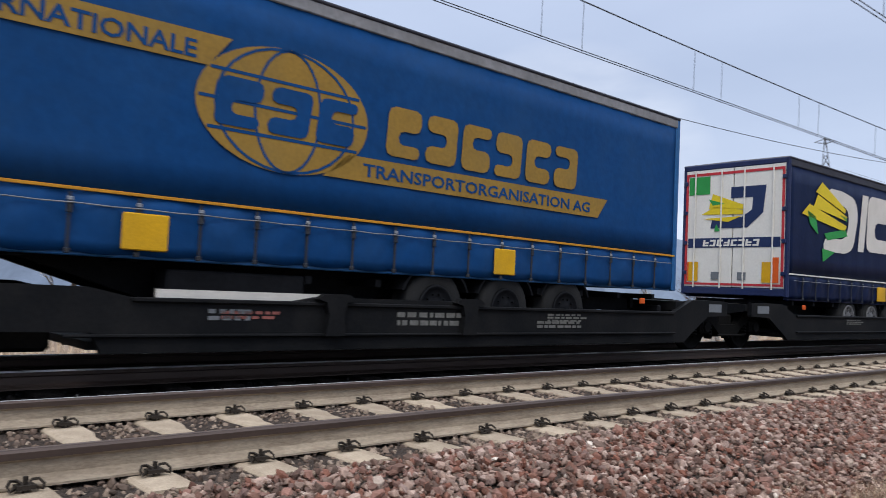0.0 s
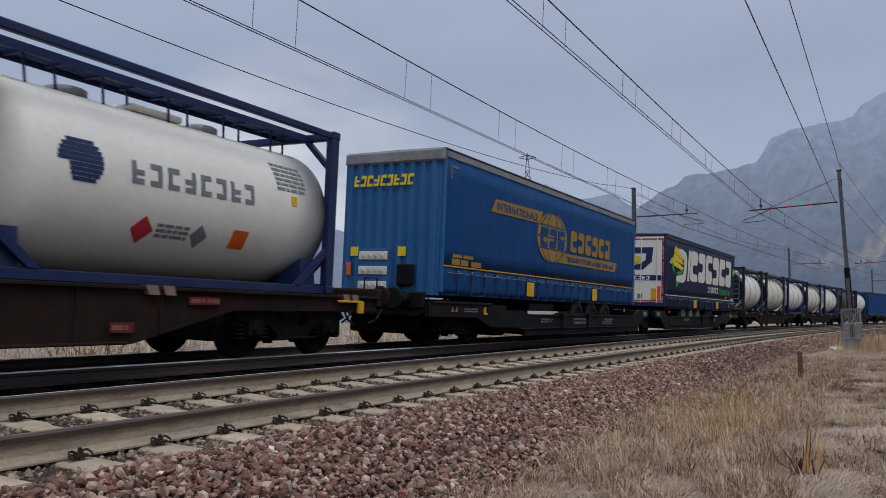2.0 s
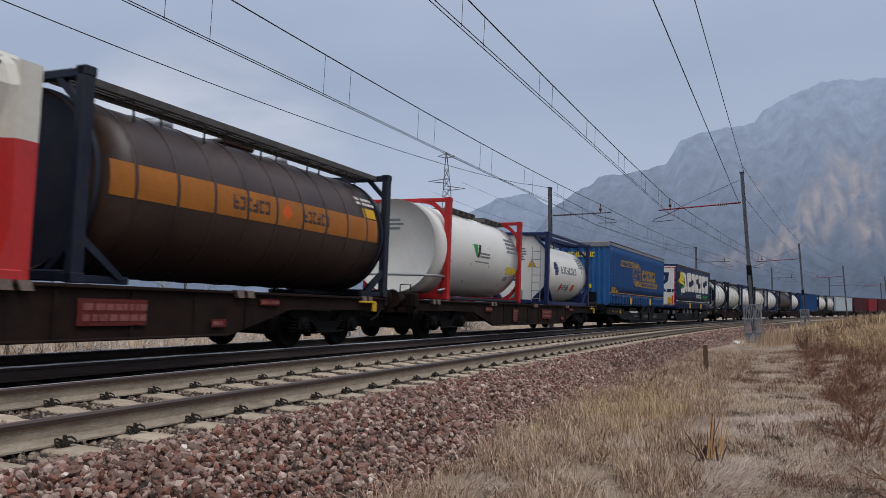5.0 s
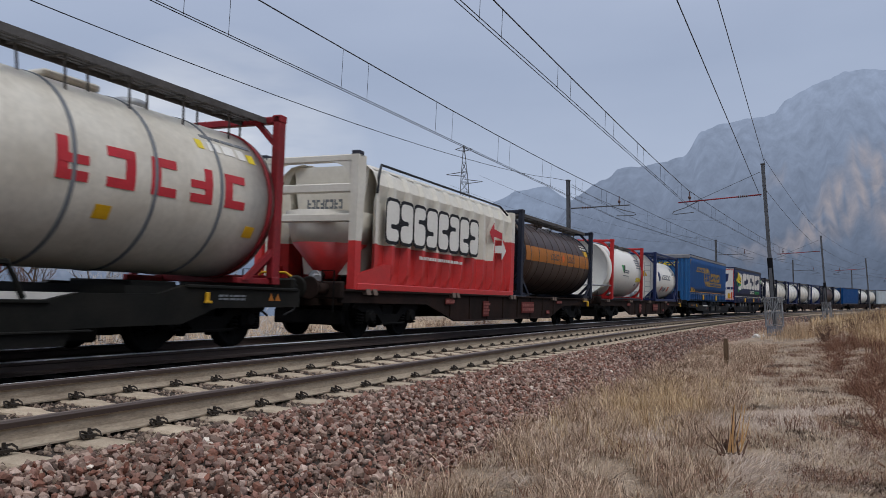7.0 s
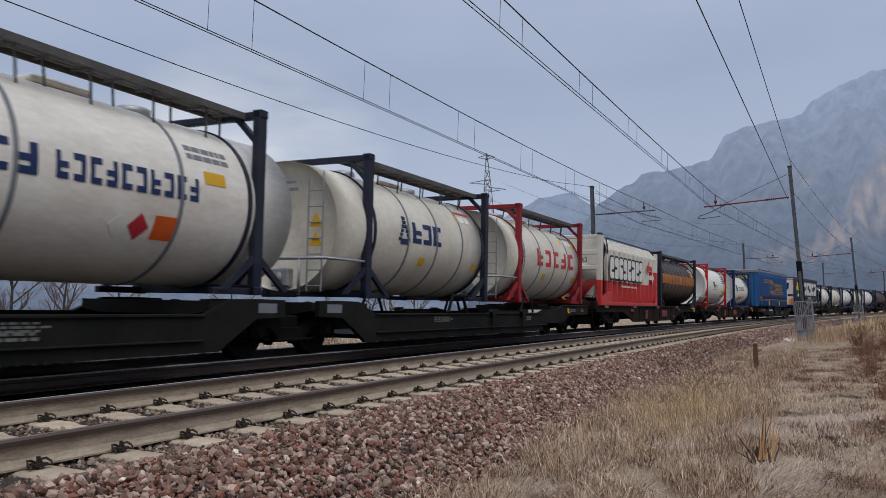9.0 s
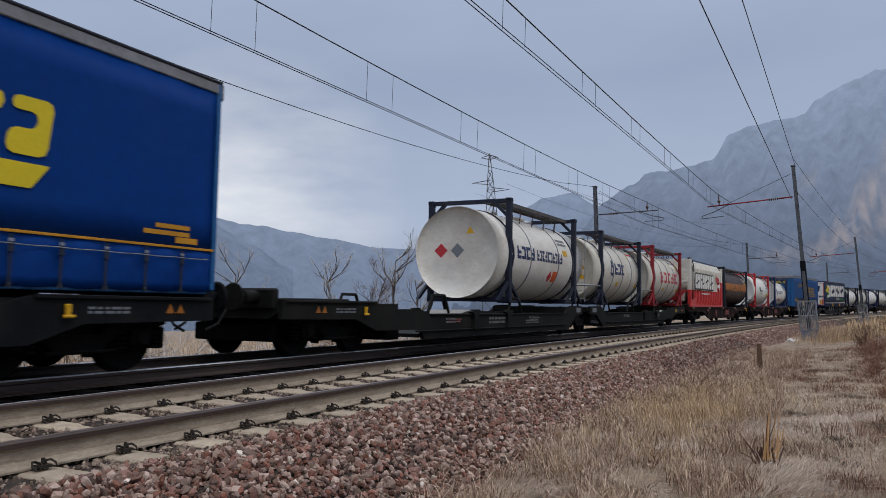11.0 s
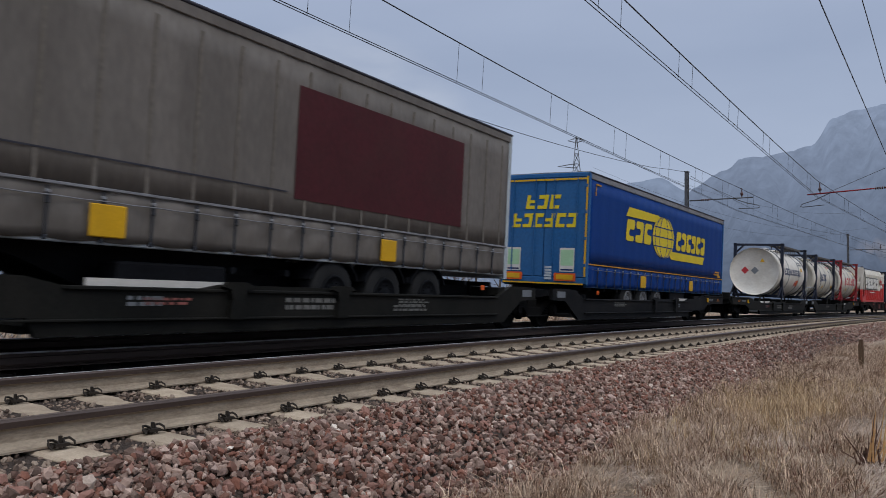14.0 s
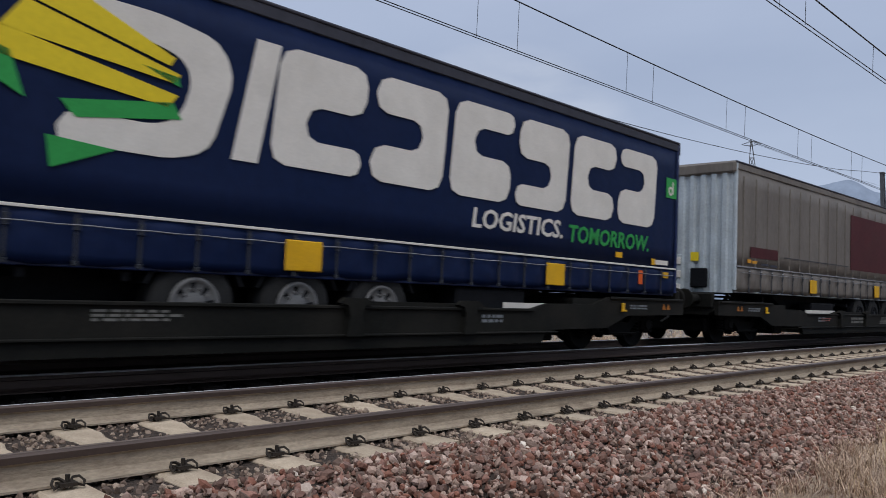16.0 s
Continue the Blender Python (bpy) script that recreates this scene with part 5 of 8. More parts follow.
            for q in range(11):
                a = radians(18 + 14.4 * q)
                o.append((ax + 0.60 * math.cos(a), 0.75 + 0.54 * math.sin(a)))
                i2.append((ax + 0.57 * math.cos(a), 0.75 + 0.51 * math.sin(a)))
            prism(bm, o + i2[::-1], side * 0.85, side * 1.22)
            part("mudguard", bm, M["under"], top)
    for side in (-1, 1):                # landing legs, boxes, side guard
        bm = B()
        x0 = f * (h - 2.6)
        box(bm, x0, side * 0.75, 0.92, 0.13, 0.13, 0.42, 0.01)
        part("landing_leg", bm, M["under"], top)
        bm = B()
        box(bm, f * (h - 5.6), side * 1.0, 0.82, 1.6, 0.38, 0.40, 0.03)
        part("pallet_box", bm, M["under"], top)
        bm = B()
        box(bm, doors * (h - 0.9), side * 1.22, 0.9, 0.14, 0.03, 0.10, 0.01)
        part("side_marker", bm, M["hazard"], top)
    bm = B()
    box(bm, doors * (h - 0.25), 0, 0.78, 0.10, 2.3, 0.12, 0.02)
    for y in (-0.6, 0.6):
        box(bm, doors * (h - 0.35), y, 0.88, 0.08, 0.06, 0.24)
    part("underrun_bar", bm, M["under"], top)
    return on_train(top, (s_lead + s_trail) / 2), h


def globe(parent, x, z, rx, rz, y, fill, grid):
    bm = B()
    disc(bm, x, z, rx, rz, y, 0.004)
    g = part("globe_print", bm, fill, parent)
    bm = B()
    for k in (-0.45, 0.0, 0.45):
        w = rx * math.sqrt(1 - k * k)
        box(bm, x, y - 0.006, z + rz * k, 2 * w * 0.97, 0.004, 0.035)
    for k in (0.38, 0.80):
        band(bm, x, z, rx * k, rz * 0.98, y - 0.0045, 0.03, 0.004)
    part("globe_line", bm, grid, g)
    return g


# -- tank containers
def tank(s_lead, s_trail, shell, frame, label, style="beam", over=(0.0, 0.0), r=1.18, z0=1.02, z_top=3.70, bands=3, name="tank_container", walkway=True, stripe=None, ladder=True):
    """A tank in a steel frame. style: box (rails all round), beam (end frames and a top walkway), arch (end frames with curved gussets). over: how far the vessel passes the lead and trail frames."""
    L = s_lead - s_trail
    h = L / 2
    top = thing(name, label, "tank container", "loads of the train")
    cz = z0 + (0.14 if style == "arch" else 0.10) + r
    a, b = -h + (0.16 if over[1] == 0 else -over[1]), h - (0.16 if over[0] == 0 else -over[0])
    prof = []
    for i in range(9):
        q = radians(90 * i / 8)
        prof.append((a + 0.30 * (1 - math.sin(q)), max(0.02, r * (1 - (1 - math.sin(q)) ** 2.2) ** 0.5 if i else 0.02)))
    mid = [(a + 0.30 + (b - a - 0.6) * i / 8, r) for i in range(1, 8)]
    prof = prof + mid + [(a + b - x, k) for x, k in reversed(prof)]
    bm = B()
    lathe(bm, prof, 56, "x", 0, 0, cz)
    sh = part("vessel", bm, shell, top)
    for i in range(bands):
        x = a + (b - a) * (i + 1) / (bands + 1)
        bm = B()
        lathe(bm, [(-0.03, r + 0.002), (-0.03, r + 0.012), (0.03, r + 0.012), (0.03, r + 0.002)], 56, "x", x, 0, cz)
        part("cladding_band", bm, M["grey_print"] if shell is not M["brown"] else shell, sh)
    if stripe:
        bm = B()
        n = 6
        for i in range(n):
            q0, q1 = radians(-8 + 22 * i / n), radians(-8 + 22 * (i + 1) / n)
            k = r + 0.008
            o = [(-k * math.cos(q0), cz + k * math.sin(q0)), (-k * math.cos(q1), cz + k * math.sin(q1)), (-(k - 0.006) * math.cos(q1), cz + (k - 0.006) * math.sin(q1)), (-(k - 0.006) * math.cos(q0), cz + (k - 0.006) * math.sin(q0))]
            prism(bm, o, a + 0.35, b - 0.35, "x")
        part("stripe", bm, stripe, sh)
    W = max(1.22, r + 0.035)
    for e in (-1, 1):
        x = e * (h - 0.08)
        for side in (-1, 1):
            bm = B()
            if style == "arch":
                pts = [(x - 0.09, z0), (x + 0.09, z0), (x + 0.09, z_top), (x - 0.09, z_top)]
                prism(bm, pts, side * (W - 0.14), side * W)
                for k in range(8):      # curved gusset that hugs the vessel
                    q0, q1 = radians(90 * k / 8), radians(90 * (k + 1) / 8)
                    p0 = (side * (0.35 + 0.80 * math.sin(q0)), z_top - 0.75 * (1 - math.cos(q0)))
                    p1 = (side * (0.35 + 0.80 * math.sin(q1)), z_top - 0.75 * (1 - math.cos(q1)))
                    prism(bm, [p0, p1, (p1[0], p1[1] - 0.13), (p0[0], p0[1] - 0.13)], x - 0.05, x + 0.05, "x")
                    m0, m1 = 2 * cz - p0[1] - 0.05, 2 * cz - p1[1] - 0.05
                    prism(bm, [(p0[0], m0), (p1[0], m1), (p1[0], m1 + 0.13), (p0[0], m0 + 0.13)], x - 0.05, x + 0.05, "x")
            else:
                box(bm, x, side * (W - 0.075), (z0 + z_top) / 2, 0.19, 0.15, z_top - z0, 0.02)
                t = 0.62 if style == "box" else 0.5
                for zc, dz in ((z_top - 0.05, -1), (z0 + 0.08, 1)):
                    prism(bm, [(side * (W - 0.12), zc + dz * t), (side * (W - 0.12), zc + dz * (t - 0.12)), (side * (W - t), zc), (side * (W - t - 0.12), zc)], x - 0.05, x + 0.05, "x")
            part("corner_post", bm, frame, top)
            for z in (z0 + 0.06, z_top - 0.06):
                bm = B()
                box(bm, x, side * (W - 0.08), z, 0.19, 0.18, 0.13, 0.015)
                part("corner_casting", bm, frame, top)
        bm = B()
        box(bm, x, 0, z0 + 0.08, 0.14, 2 * W - 0.3, 0.14, 0.015)
        part("bottom_cross_rail", bm, frame, top)
        bm = B()
        if style == "arch":
            box(bm, x, 0, z_top - 0.06, 0.12, 2 * W - 0.3, 0.10, 0.015)
        else:
            box(bm, x, 0, z_top - 0.07, 0.12, 2 * W - 0.3, 0.12, 0.015)
        part("top_cross_rail", bm, frame, top)
        if style == "beam":             # hoop round the vessel and slanting stays
            bm = B()
            lathe(bm, [(-0.04, r + 0.002), (-0.04, r + 0.025), (0.04, r + 0.025), (0.04, r + 0.002)], 48, "x", x - e * 0.22, 0, cz)
            part("hoop", bm, frame, top)
            for side in (-1, 1):
                for way in (-1, 1) if over[0 if e > 0 else 1] else (-1,):
                    bm = B()
                    q = way * e
                    prism(bm, [(x, z0 + 0.66), (x + q * 0.80, z0 + 0.06), (x + q * 0.66, z0 + 0.06), (x, z0 + 0.53)], side * (W - 0.03), side * (W - 0.10))
                    part("stay", bm, frame, top)
        for side in (-1, 1) if style == "box" else ():            # saddle under the vessel
            bm = B()
            prism(bm, [(side * 0.4, z0 + 0.1), (side * 1.1, z0 + 0.1), (side * 1.05, z0 + (0.3 if style == "arch" else 0.55)), (side * 0.95, z0 + (0.25 if style == "arch" else 0.48))], x - e * 0.25, x - e * 0.6, "x")
            part("saddle", bm, frame, top)
    for side in (-1, 1):
        if style == "beam":
            for e in (-1, 1):
                bm = B()
                box(bm, e * (h - 0.55), side * (W - 0.12), z0 + 0.05, 0.85, 0.10, 0.10, 0.012)
                part("bottom_side_rail", bm, frame, top)
        else:
            bm = B()
            box(bm, 0, side * (W - 0.09), z0 + 0.05, L - 0.3, 0.08, 0.07 if style == "arch" else 0.13, 0.012)
            part("bottom_side_rail", bm, M["black_frame"] if style == "arch" else frame, top)
        if style == "box":
            bm = B()
            box(bm, 0, side * (W - 0.07), z_top - 0.07, L - 0.3, 0.10, 0.11, 0.015)
            for e in (-1, 1):
                prism(bm, [(e * (h - 0.15), z0 + 0.75), (e * (h - 0.15), z0 + 0.62), (e * (h - 0.75), z0 + 0.12), (e * (h - 0.9), z0 + 0.12)], side * (W - 0.04), side * (W - 0.12))
            part("top_side_rail", bm, frame, top)
    if walkway:
        bm = B()
        y0 = {"beam": -0.92, "box": -0.62, "arch": -0.3}[style]
        zz = max(z_top - 0.05, cz + r + 0.06)
        a2, b2 = max(a, -h + 0.12), min(b, h - 0.12)
        for k in range(5):
            box(bm, 0, y0 + 0.11 * k, zz, b2 - a2, 0.05, 0.03)
        for y in (y0 - 0.03, y0 + 0.47):
            box(bm, 0, y, zz - 0.03, b2 - a2, 0.025, 0.10)
        for k in range(11):
            x = a2 + (b2 - a2) * (0.04 + 0.92 * k / 10)
            box(bm, x, y0 + 0.22, zz - 0.035, 0.04, 0.52, 0.03)
            y = y0 + (0.10 if k % 2 else 0.30)
            tube(bm, [(x, y, zz - 0.03), (x + 0.12, y + 0.1, cz + math.sqrt(max(0.01, r * r - (y + 0.1) ** 2)) - 0.02)], 0.018, 5)
        part("walkway", bm, M["grate"] if style != "box" else frame, top)
        for k in (0.3, 0.7):
            bm = B()
            x = a + (b - a) * k
            lathe(bm, [(0, 0.26), (0.12, 0.26), (0.14, 0.22), (0.17, 0.10)], 18, "z", x, 0.05, cz + r - 0.03)
            part("manhole", bm, M["galv"], top)
        bm = B()
        box(bm, (a + b) / 2, 0, cz + r + 0.02, 0.9, 0.7, 0.10, 0.03)
        part("valve_box", bm, shell, top)
    if ladder:
        bm = B()
        x = min(a, -h) - 0.02 if over[1] else -h - 0.02
        for y in (-0.92, -0.60):
            tube(bm, [(x, y, z0 + 0.1), (x, y, cz + r * 0.8)], 0.016, 6)
        for k in range(7):
            tube(bm, [(x, -0.92, z0 + 0.2 + 0.29 * k), (x, -0.60, z0 + 0.2 + 0.29 * k)], 0.013, 6)
        part("ladder", bm, M["galv"], top)
        bm = B()
        box(bm, x + 0.05, 0, z0 + 0.35, 0.18, 0.42, 0.34, 0.03)
        tube(bm, [(x + 0.05, 0, z0 + 0.5), (x - 0.06, 0, z0 + 0.25)], 0.07, 10)
        part("outlet_valve", bm, M["galv"], top)
    on_train(top, (s_lead + s_trail) / 2)
    return top, (a, b, r, cz, h)


def on_vessel(bm, x0, x1, z0, z1, r, cz, t=0.008, n=5):
    """A patch that follows the vessel's round side, facing the path."""
    q0, q1 = math.asin(max(-0.99, min(0.99, (z0 - cz) / r))), math.asin(max(-0.99, min(0.99, (z1 - cz) / r)))
    for i in range(n):
        a, b = q0 + (q1 - q0) * i / n, q0 + (q1 - q0) * (i + 1) / n
        k, j = r + t, r + 0.001
        prism(bm, [(-k * math.cos(a), cz + k * math.sin(a)), (-k * math.cos(b), cz + k * math.sin(b)), (-j * math.cos(b), cz + j * math.sin(b)), (-j * math.cos(a), cz + j * math.sin(a))], x0, x1, "x")
    return bm


def vessel_word(x0, x1, z0, z1, count, dims, material, parent, gap=0.2):
    """A wordmark as plain blocks on the vessel's side: one a letter, built of an upright and two bars."""
    a, b, r, cz, h = dims
    w = (x1 - x0) / count
    H = z1 - z0
    for i in range(count):
        bm = B()
        p, q = x0 + w * (i + gap / 2), x0 + w * (i + 1 - gap / 2)
        s = (q - p) * 0.36
        L = p if i % 2 == 0 else q - s
        on_vessel(bm, L, L + s, z0, z1, r, cz, n=4)
        for k in ((0.0, 0.24), (0.76, 1.0)) if i % 3 else ((0.0, 0.24), (0.40, 0.62)):
            on_vessel(bm, p, q, z0 + H * k[0], z0 + H * k[1], r, cz, t=0.009, n=2)
        part("letter_block", bm, material, parent)


def vessel_patch(rows, dims, material, parent, name="marking", label=""):
    if name == "small_print":
        bm = B()
        for x0, x1, z0, z1 in rows:
            on_vessel(bm, x0, x1, z0, z1, dims[2], dims[3], n=1)
        return part(name, bm, material, parent)
    for x0, x1, z0, z1 in rows:
        bm = B()
        on_vessel(bm, x0, x1, z0, z1, dims[2], dims[3], n=3)
        part(name, bm, material, parent, label)


def vessel_lines(x0, x1, z0, z1, lines, dims, material, parent, seed):
    rng = random.Random(seed)
    rows, k = [], (z1 - z0) / lines
    for i in range(lines):
        x = x0
        while x < x1 - 0.05:
            w = rng.uniform(0.06, 0.2)
            rows.append((x, min(x1, x + w), z1 - k * (i + 0.75), z1 - k * (i + 0.15)))
            x += w + 0.03
    return vessel_patch(rows, dims, material, parent, "small_print")


def diamond(x, z, r0, dims, material, parent):
    a, b, r, cz, h = dims
    bm = B()
    n = 22
    for i in range(n):
        u0, u1 = -1 + 2 * i / n, -1 + 2 * (i + 1) / n
        w = 1 - abs((u0 + u1) / 2)
        on_vessel(bm, x - r0 * w, x + r0 * w, z + r0 * u0, z + r0 * u1, r, cz, n=1)
    return part("placard", bm, material, parent)


# ---- the train, from its head ----
FAR_LOADS = [("t", 32.2, 37.6, "white", "black_frame"), ("t", 39.0, 45.2, "cream", "black_frame"), ("t", 46.6, 52.8, "white", "navy_frame"), ("t", 54.3, 60.4, "cream", "black_frame"), ("t", 62.4, 68.6, "white", "navy_frame"),
             ("t", 71.0, 78.6, "brown", "black_frame"), ("t", 79.2, 84.6, "white", "black_frame"), ("c", 86.2, 98.8, "blue", None), ("t", 100.5, 106.4, "white", "black_frame"), ("t", 107.2, 113.0, "cream", "black_frame"),
             ("c", 114.5, 128.5, "pale_steel", None), ("c", 130.2, 140.6, "maroon", None), ("c", 142.4, 149.6, "dark_red", None), ("c", 150.6, 158.0, "maroon", None), ("t", 160.0, 166.0, "white", "black_frame"), ("t", 167.5, 173.5, "cream", "black_frame"),
             ("t", 175.5, 181.5, "white", "black_frame")]
for k in range(8):
    flat_wagon(50.8 + 19.75 * k, 31.1 + 19.75 * k, "rust-brown container wagon with fish-bellied girders", far=True)


def plain_box(s_lead, s_trail, material, label):
    """A swap body or container with ribbed sides."""
    L = s_lead - s_trail
    top = thing("swap_body", label, "container", "loads of the train")
    bm = B()
    n = int(L / 0.45)
    pts = []
    for i in range(n):
        x = -L / 2 + L * i / n
        pts += [(x, -1.22), (x + L / n * 0.5, -1.22), (x + L / n * 0.6, -1.19), (x + L / n * 0.9, -1.19)]
    pts += [(L / 2, -1.22), (L / 2, 1.22), (-L / 2, 1.22)]
    prism(bm, pts, 1.04, 3.68, "z")
    part("body", bm, material, top)
    bm = B()
    for z in (1.08, 3.68):
        box(bm, 0, -1.22, z, L, 0.08, 0.13, 0.01)
        box(bm, 0, 1.22, z, L, 0.08, 0.13, 0.01)
    part("rail_frame", bm, M["rail_dark"], top)
    return on_train(top, (s_lead + s_trail) / 2)


for kind, a, b, c, fr in FAR_LOADS:
    if kind == "t":
        tank(b, a, M[c], M[fr], {"white": "white tank container in a steel frame", "cream": "cream tank container in a dark steel frame", "brown": "dark brown tank container in a dark frame"}[c], "box" if fr == "navy_frame" else "beam", bands=2)
    else:
        plain_box(b, a, M[c], {"blue": "blue curtain-sided swap body on flat wagon", "pale_steel": "pale grey steel swap body", "maroon": "dull maroon steel swap body", "dark_red": "dark red steel container"}[c])

pocket_unit(31.0, 13.9, M["steel_black"], -1, "black pocket wagon half carrying the navy trailer")
pocket_unit(13.9, -3.25, M["steel_black"], 1, "black pocket wagon half carrying the faded blue trailer")
flat_wagon(-3.35, -22.95, "rust-brown container wagon carrying two white tanks")
flat_wagon(-23.05, -42.85, "rust-brown container wagon carrying a brown tank and a bulk silo")
pocket_unit(-43.0, -60.0, M["steel_olive"], -1, "olive-black pocket wagon half carrying two grimy tanks", "tank")
pocket_unit(-60.0, -77.1, M["steel_olive"], 1, "olive-black pocket wagon half carrying a grimy tank", "tank")
pocket_unit(-77.2, -93.9, M["steel_black"], -1, "black pocket wagon half carrying the bright blue trailer")
pocket_unit(-93.9, -111.2, M["steel_olive"], 1, "olive-black pocket wagon half carrying the grey trailer")
pocket_unit(-111.3, -128.4, M["steel_olive"], -1, "olive-black pocket wagon half carrying the navy trailer")
pocket_unit(-128.4, -145.5, M["steel_olive"], 1, "empty olive-black pocket wagon half at the tail", "tank")

SIDE = -1.279                           # the face of a curtain that looks to the path


def end_print(outlines, x, material, parent, name="print", t=0.005):
    """Flat prints on a trailing face: outlines of (y, z)."""
    if name == "letter_block":
        bm = B()
        for o in outlines:
            prism(bm, o, x, x - t, "x")
        return part(name, bm, material, parent)
    for o in outlines:
        bm = B()
        prism(bm, o, x, x - t, "x")
        part(name, bm, material, parent)


def rect(y0, y1, z0, z1, lean=0.0):
    return [(y0, z0), (y1, z0), (y1 + lean * (z1 - z0), z1), (y0 + lean * (z1 - z0), z1)]


def end_word(y0, y1, z0, z1, count, x, material, parent, lean=-0.15, gap=0.2):
    """A wordmark as plain leaning blocks on a trailing face, from far to near."""
    w = (y1 - y0) / count
    for i in range(count):
        outs = []
        a, b = y0 + w * (i + gap / 2), y0 + w * (i + 1 - gap / 2)
        s = (b - a) * 0.36
        h = z1 - z0
        k = [(a, a + s), (b - s, b)][i % 2]
        outs.append(rect(k[0], k[1], z0, z1, lean))
        for q in ((0.0, 0.24), (0.72, 1.0)) if i % 3 else ((0.0, 0.24), (0.42, 0.64)):
            outs.append([(p + lean * (z - z0), z) for p, z in rect(k[1] if i % 2 == 0 else a, b if i % 2 == 0 else k[0], z0 + h * q[0], z0 + h * q[1])])
        end_print(outs, x, material, parent, "letter_block")


# faded blue trailer, front wall trailing
t1, h1 = trailer(11.85, -2.05, 1, M["blue"], M["blue_steel"], M["rail_grey"], "faded blue curtain-sided semi-trailer with gold globe print, riding backwards", M["orange"],
                 [(-2.44, 0.45), (2.56, 0.42)], z_top=4.17, rimmed=False, seed=1, z_line=1.71, z_low=1.14)
bm = B()
prism(bm, [(-4.77, 3.10), (-4.53, 3.42), (-1.65, 3.46), (-1.90, 3.13)], SIDE, SIDE - 0.004)
part("gold_band", bm, M["gold"], t1)
lettering("INTERNATIONALE", -4.46, -2.03, 3.17, 3.36, SIDE - 0.005, M["blue"], t1, 0.02)
globe(t1, -0.94, 2.82, 1.08, 0.69, SIDE, M["gold"], M["blue"])
word(t1, M["blue"], -1.87, -0.03, 2.55, 3.07, SIDE - 0.012, 3, 0.12, 0.3, 0.16, 0.004)
word(t1, M["gold"], 0.37, 4.14, 2.55, 3.17, SIDE, 6, 0.06, 0.28)
bm = B()
prism(bm, [(-0.45, 2.18), (4.66, 2.18), (4.90, 2.49), (-0.12, 2.47)], SIDE, SIDE - 0.004)
part("gold_band", bm, M["gold"], t1)
lettering("TRANSPORTORGANISATION AG", 0.1, 4.45, 2.24, 2.40, SIDE - 0.005, M["blue"], t1, 0.02)
bars(t1, [(-6.30, 1.95, 0.42, 0.075), (-5.80, 1.95, 0.45, 0.075)], SIDE, M["gold"])
bars(t1, [(-6.36, 1.82, 0.36, 0.13), (-5.97, 1.82, 0.34, 0.13), (-5.42, 1.81, 0.48, 0.12)], SIDE, M["gold"])
bm = B()
box(bm, -6.55, SIDE, 3.83, 0.30, 0.004, 0.04)
box(bm, -6.68, SIDE, 3.70, 0.04, 0.004, 0.28)
part("corner_mark", bm, M["gold"], t1)
xt = -h1 - 0.062
end_word(1.02, -0.55, 3.42, 3.66, 9, xt - 0.02, M["yellow"], t1)
bm = B()
box(bm, xt - 0.02, 1.05, 1.62, 0.012, 0.12, 0.28)
part("reflector", bm, M["hazard"], t1)

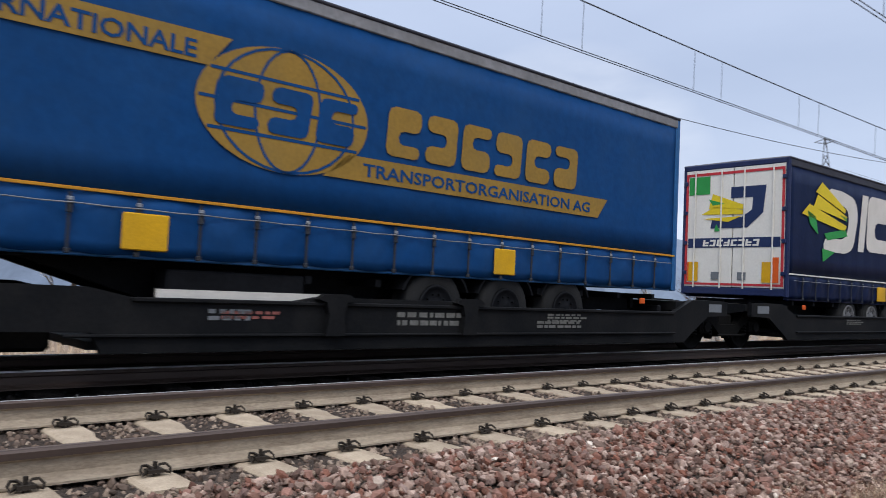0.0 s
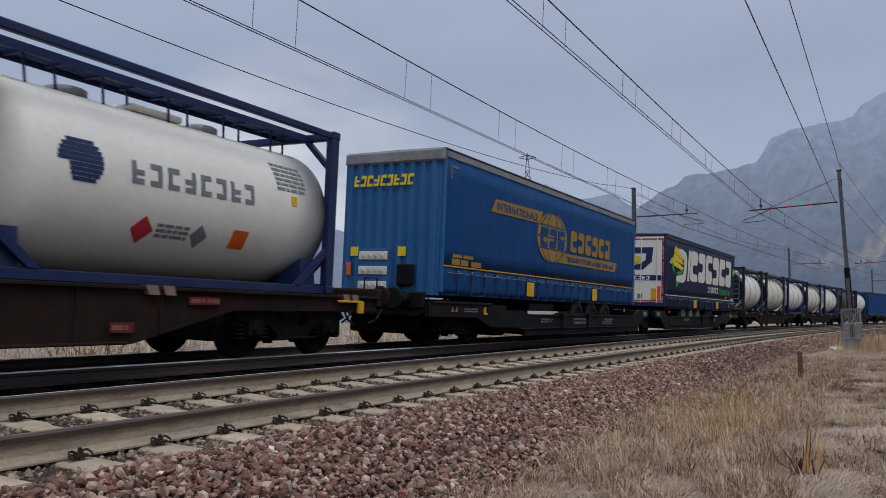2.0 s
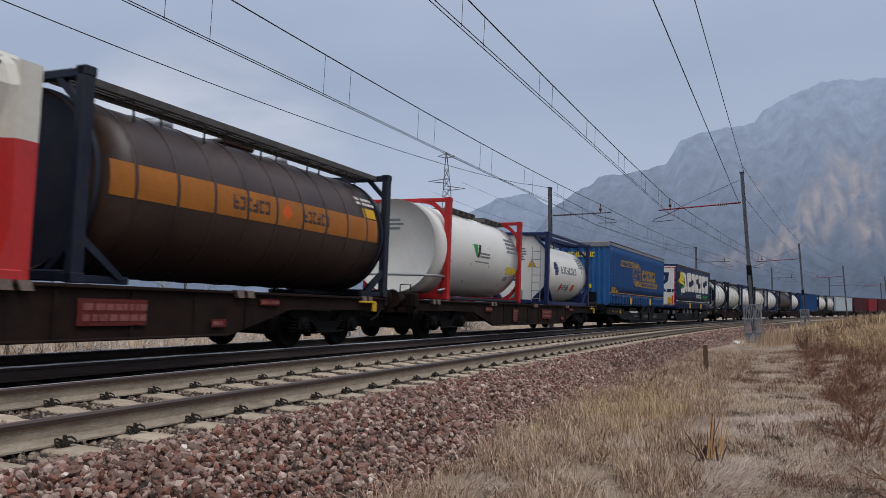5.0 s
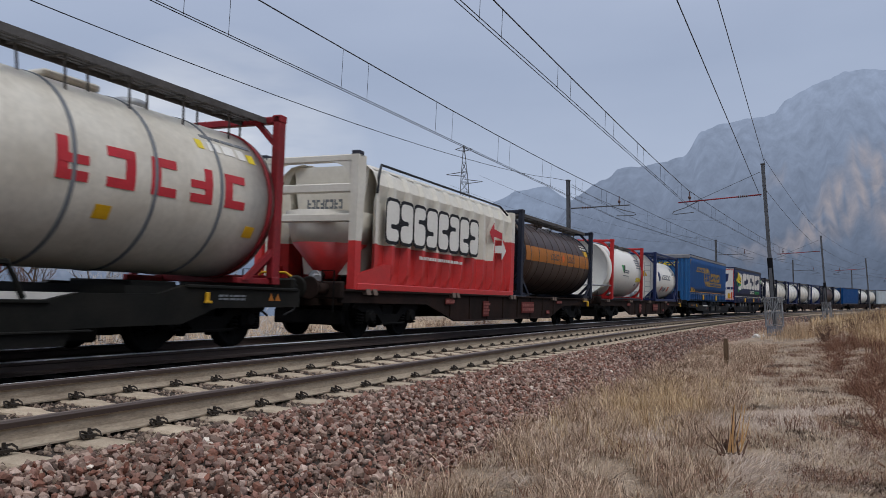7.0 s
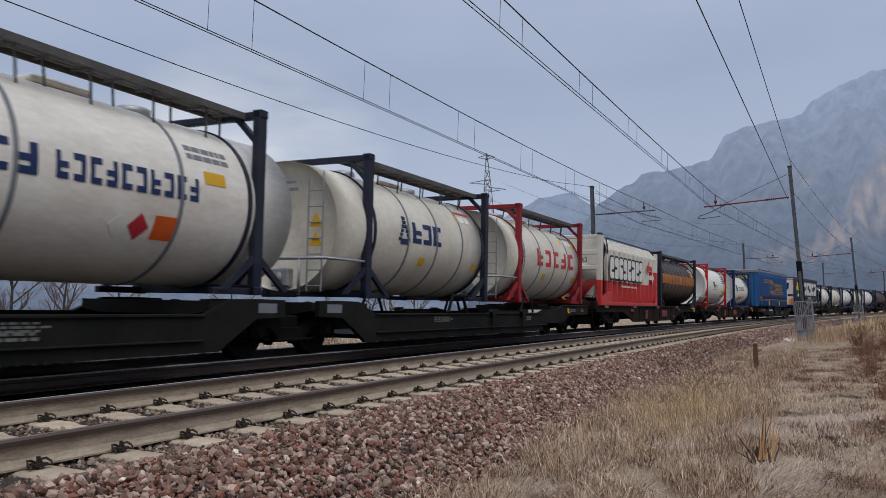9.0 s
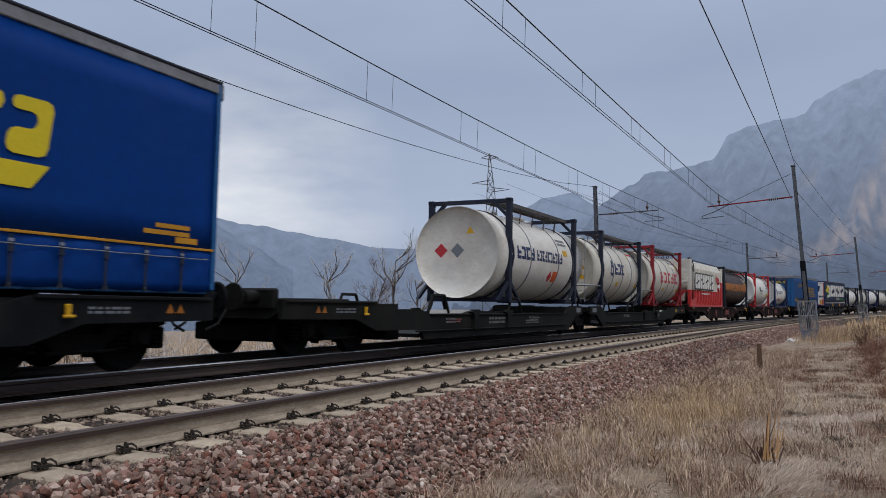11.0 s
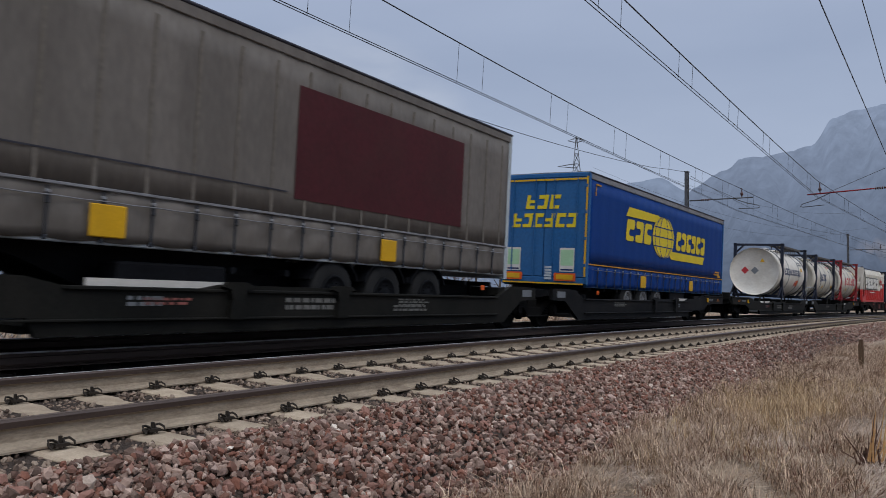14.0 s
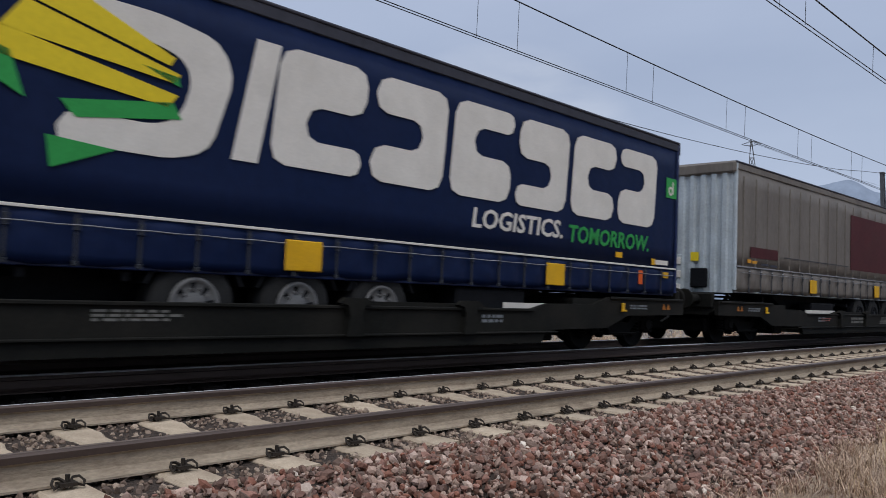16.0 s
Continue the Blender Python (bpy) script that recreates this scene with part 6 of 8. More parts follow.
# navy trailers
def navy_prints(t):
    emb_g = [[(-6.0, 3.05), (-5.6, 2.95), (-5.45, 2.55), (-5.85, 2.75)], [(-5.15, 2.6), (-4.05, 2.78), (-3.95, 2.62), (-5.0, 2.45)], [(-5.25, 2.25), (-5.2, 1.95), (-4.6, 2.2)], [(-4.4, 3.1), (-3.98, 2.95), (-4.0, 3.05)]]
    emb_y = [[(-6.25, 2.95), (-4.1, 2.72), (-4.0, 2.86), (-5.9, 3.2)], [(-5.7, 3.15), (-4.05, 2.98), (-3.98, 3.08), (-5.5, 3.45)], [(-5.6, 3.5), (-4.1, 3.15), (-4.05, 3.24), (-5.3, 3.75)]]
    bm = B()
    prism(bm, eased([(-5.2, 2.2), (-4.0, 2.2), (-3.6, 2.35), (-3.35, 3.2), (-3.55, 3.55), (-4.2, 3.66), (-4.95, 3.66), (-5.0, 3.36), (-4.3, 3.36), (-3.95, 3.25), (-3.85, 3.05), (-3.95, 2.66), (-4.2, 2.52), (-5.12, 2.52)], 0.16), SIDE, SIDE - 0.004)
    part("emblem", bm, M["offwhite"], t)
    for name, rows, mt in (("emblem_green", emb_g, M["green"]), ("emblem_yellow", emb_y, M["yellow"])):
        for o in rows:
            bm = B()
            prism(bm, o, SIDE - 0.006, SIDE - 0.010)
            part(name, bm, mt, t)
    bm = B()
    slanted(bm, -3.35, -3.02, 2.30, 3.70, SIDE, 0.18)
    part("letter_block", bm, M["offwhite"], t)
    word(t, M["offwhite"], -2.95, 5.92, 2.33, 3.72, SIDE, 6, 0.08, 0.30, 0.10)
    lettering("LOGISTICS.", 0.6, 2.85, 1.90, 2.20, SIDE, M["offwhite"], t, 0.02, 0.15)
    lettering("TOMORROW.", 3.0, 5.68, 1.86, 2.16, SIDE, M["green"], t, 0.02, 0.15)
    bm = B()
    box(bm, 6.54, SIDE, 3.19, 0.42, 0.005, 0.40)
    sq = part("green_square", bm, M["green"], t)
    bm = B()
    band(bm, 6.50, 3.13, 0.07, 0.07, SIDE - 0.004, 0.04, 0.004)
    box(bm, 6.59, SIDE - 0.006, 3.20, 0.04, 0.004, 0.24)
    part("square_mark", bm, M["offwhite"], sq)
    for row in ((4.6, 1.74, 0.22, 0.10), (5.85, 1.68, 0.14, 0.12), (6.35, 1.44, 0.2, 0.12)):
        bars(t, [row], SIDE - 0.018, M["amber"], "amber_label")
    bars(t, [(5.35, 1.36, 0.14, 0.26)], SIDE - 0.036, M["hazard"], "hazard_label")
    bars(t, [(6.2, 1.68, 0.5, 0.09)], SIDE, M["offwhite"])


t2, h2 = trailer(29.5, 15.85, -1, M["navy"], M["navy_frame"], M["rail_dark"], "navy curtain-sided semi-trailer with white rear doors", M["offwhite"], [(-2.0, 0.5), (2.5, 0.45)], z_top=4.12, seed=2, z_line=1.6, z_low=1.08)
navy_prints(t2)
xd = -h2 - 0.025
end_print([rect(1.2, -1.2, 1.32, 1.37), rect(1.2, -1.2, 3.86, 3.92), rect(1.2, 1.14, 1.37, 3.86), rect(-1.14, -1.2, 1.37, 3.86)], xd, M["red_print"], t2, "red_border")
end_print([rect(1.12, -1.12, 2.18, 2.40)], xd, M["navy_print"], t2, "navy_band")
end_word(0.75, -0.65, 2.21, 2.36, 8, xd - 0.006, M["white"], t2)
end_print([rect(1.12, 0.58, 3.42, 3.84)], xd, M["green"], t2, "green_square")
end_print([[(0.55, 2.62), (-0.35, 2.62), (-0.72, 2.95), (-0.78, 3.55), (0.05, 3.55), (0.05, 3.30), (-0.48, 3.30), (-0.46, 3.02), (-0.22, 2.86), (0.5, 2.86)]], xd, M["navy_print"], t2, "emblem")
end_print([[(0.78, 2.95), (-0.25, 2.92), (-0.25, 3.02), (0.45, 3.12)], [(0.6, 3.08), (-0.25, 3.04), (-0.25, 3.14), (0.5, 3.42)], [(0.75, 2.85), (0.1, 2.76), (-0.2, 2.88)]], xd - 0.006, M["yellow"], t2, "emblem_yellow")
end_print([[(0.45, 2.55), (0.3, 2.55), (0.4, 2.72)], [(0.5, 3.15), (0.6, 3.3), (0.2, 3.18)]], xd - 0.008, M["green"], t2, "emblem_green")
end_print([rect(1.08, 0.84, 1.40, 1.85), rect(-0.72, -0.96, 1.40, 1.85)], xd - 0.012, M["amber"], t2, "amber_reflector")
end_print([rect(-0.96, -1.1, 1.40, 1.95), rect(1.12, 1.08, 1.4, 1.85)], xd - 0.012, M["hazard"], t2, "red_reflector")
end_print([rect(0.5, 0.3, 1.45, 1.62), rect(-0.15, -0.35, 1.45, 1.62)], xd - 0.012, M["grey_print"], t2, "round_sticker")

t5, h5 = trailer(-112.12, -125.77, -1, M["navy"], M["navy_frame"], M["rail_dark"], "navy curtain-sided semi-trailer with large off-white wordmark", M["offwhite"], [(-2.35, 0.52), (2.64, 0.50)], z_top=4.15, seed=5, z_line=1.57, z_low=1.08)
navy_prints(t5)

# bright blue trailer with doors trailing
t3, h3 = trailer(-77.75, -91.4, -1, M["blue2"], M["blue_steel"], M["rail_grey"], "bright blue curtain-sided semi-trailer with yellow globe print", M["orange"], [(-2.63, 0.46), (2.38, 0.42)], z_top=4.06, rimmed=True, seed=3, z_line=1.63, z_low=1.06)
bm = B()
prism(bm, [(-4.17, 3.17), (-3.91, 3.45), (-1.3, 3.45), (-1.0, 3.36), (-1.35, 3.21)], SIDE, SIDE - 0.004)
prism(bm, [(-0.2, 2.38), (4.12, 2.38), (3.9, 2.11), (0.1, 2.11)], SIDE, SIDE - 0.004)
part("yellow_band", bm, M["yellow"], t3)
globe(t3, -0.72, 2.78, 1.08, 0.68, SIDE, M["yellow"], M["blue2"])
word(t3, M["yellow"], -4.2, -1.90, 2.46, 3.10, SIDE, 3, 0.15, 0.30)
word(t3, M["yellow"], 0.55, 4.12, 2.46, 3.10, SIDE, 6, 0.12, 0.30)
bars(t3, [(6.0, 1.90, 0.6, 0.06), (5.9, 1.81, 0.8, 0.06), (6.25, 1.73, 0.4, 0.08)], SIDE, M["orange"])
bm = B()
box(bm, -6.25, SIDE, 3.78, 0.34, 0.004, 0.045)
box(bm, -6.42, SIDE, 3.63, 0.045, 0.004, 0.3)
part("corner_mark", bm, M["orange"], t3)
xd = -h3 - 0.03
end_word(0.62, -0.45, 3.10, 3.48, 3, xd, M["yellow"], t3)
end_word(1.02, -0.95, 2.60, 2.98, 6, xd, M["yellow"], t3)
for y in (1.10, -0.50):
    end_print([rect(y, y - 0.42, 1.42, 2.05)], xd, M["offwhite"], t3, "sticker")
    end_print([rect(y - 0.03, y - 0.39, 1.58, 2.0)], xd - 0.006, M["pale_green"], t3, "sticker_print")
    end_print([rect(y - 0.03, y - 0.39, 1.45, 1.49)], xd - 0.006, M["navy_print"], t3, "sticker_line")
end_print([rect(1.15, 0.60, 1.17, 1.38), rect(-0.36, -0.98, 1.17, 1.38)], xd - 0.03, M["hazard"], t3, "reflector")
end_print([rect(1.08, 0.67, 1.21, 1.34), rect(-0.43, -0.91, 1.21, 1.34)], xd - 0.036, M["amber"], t3, "reflector_field")
end_print([rect(1.25, 1.2, 1.3, 3.95), rect(-1.2, -1.25, 1.3, 3.95), rect(1.2, -1.2, 3.86, 3.91), rect(1.2, -1.2, 1.08, 1.12)], xd - 0.022, M["amber"], t3, "contour_tape")
end_print([rect(-0.08, -0.28, 1.20 + 0.075 * k, 1.255 + 0.075 * k) for k in range(5)], xd - 0.03, M["pale_steel"], t3, "plate_bar")

# grey trailer, front wall trailing
t4, h4 = trailer(-95.58, -109.65, 1, M["grey_tarp"], M["pale_steel"], M["grey_tarp"], "dirty grey curtain-sided semi-trailer with maroon panels, riding backwards", M["rail_grey"], [(-2.48, 0.45), (2.71, 0.42)], z_top=4.19, rimmed=False, seed=4, z_line=1.78, z_low=1.22)
bm = B()
box(bm, 2.75, SIDE, 2.85, 4.62, 0.005, 1.62)
part("maroon_panel", bm, M["maroon"], t4)
bm = B()
box(bm, -5.48, SIDE, 2.15, 1.55, 0.005, 0.25)
part("maroon_panel", bm, M["maroon"], t4)
bars(t4, [(-6.3, 1.93, 0.2, 0.08), (-6.02, 1.92, 0.26, 0.07)], SIDE, M["orange"])
bars(t4, [(-5.45, 1.88, 0.4, 0.06), (-4.95, 1.87, 0.42, 0.06)], SIDE, M["rail_dark"])
bars(t4, [(-2.0, 2.12, 4.6, 0.02)], SIDE, M["rail_dark"], "seam")
for k in range(21):
    bm = B()
    box(bm, -h4 + 0.4 + (2 * h4 - 0.8) * k / 20, SIDE + 0.004, 2.85, 0.05, 0.006, 2.1)
    part("weathered_band", bm, M["tarp_seam"], t4)
end_print([rect(1.0, 0.8, 1.75, 1.92)], -h4 - 0.16, M["yellow"], t4, "marker_sticker")

# -- tanks
les, D = tank(-5.5, -11.55, M["white"], M["navy_frame"], "white tank container in a navy box frame", "box", r=1.13, bands=0)
bm = B()
for i in range(9):
    z = 2.16 + 0.055 * i
    w = 0.30 * math.sqrt(max(0.02, 1 - ((z + 0.02 - 2.39) / 0.29) ** 2))
    on_vessel(bm, -1.70 - (w if i > 3 else w * 0.5), -1.70 + w, z, z + 0.046, D[2], D[3], n=1)
part("round_emblem", bm, M["navy_print"], les)
vessel_word(-1.05, 1.2, 2.25, 2.53, 8, D, M["grey_print"], les, gap=0.35)
diamond(-0.70, 1.71, 0.17, D, M["red_print"], les)
diamond(0.24, 1.71, 0.15, D, M["grey_print"], les)
vessel_patch([(0.85, 1.15, 1.60, 1.86)], D, M["hazard"], les, "hazard_plate", "orange hazard plate")
vessel_lines(-0.48, 0.05, 1.62, 1.82, 3, D, M["grey_print"], les, 3)
vessel_lines(1.7, 2.4, 2.55, 3.0, 6, D, M["grey_print"], les, 4)
vessel_patch([(2.0, 2.12, 2.35, 2.5)], D, M["amber"], les)
xh = D[0] + 0.02


def end_block(parent, rows, material, x, name="marking"):
    return end_print([rect(y0, y1, z0, z1) for y0, y1, z0, z1 in rows], x, material, parent, name, 0.006)


bm = B()                                # flat octagon cover on the trailing head
prism(bm, [(0.62, 3.55), (-0.62, 3.55), (-1.08, 3.0), (-1.08, 1.75), (-0.5, 1.12), (0.5, 1.12), (1.08, 1.75), (1.08, 3.0)], D[0] + 0.10, D[0] - 0.02, "x")
part("end_cover", bm, M["white"], les)
xe = D[0] - 0.02
end_block(les, [(0.35, -0.25, 3.05, 3.10), (0.35, -0.3, 2.95, 3.0), (0.3, -0.3, 2.85, 2.9), (0.3, -0.2, 2.75, 2.8), (0.3, -0.25, 2.65, 2.7), (0.35, -0.1, 2.5, 2.54)], M["grey_print"], xe)
end_block(les, [(0.65, 0.4, 2.35, 2.5), (0.75, 0.65, 2.85, 3.0)], M["navy_print"], xe)
end_print([[(-0.35, 2.38), (-0.72, 2.38), (-0.53, 2.72)]], xe, M["amber"], les, "warning_triangle")
end_print([[(0.72, 1.75), (0.52, 1.95), (0.72, 2.15), (0.92, 1.95)]], xe, M["red_print"], les, "placard")
end_block(les, [(0.45, 0.0, 1.98, 2.06), (0.45, -0.05, 1.86, 1.94)], M["navy_print"], xe)
end_print([rect(1.06, 0.80, 1.55, 2.45)], xe - 0.02, M["galv"], les, "document_box", 0.06)

redt, D = tank(-14.6, -20.65, M["white"], M["red"], "large white tank container with bright red arched end frames", "arch", over=(-0.22, 0.75), r=1.21, bands=0, ladder=False, walkway=False)
vessel_patch([(x - 0.012, x + 0.012, 1.25, 2.62) for x in (-2.62, -1.23, 0.18, 1.66)], D, M["grey_print"], redt, "cladding_seam")
for x0, x1 in ((-1.55, 0.15), (1.0, 2.6)):
    bm = B()
    for k in range(6):
        box(bm, (x0 + x1) / 2, -0.62 + 0.12 * k, 3.61, x1 - x0, 0.07, 0.03, 0.006)
    for k in range(5):
        box(bm, x0 + (x1 - x0) * k / 4, -0.32, 3.55, 0.05, 0.72, 0.12)
    part("grating_platform", bm, M["grate"], redt, "dark grey grating platform")
bm = B()
for i in range(8):
    k = i / 7
    on_vessel(bm, -0.94 - 0.20 * k * (1.5 - 0.6 * k), -0.86 + 0.012 * i, 2.30 + 0.042 * i, 2.30 + 0.042 * (i + 1), D[2], D[3], n=1)
part("green_emblem", bm, M["green"], redt)
bm = B()
for i in range(8):
    on_vessel(bm, -0.86 + 0.024 * i, -0.70 + 0.024 * i, 2.27 + 0.047 * i, 2.27 + 0.047 * (i + 1), D[2], D[3], n=1)
part("black_emblem", bm, M["black"], redt)
vessel_lines(-0.62, 0.16, 2.26, 2.44, 2, D, M["grey_print"], redt, 5)
vessel_lines(-0.95, 0.12, 2.12, 2.18, 1, D, M["grey_print"], redt, 6)
vessel_lines(1.75, 2.65, 2.55, 3.05, 4, D, M["grey_print"], redt, 7)
vessel_patch([(1.75, 2.05, 1.92, 2.14), (2.15, 2.42, 1.92, 2.14), (2.5, 2.68, 1.94, 2.10)], D, M["yellow"], redt, "yellow_labels")
vessel_lines(1.75, 2.1, 1.70, 1.84, 2, D, M["grey_print"], redt, 8)
bm = B()
tube(bm, [(-3.62, 1.15, 1.62), (-3.72, 1.1, 1.62), (-3.85, 0.4, 1.62), (-3.85, -0.9, 1.62), (-3.7, -1.16, 1.62), (-3.0, -1.16, 1.62)], 0.03, 8)
tube(bm, [(-3.0, -1.16, 1.62), (-3.0, -1.16, 1.30), (-3.4, -1.16, 1.25)], 0.03, 8)
part("guard_rail", bm, M["galv"], redt)
end_block(redt, [(0.3, -0.2, 3.0, 3.06), (0.35, -0.3, 2.9, 2.95), (0.2, -0.2, 2.78, 2.84)], M["grey_print"], D[0] - 0.004)

brn, D = tank(-23.85, -32.2, M["brown"], M["black_frame"], "dark brown tank container with an orange stripe", "beam", r=1.22, bands=9, stripe=M["brown_stripe"], ladder=False)
vessel_word(-1.2, -0.2, 2.30, 2.52, 6, D, M["brown"], brn)
vessel_word(0.8, 1.7, 2.30, 2.52, 6, D, M["brown"], brn)
diamond(0.3, 2.41, 0.16, D, M["hazard"], brn)
vessel_patch([(3.15, 3.65, 2.66, 2.86)], D, M["amber"], brn)
vessel_lines(3.0, 3.75, 2.9, 3.1, 2, D, M["offwhite"], brn, 9)

hoy, D = tank(-44.2, -50.1, M["grimy"], M["dark_red"], "grimy white tank container with dull red end frames", "beam", over=(0.0, 0.85), r=1.23, bands=4, z_top=3.84)
vessel_word(-1.55, 2.15, 2.15, 2.66, 5, D, M["red_print"], hoy, gap=0.38)
vessel_patch([(-0.75, -0.5, 1.75, 1.92), (2.15, 2.38, 1.75, 1.92)], D, M["amber"], hoy, "amber_label")
vessel_patch([(1.35, 1.62, 2.98, 3.12), (1.68, 1.95, 2.98, 3.12), (2.02, 2.2, 2.96, 3.12)], D, M["white"], hoy, "paper_label")
vessel_patch([(2.26, 2.42, 2.94, 3.08), (1.1, 1.24, 2.98, 3.12)], D, M["yellow"], hoy, "amber_label")
vessel_lines(1.3, 2.5, 3.16, 3.24, 1, D, M["grey_print"], hoy, 10)
vtg, D = tank(-52.2, -58.0, M["grimy"], M["black_frame"], "grimy white tank container with blue-black end frames", "beam", over=(0.0, 1.0), r=1.22, bands=4, z_top=3.80)


def star(x, z, k, D, parent):
    bm = B()
    for i in range(6):
        f = i / 5
        on_vessel(bm, x - k * (0.15 + 0.75 * (1 - f)) , x - k * (0.15 + 0.75 * (1 - f)) + k * 0.42, z - k + k * 1.7 * f + k * 0.25, z - k + k * 1.7 * (f + 0.17) + k * 0.25, D[2], D[3], n=1)
        on_vessel(bm, x + k * (0.15 + 0.75 * (1 - f)) - k * 0.42, x + k * (0.15 + 0.75 * (1 - f)), z - k + k * 1.7 * f + k * 0.25, z - k + k * 1.7 * (f + 0.17) + k * 0.25, D[2], D[3], n=1)
    on_vessel(bm, x - k * 0.6, x + k * 0.6, z - k, z - k * 0.55, D[2], D[3], n=1)
    return part("emblem", bm, M["navy_print"], parent)


star(-1.42, 2.42, 0.26, D, vtg)
vessel_word(-1.11, 0.32, 2.22, 2.66, 3, D, M["navy_print"], vtg)
vessel_patch([(-0.62, -0.38, 1.76, 1.93), (2.15, 2.36, 1.78, 1.94)], D, M["amber"], vtg, "amber_label")
vessel_patch([(1.55, 1.8, 2.92, 3.06), (1.86, 2.1, 2.92, 3.06)], D, M["white"], vtg, "paper_label")
vessel_patch([(1.3, 1.44, 2.92, 3.06)], D, M["yellow"], vtg, "amber_label")
vessel_lines(1.5, 2.4, 3.1, 3.2, 1, D, M["red_print"], vtg, 11)
for z in (2.3, 1.95):
    end_print([[(-0.62, z), (-0.9, z), (-0.76, z + 0.26)]], D[0] + 0.02, M["amber"], vtg, "warning_triangle", 0.03)
end_block(vtg, [(0.3, -0.3, 3.12, 3.17), (0.4, -0.35, 2.98, 3.04), (0.2, -0.1, 2.86, 2.91)], M["grey_print"], D[0] - 0.004)
for host, x0 in ((vtg, D[0]), (hoy, -3.8)):
    bm = B()
    tube(bm, [(x0 - 0.12, 1.1, 1.72), (x0 - 0.12, -1.1, 1.72), (-2.9, -1.18, 1.72), (-2.75, -1.18, 1.05)], 0.028, 8)
    tube(bm, [(x0 - 0.12, -0.5, 1.72), (x0 - 0.12, -0.5, 1.05)], 0.028, 8)
    part("guard_rail", bm, M["galv"], host)

vot, D = tank(-60.98, -66.8, M["stained"], M["black_frame"], "white tank container with brown stains and long navy wordmark", "beam", over=(0.75, 0.75), r=1.24, bands=2, ladder=False, z_top=3.88)
star(-2.72, 2.44, 0.24, D, vot)
vessel_word(-2.32, -0.92, 2.26, 2.62, 4, D, M["navy_print"], vot)
vessel_word(-0.76, 1.56, 2.28, 2.60, 10, D, M["navy_print"], vot, gap=0.3)
diamond(0.58, 1.85, 0.17, D, M["red_print"], vot)
diamond(0.26, 1.83, 0.15, D, M["white"], vot)
vessel_patch([(0.82, 1.22, 1.71, 2.02)], D, M["hazard"], vot, "hazard_plate", "orange hazard plate")
vessel_patch([(1.66, 2.08, 2.56, 2.74)], D, M["amber"], vot, "amber_label")
vessel_lines(1.4, 2.3, 2.86, 3.1, 2, D, M["grey_print"], vot, 12)
end_print([[(0.45, 2.2), (0.25, 2.4), (0.45, 2.6), (0.65, 2.4)]], D[0] - 0.006, M["red_print"], vot, "placard")
end_print([[(-0.05, 2.2), (-0.25, 2.4), (-0.05, 2.6), (0.15, 2.4)]], D[0] - 0.006, M["grey_print"], vot, "placard")
end_print([[(-0.3, 2.85), (-0.55, 2.85), (-0.42, 3.05)]], D[0] - 0.006, M["amber"], vot, "warning_triangle")


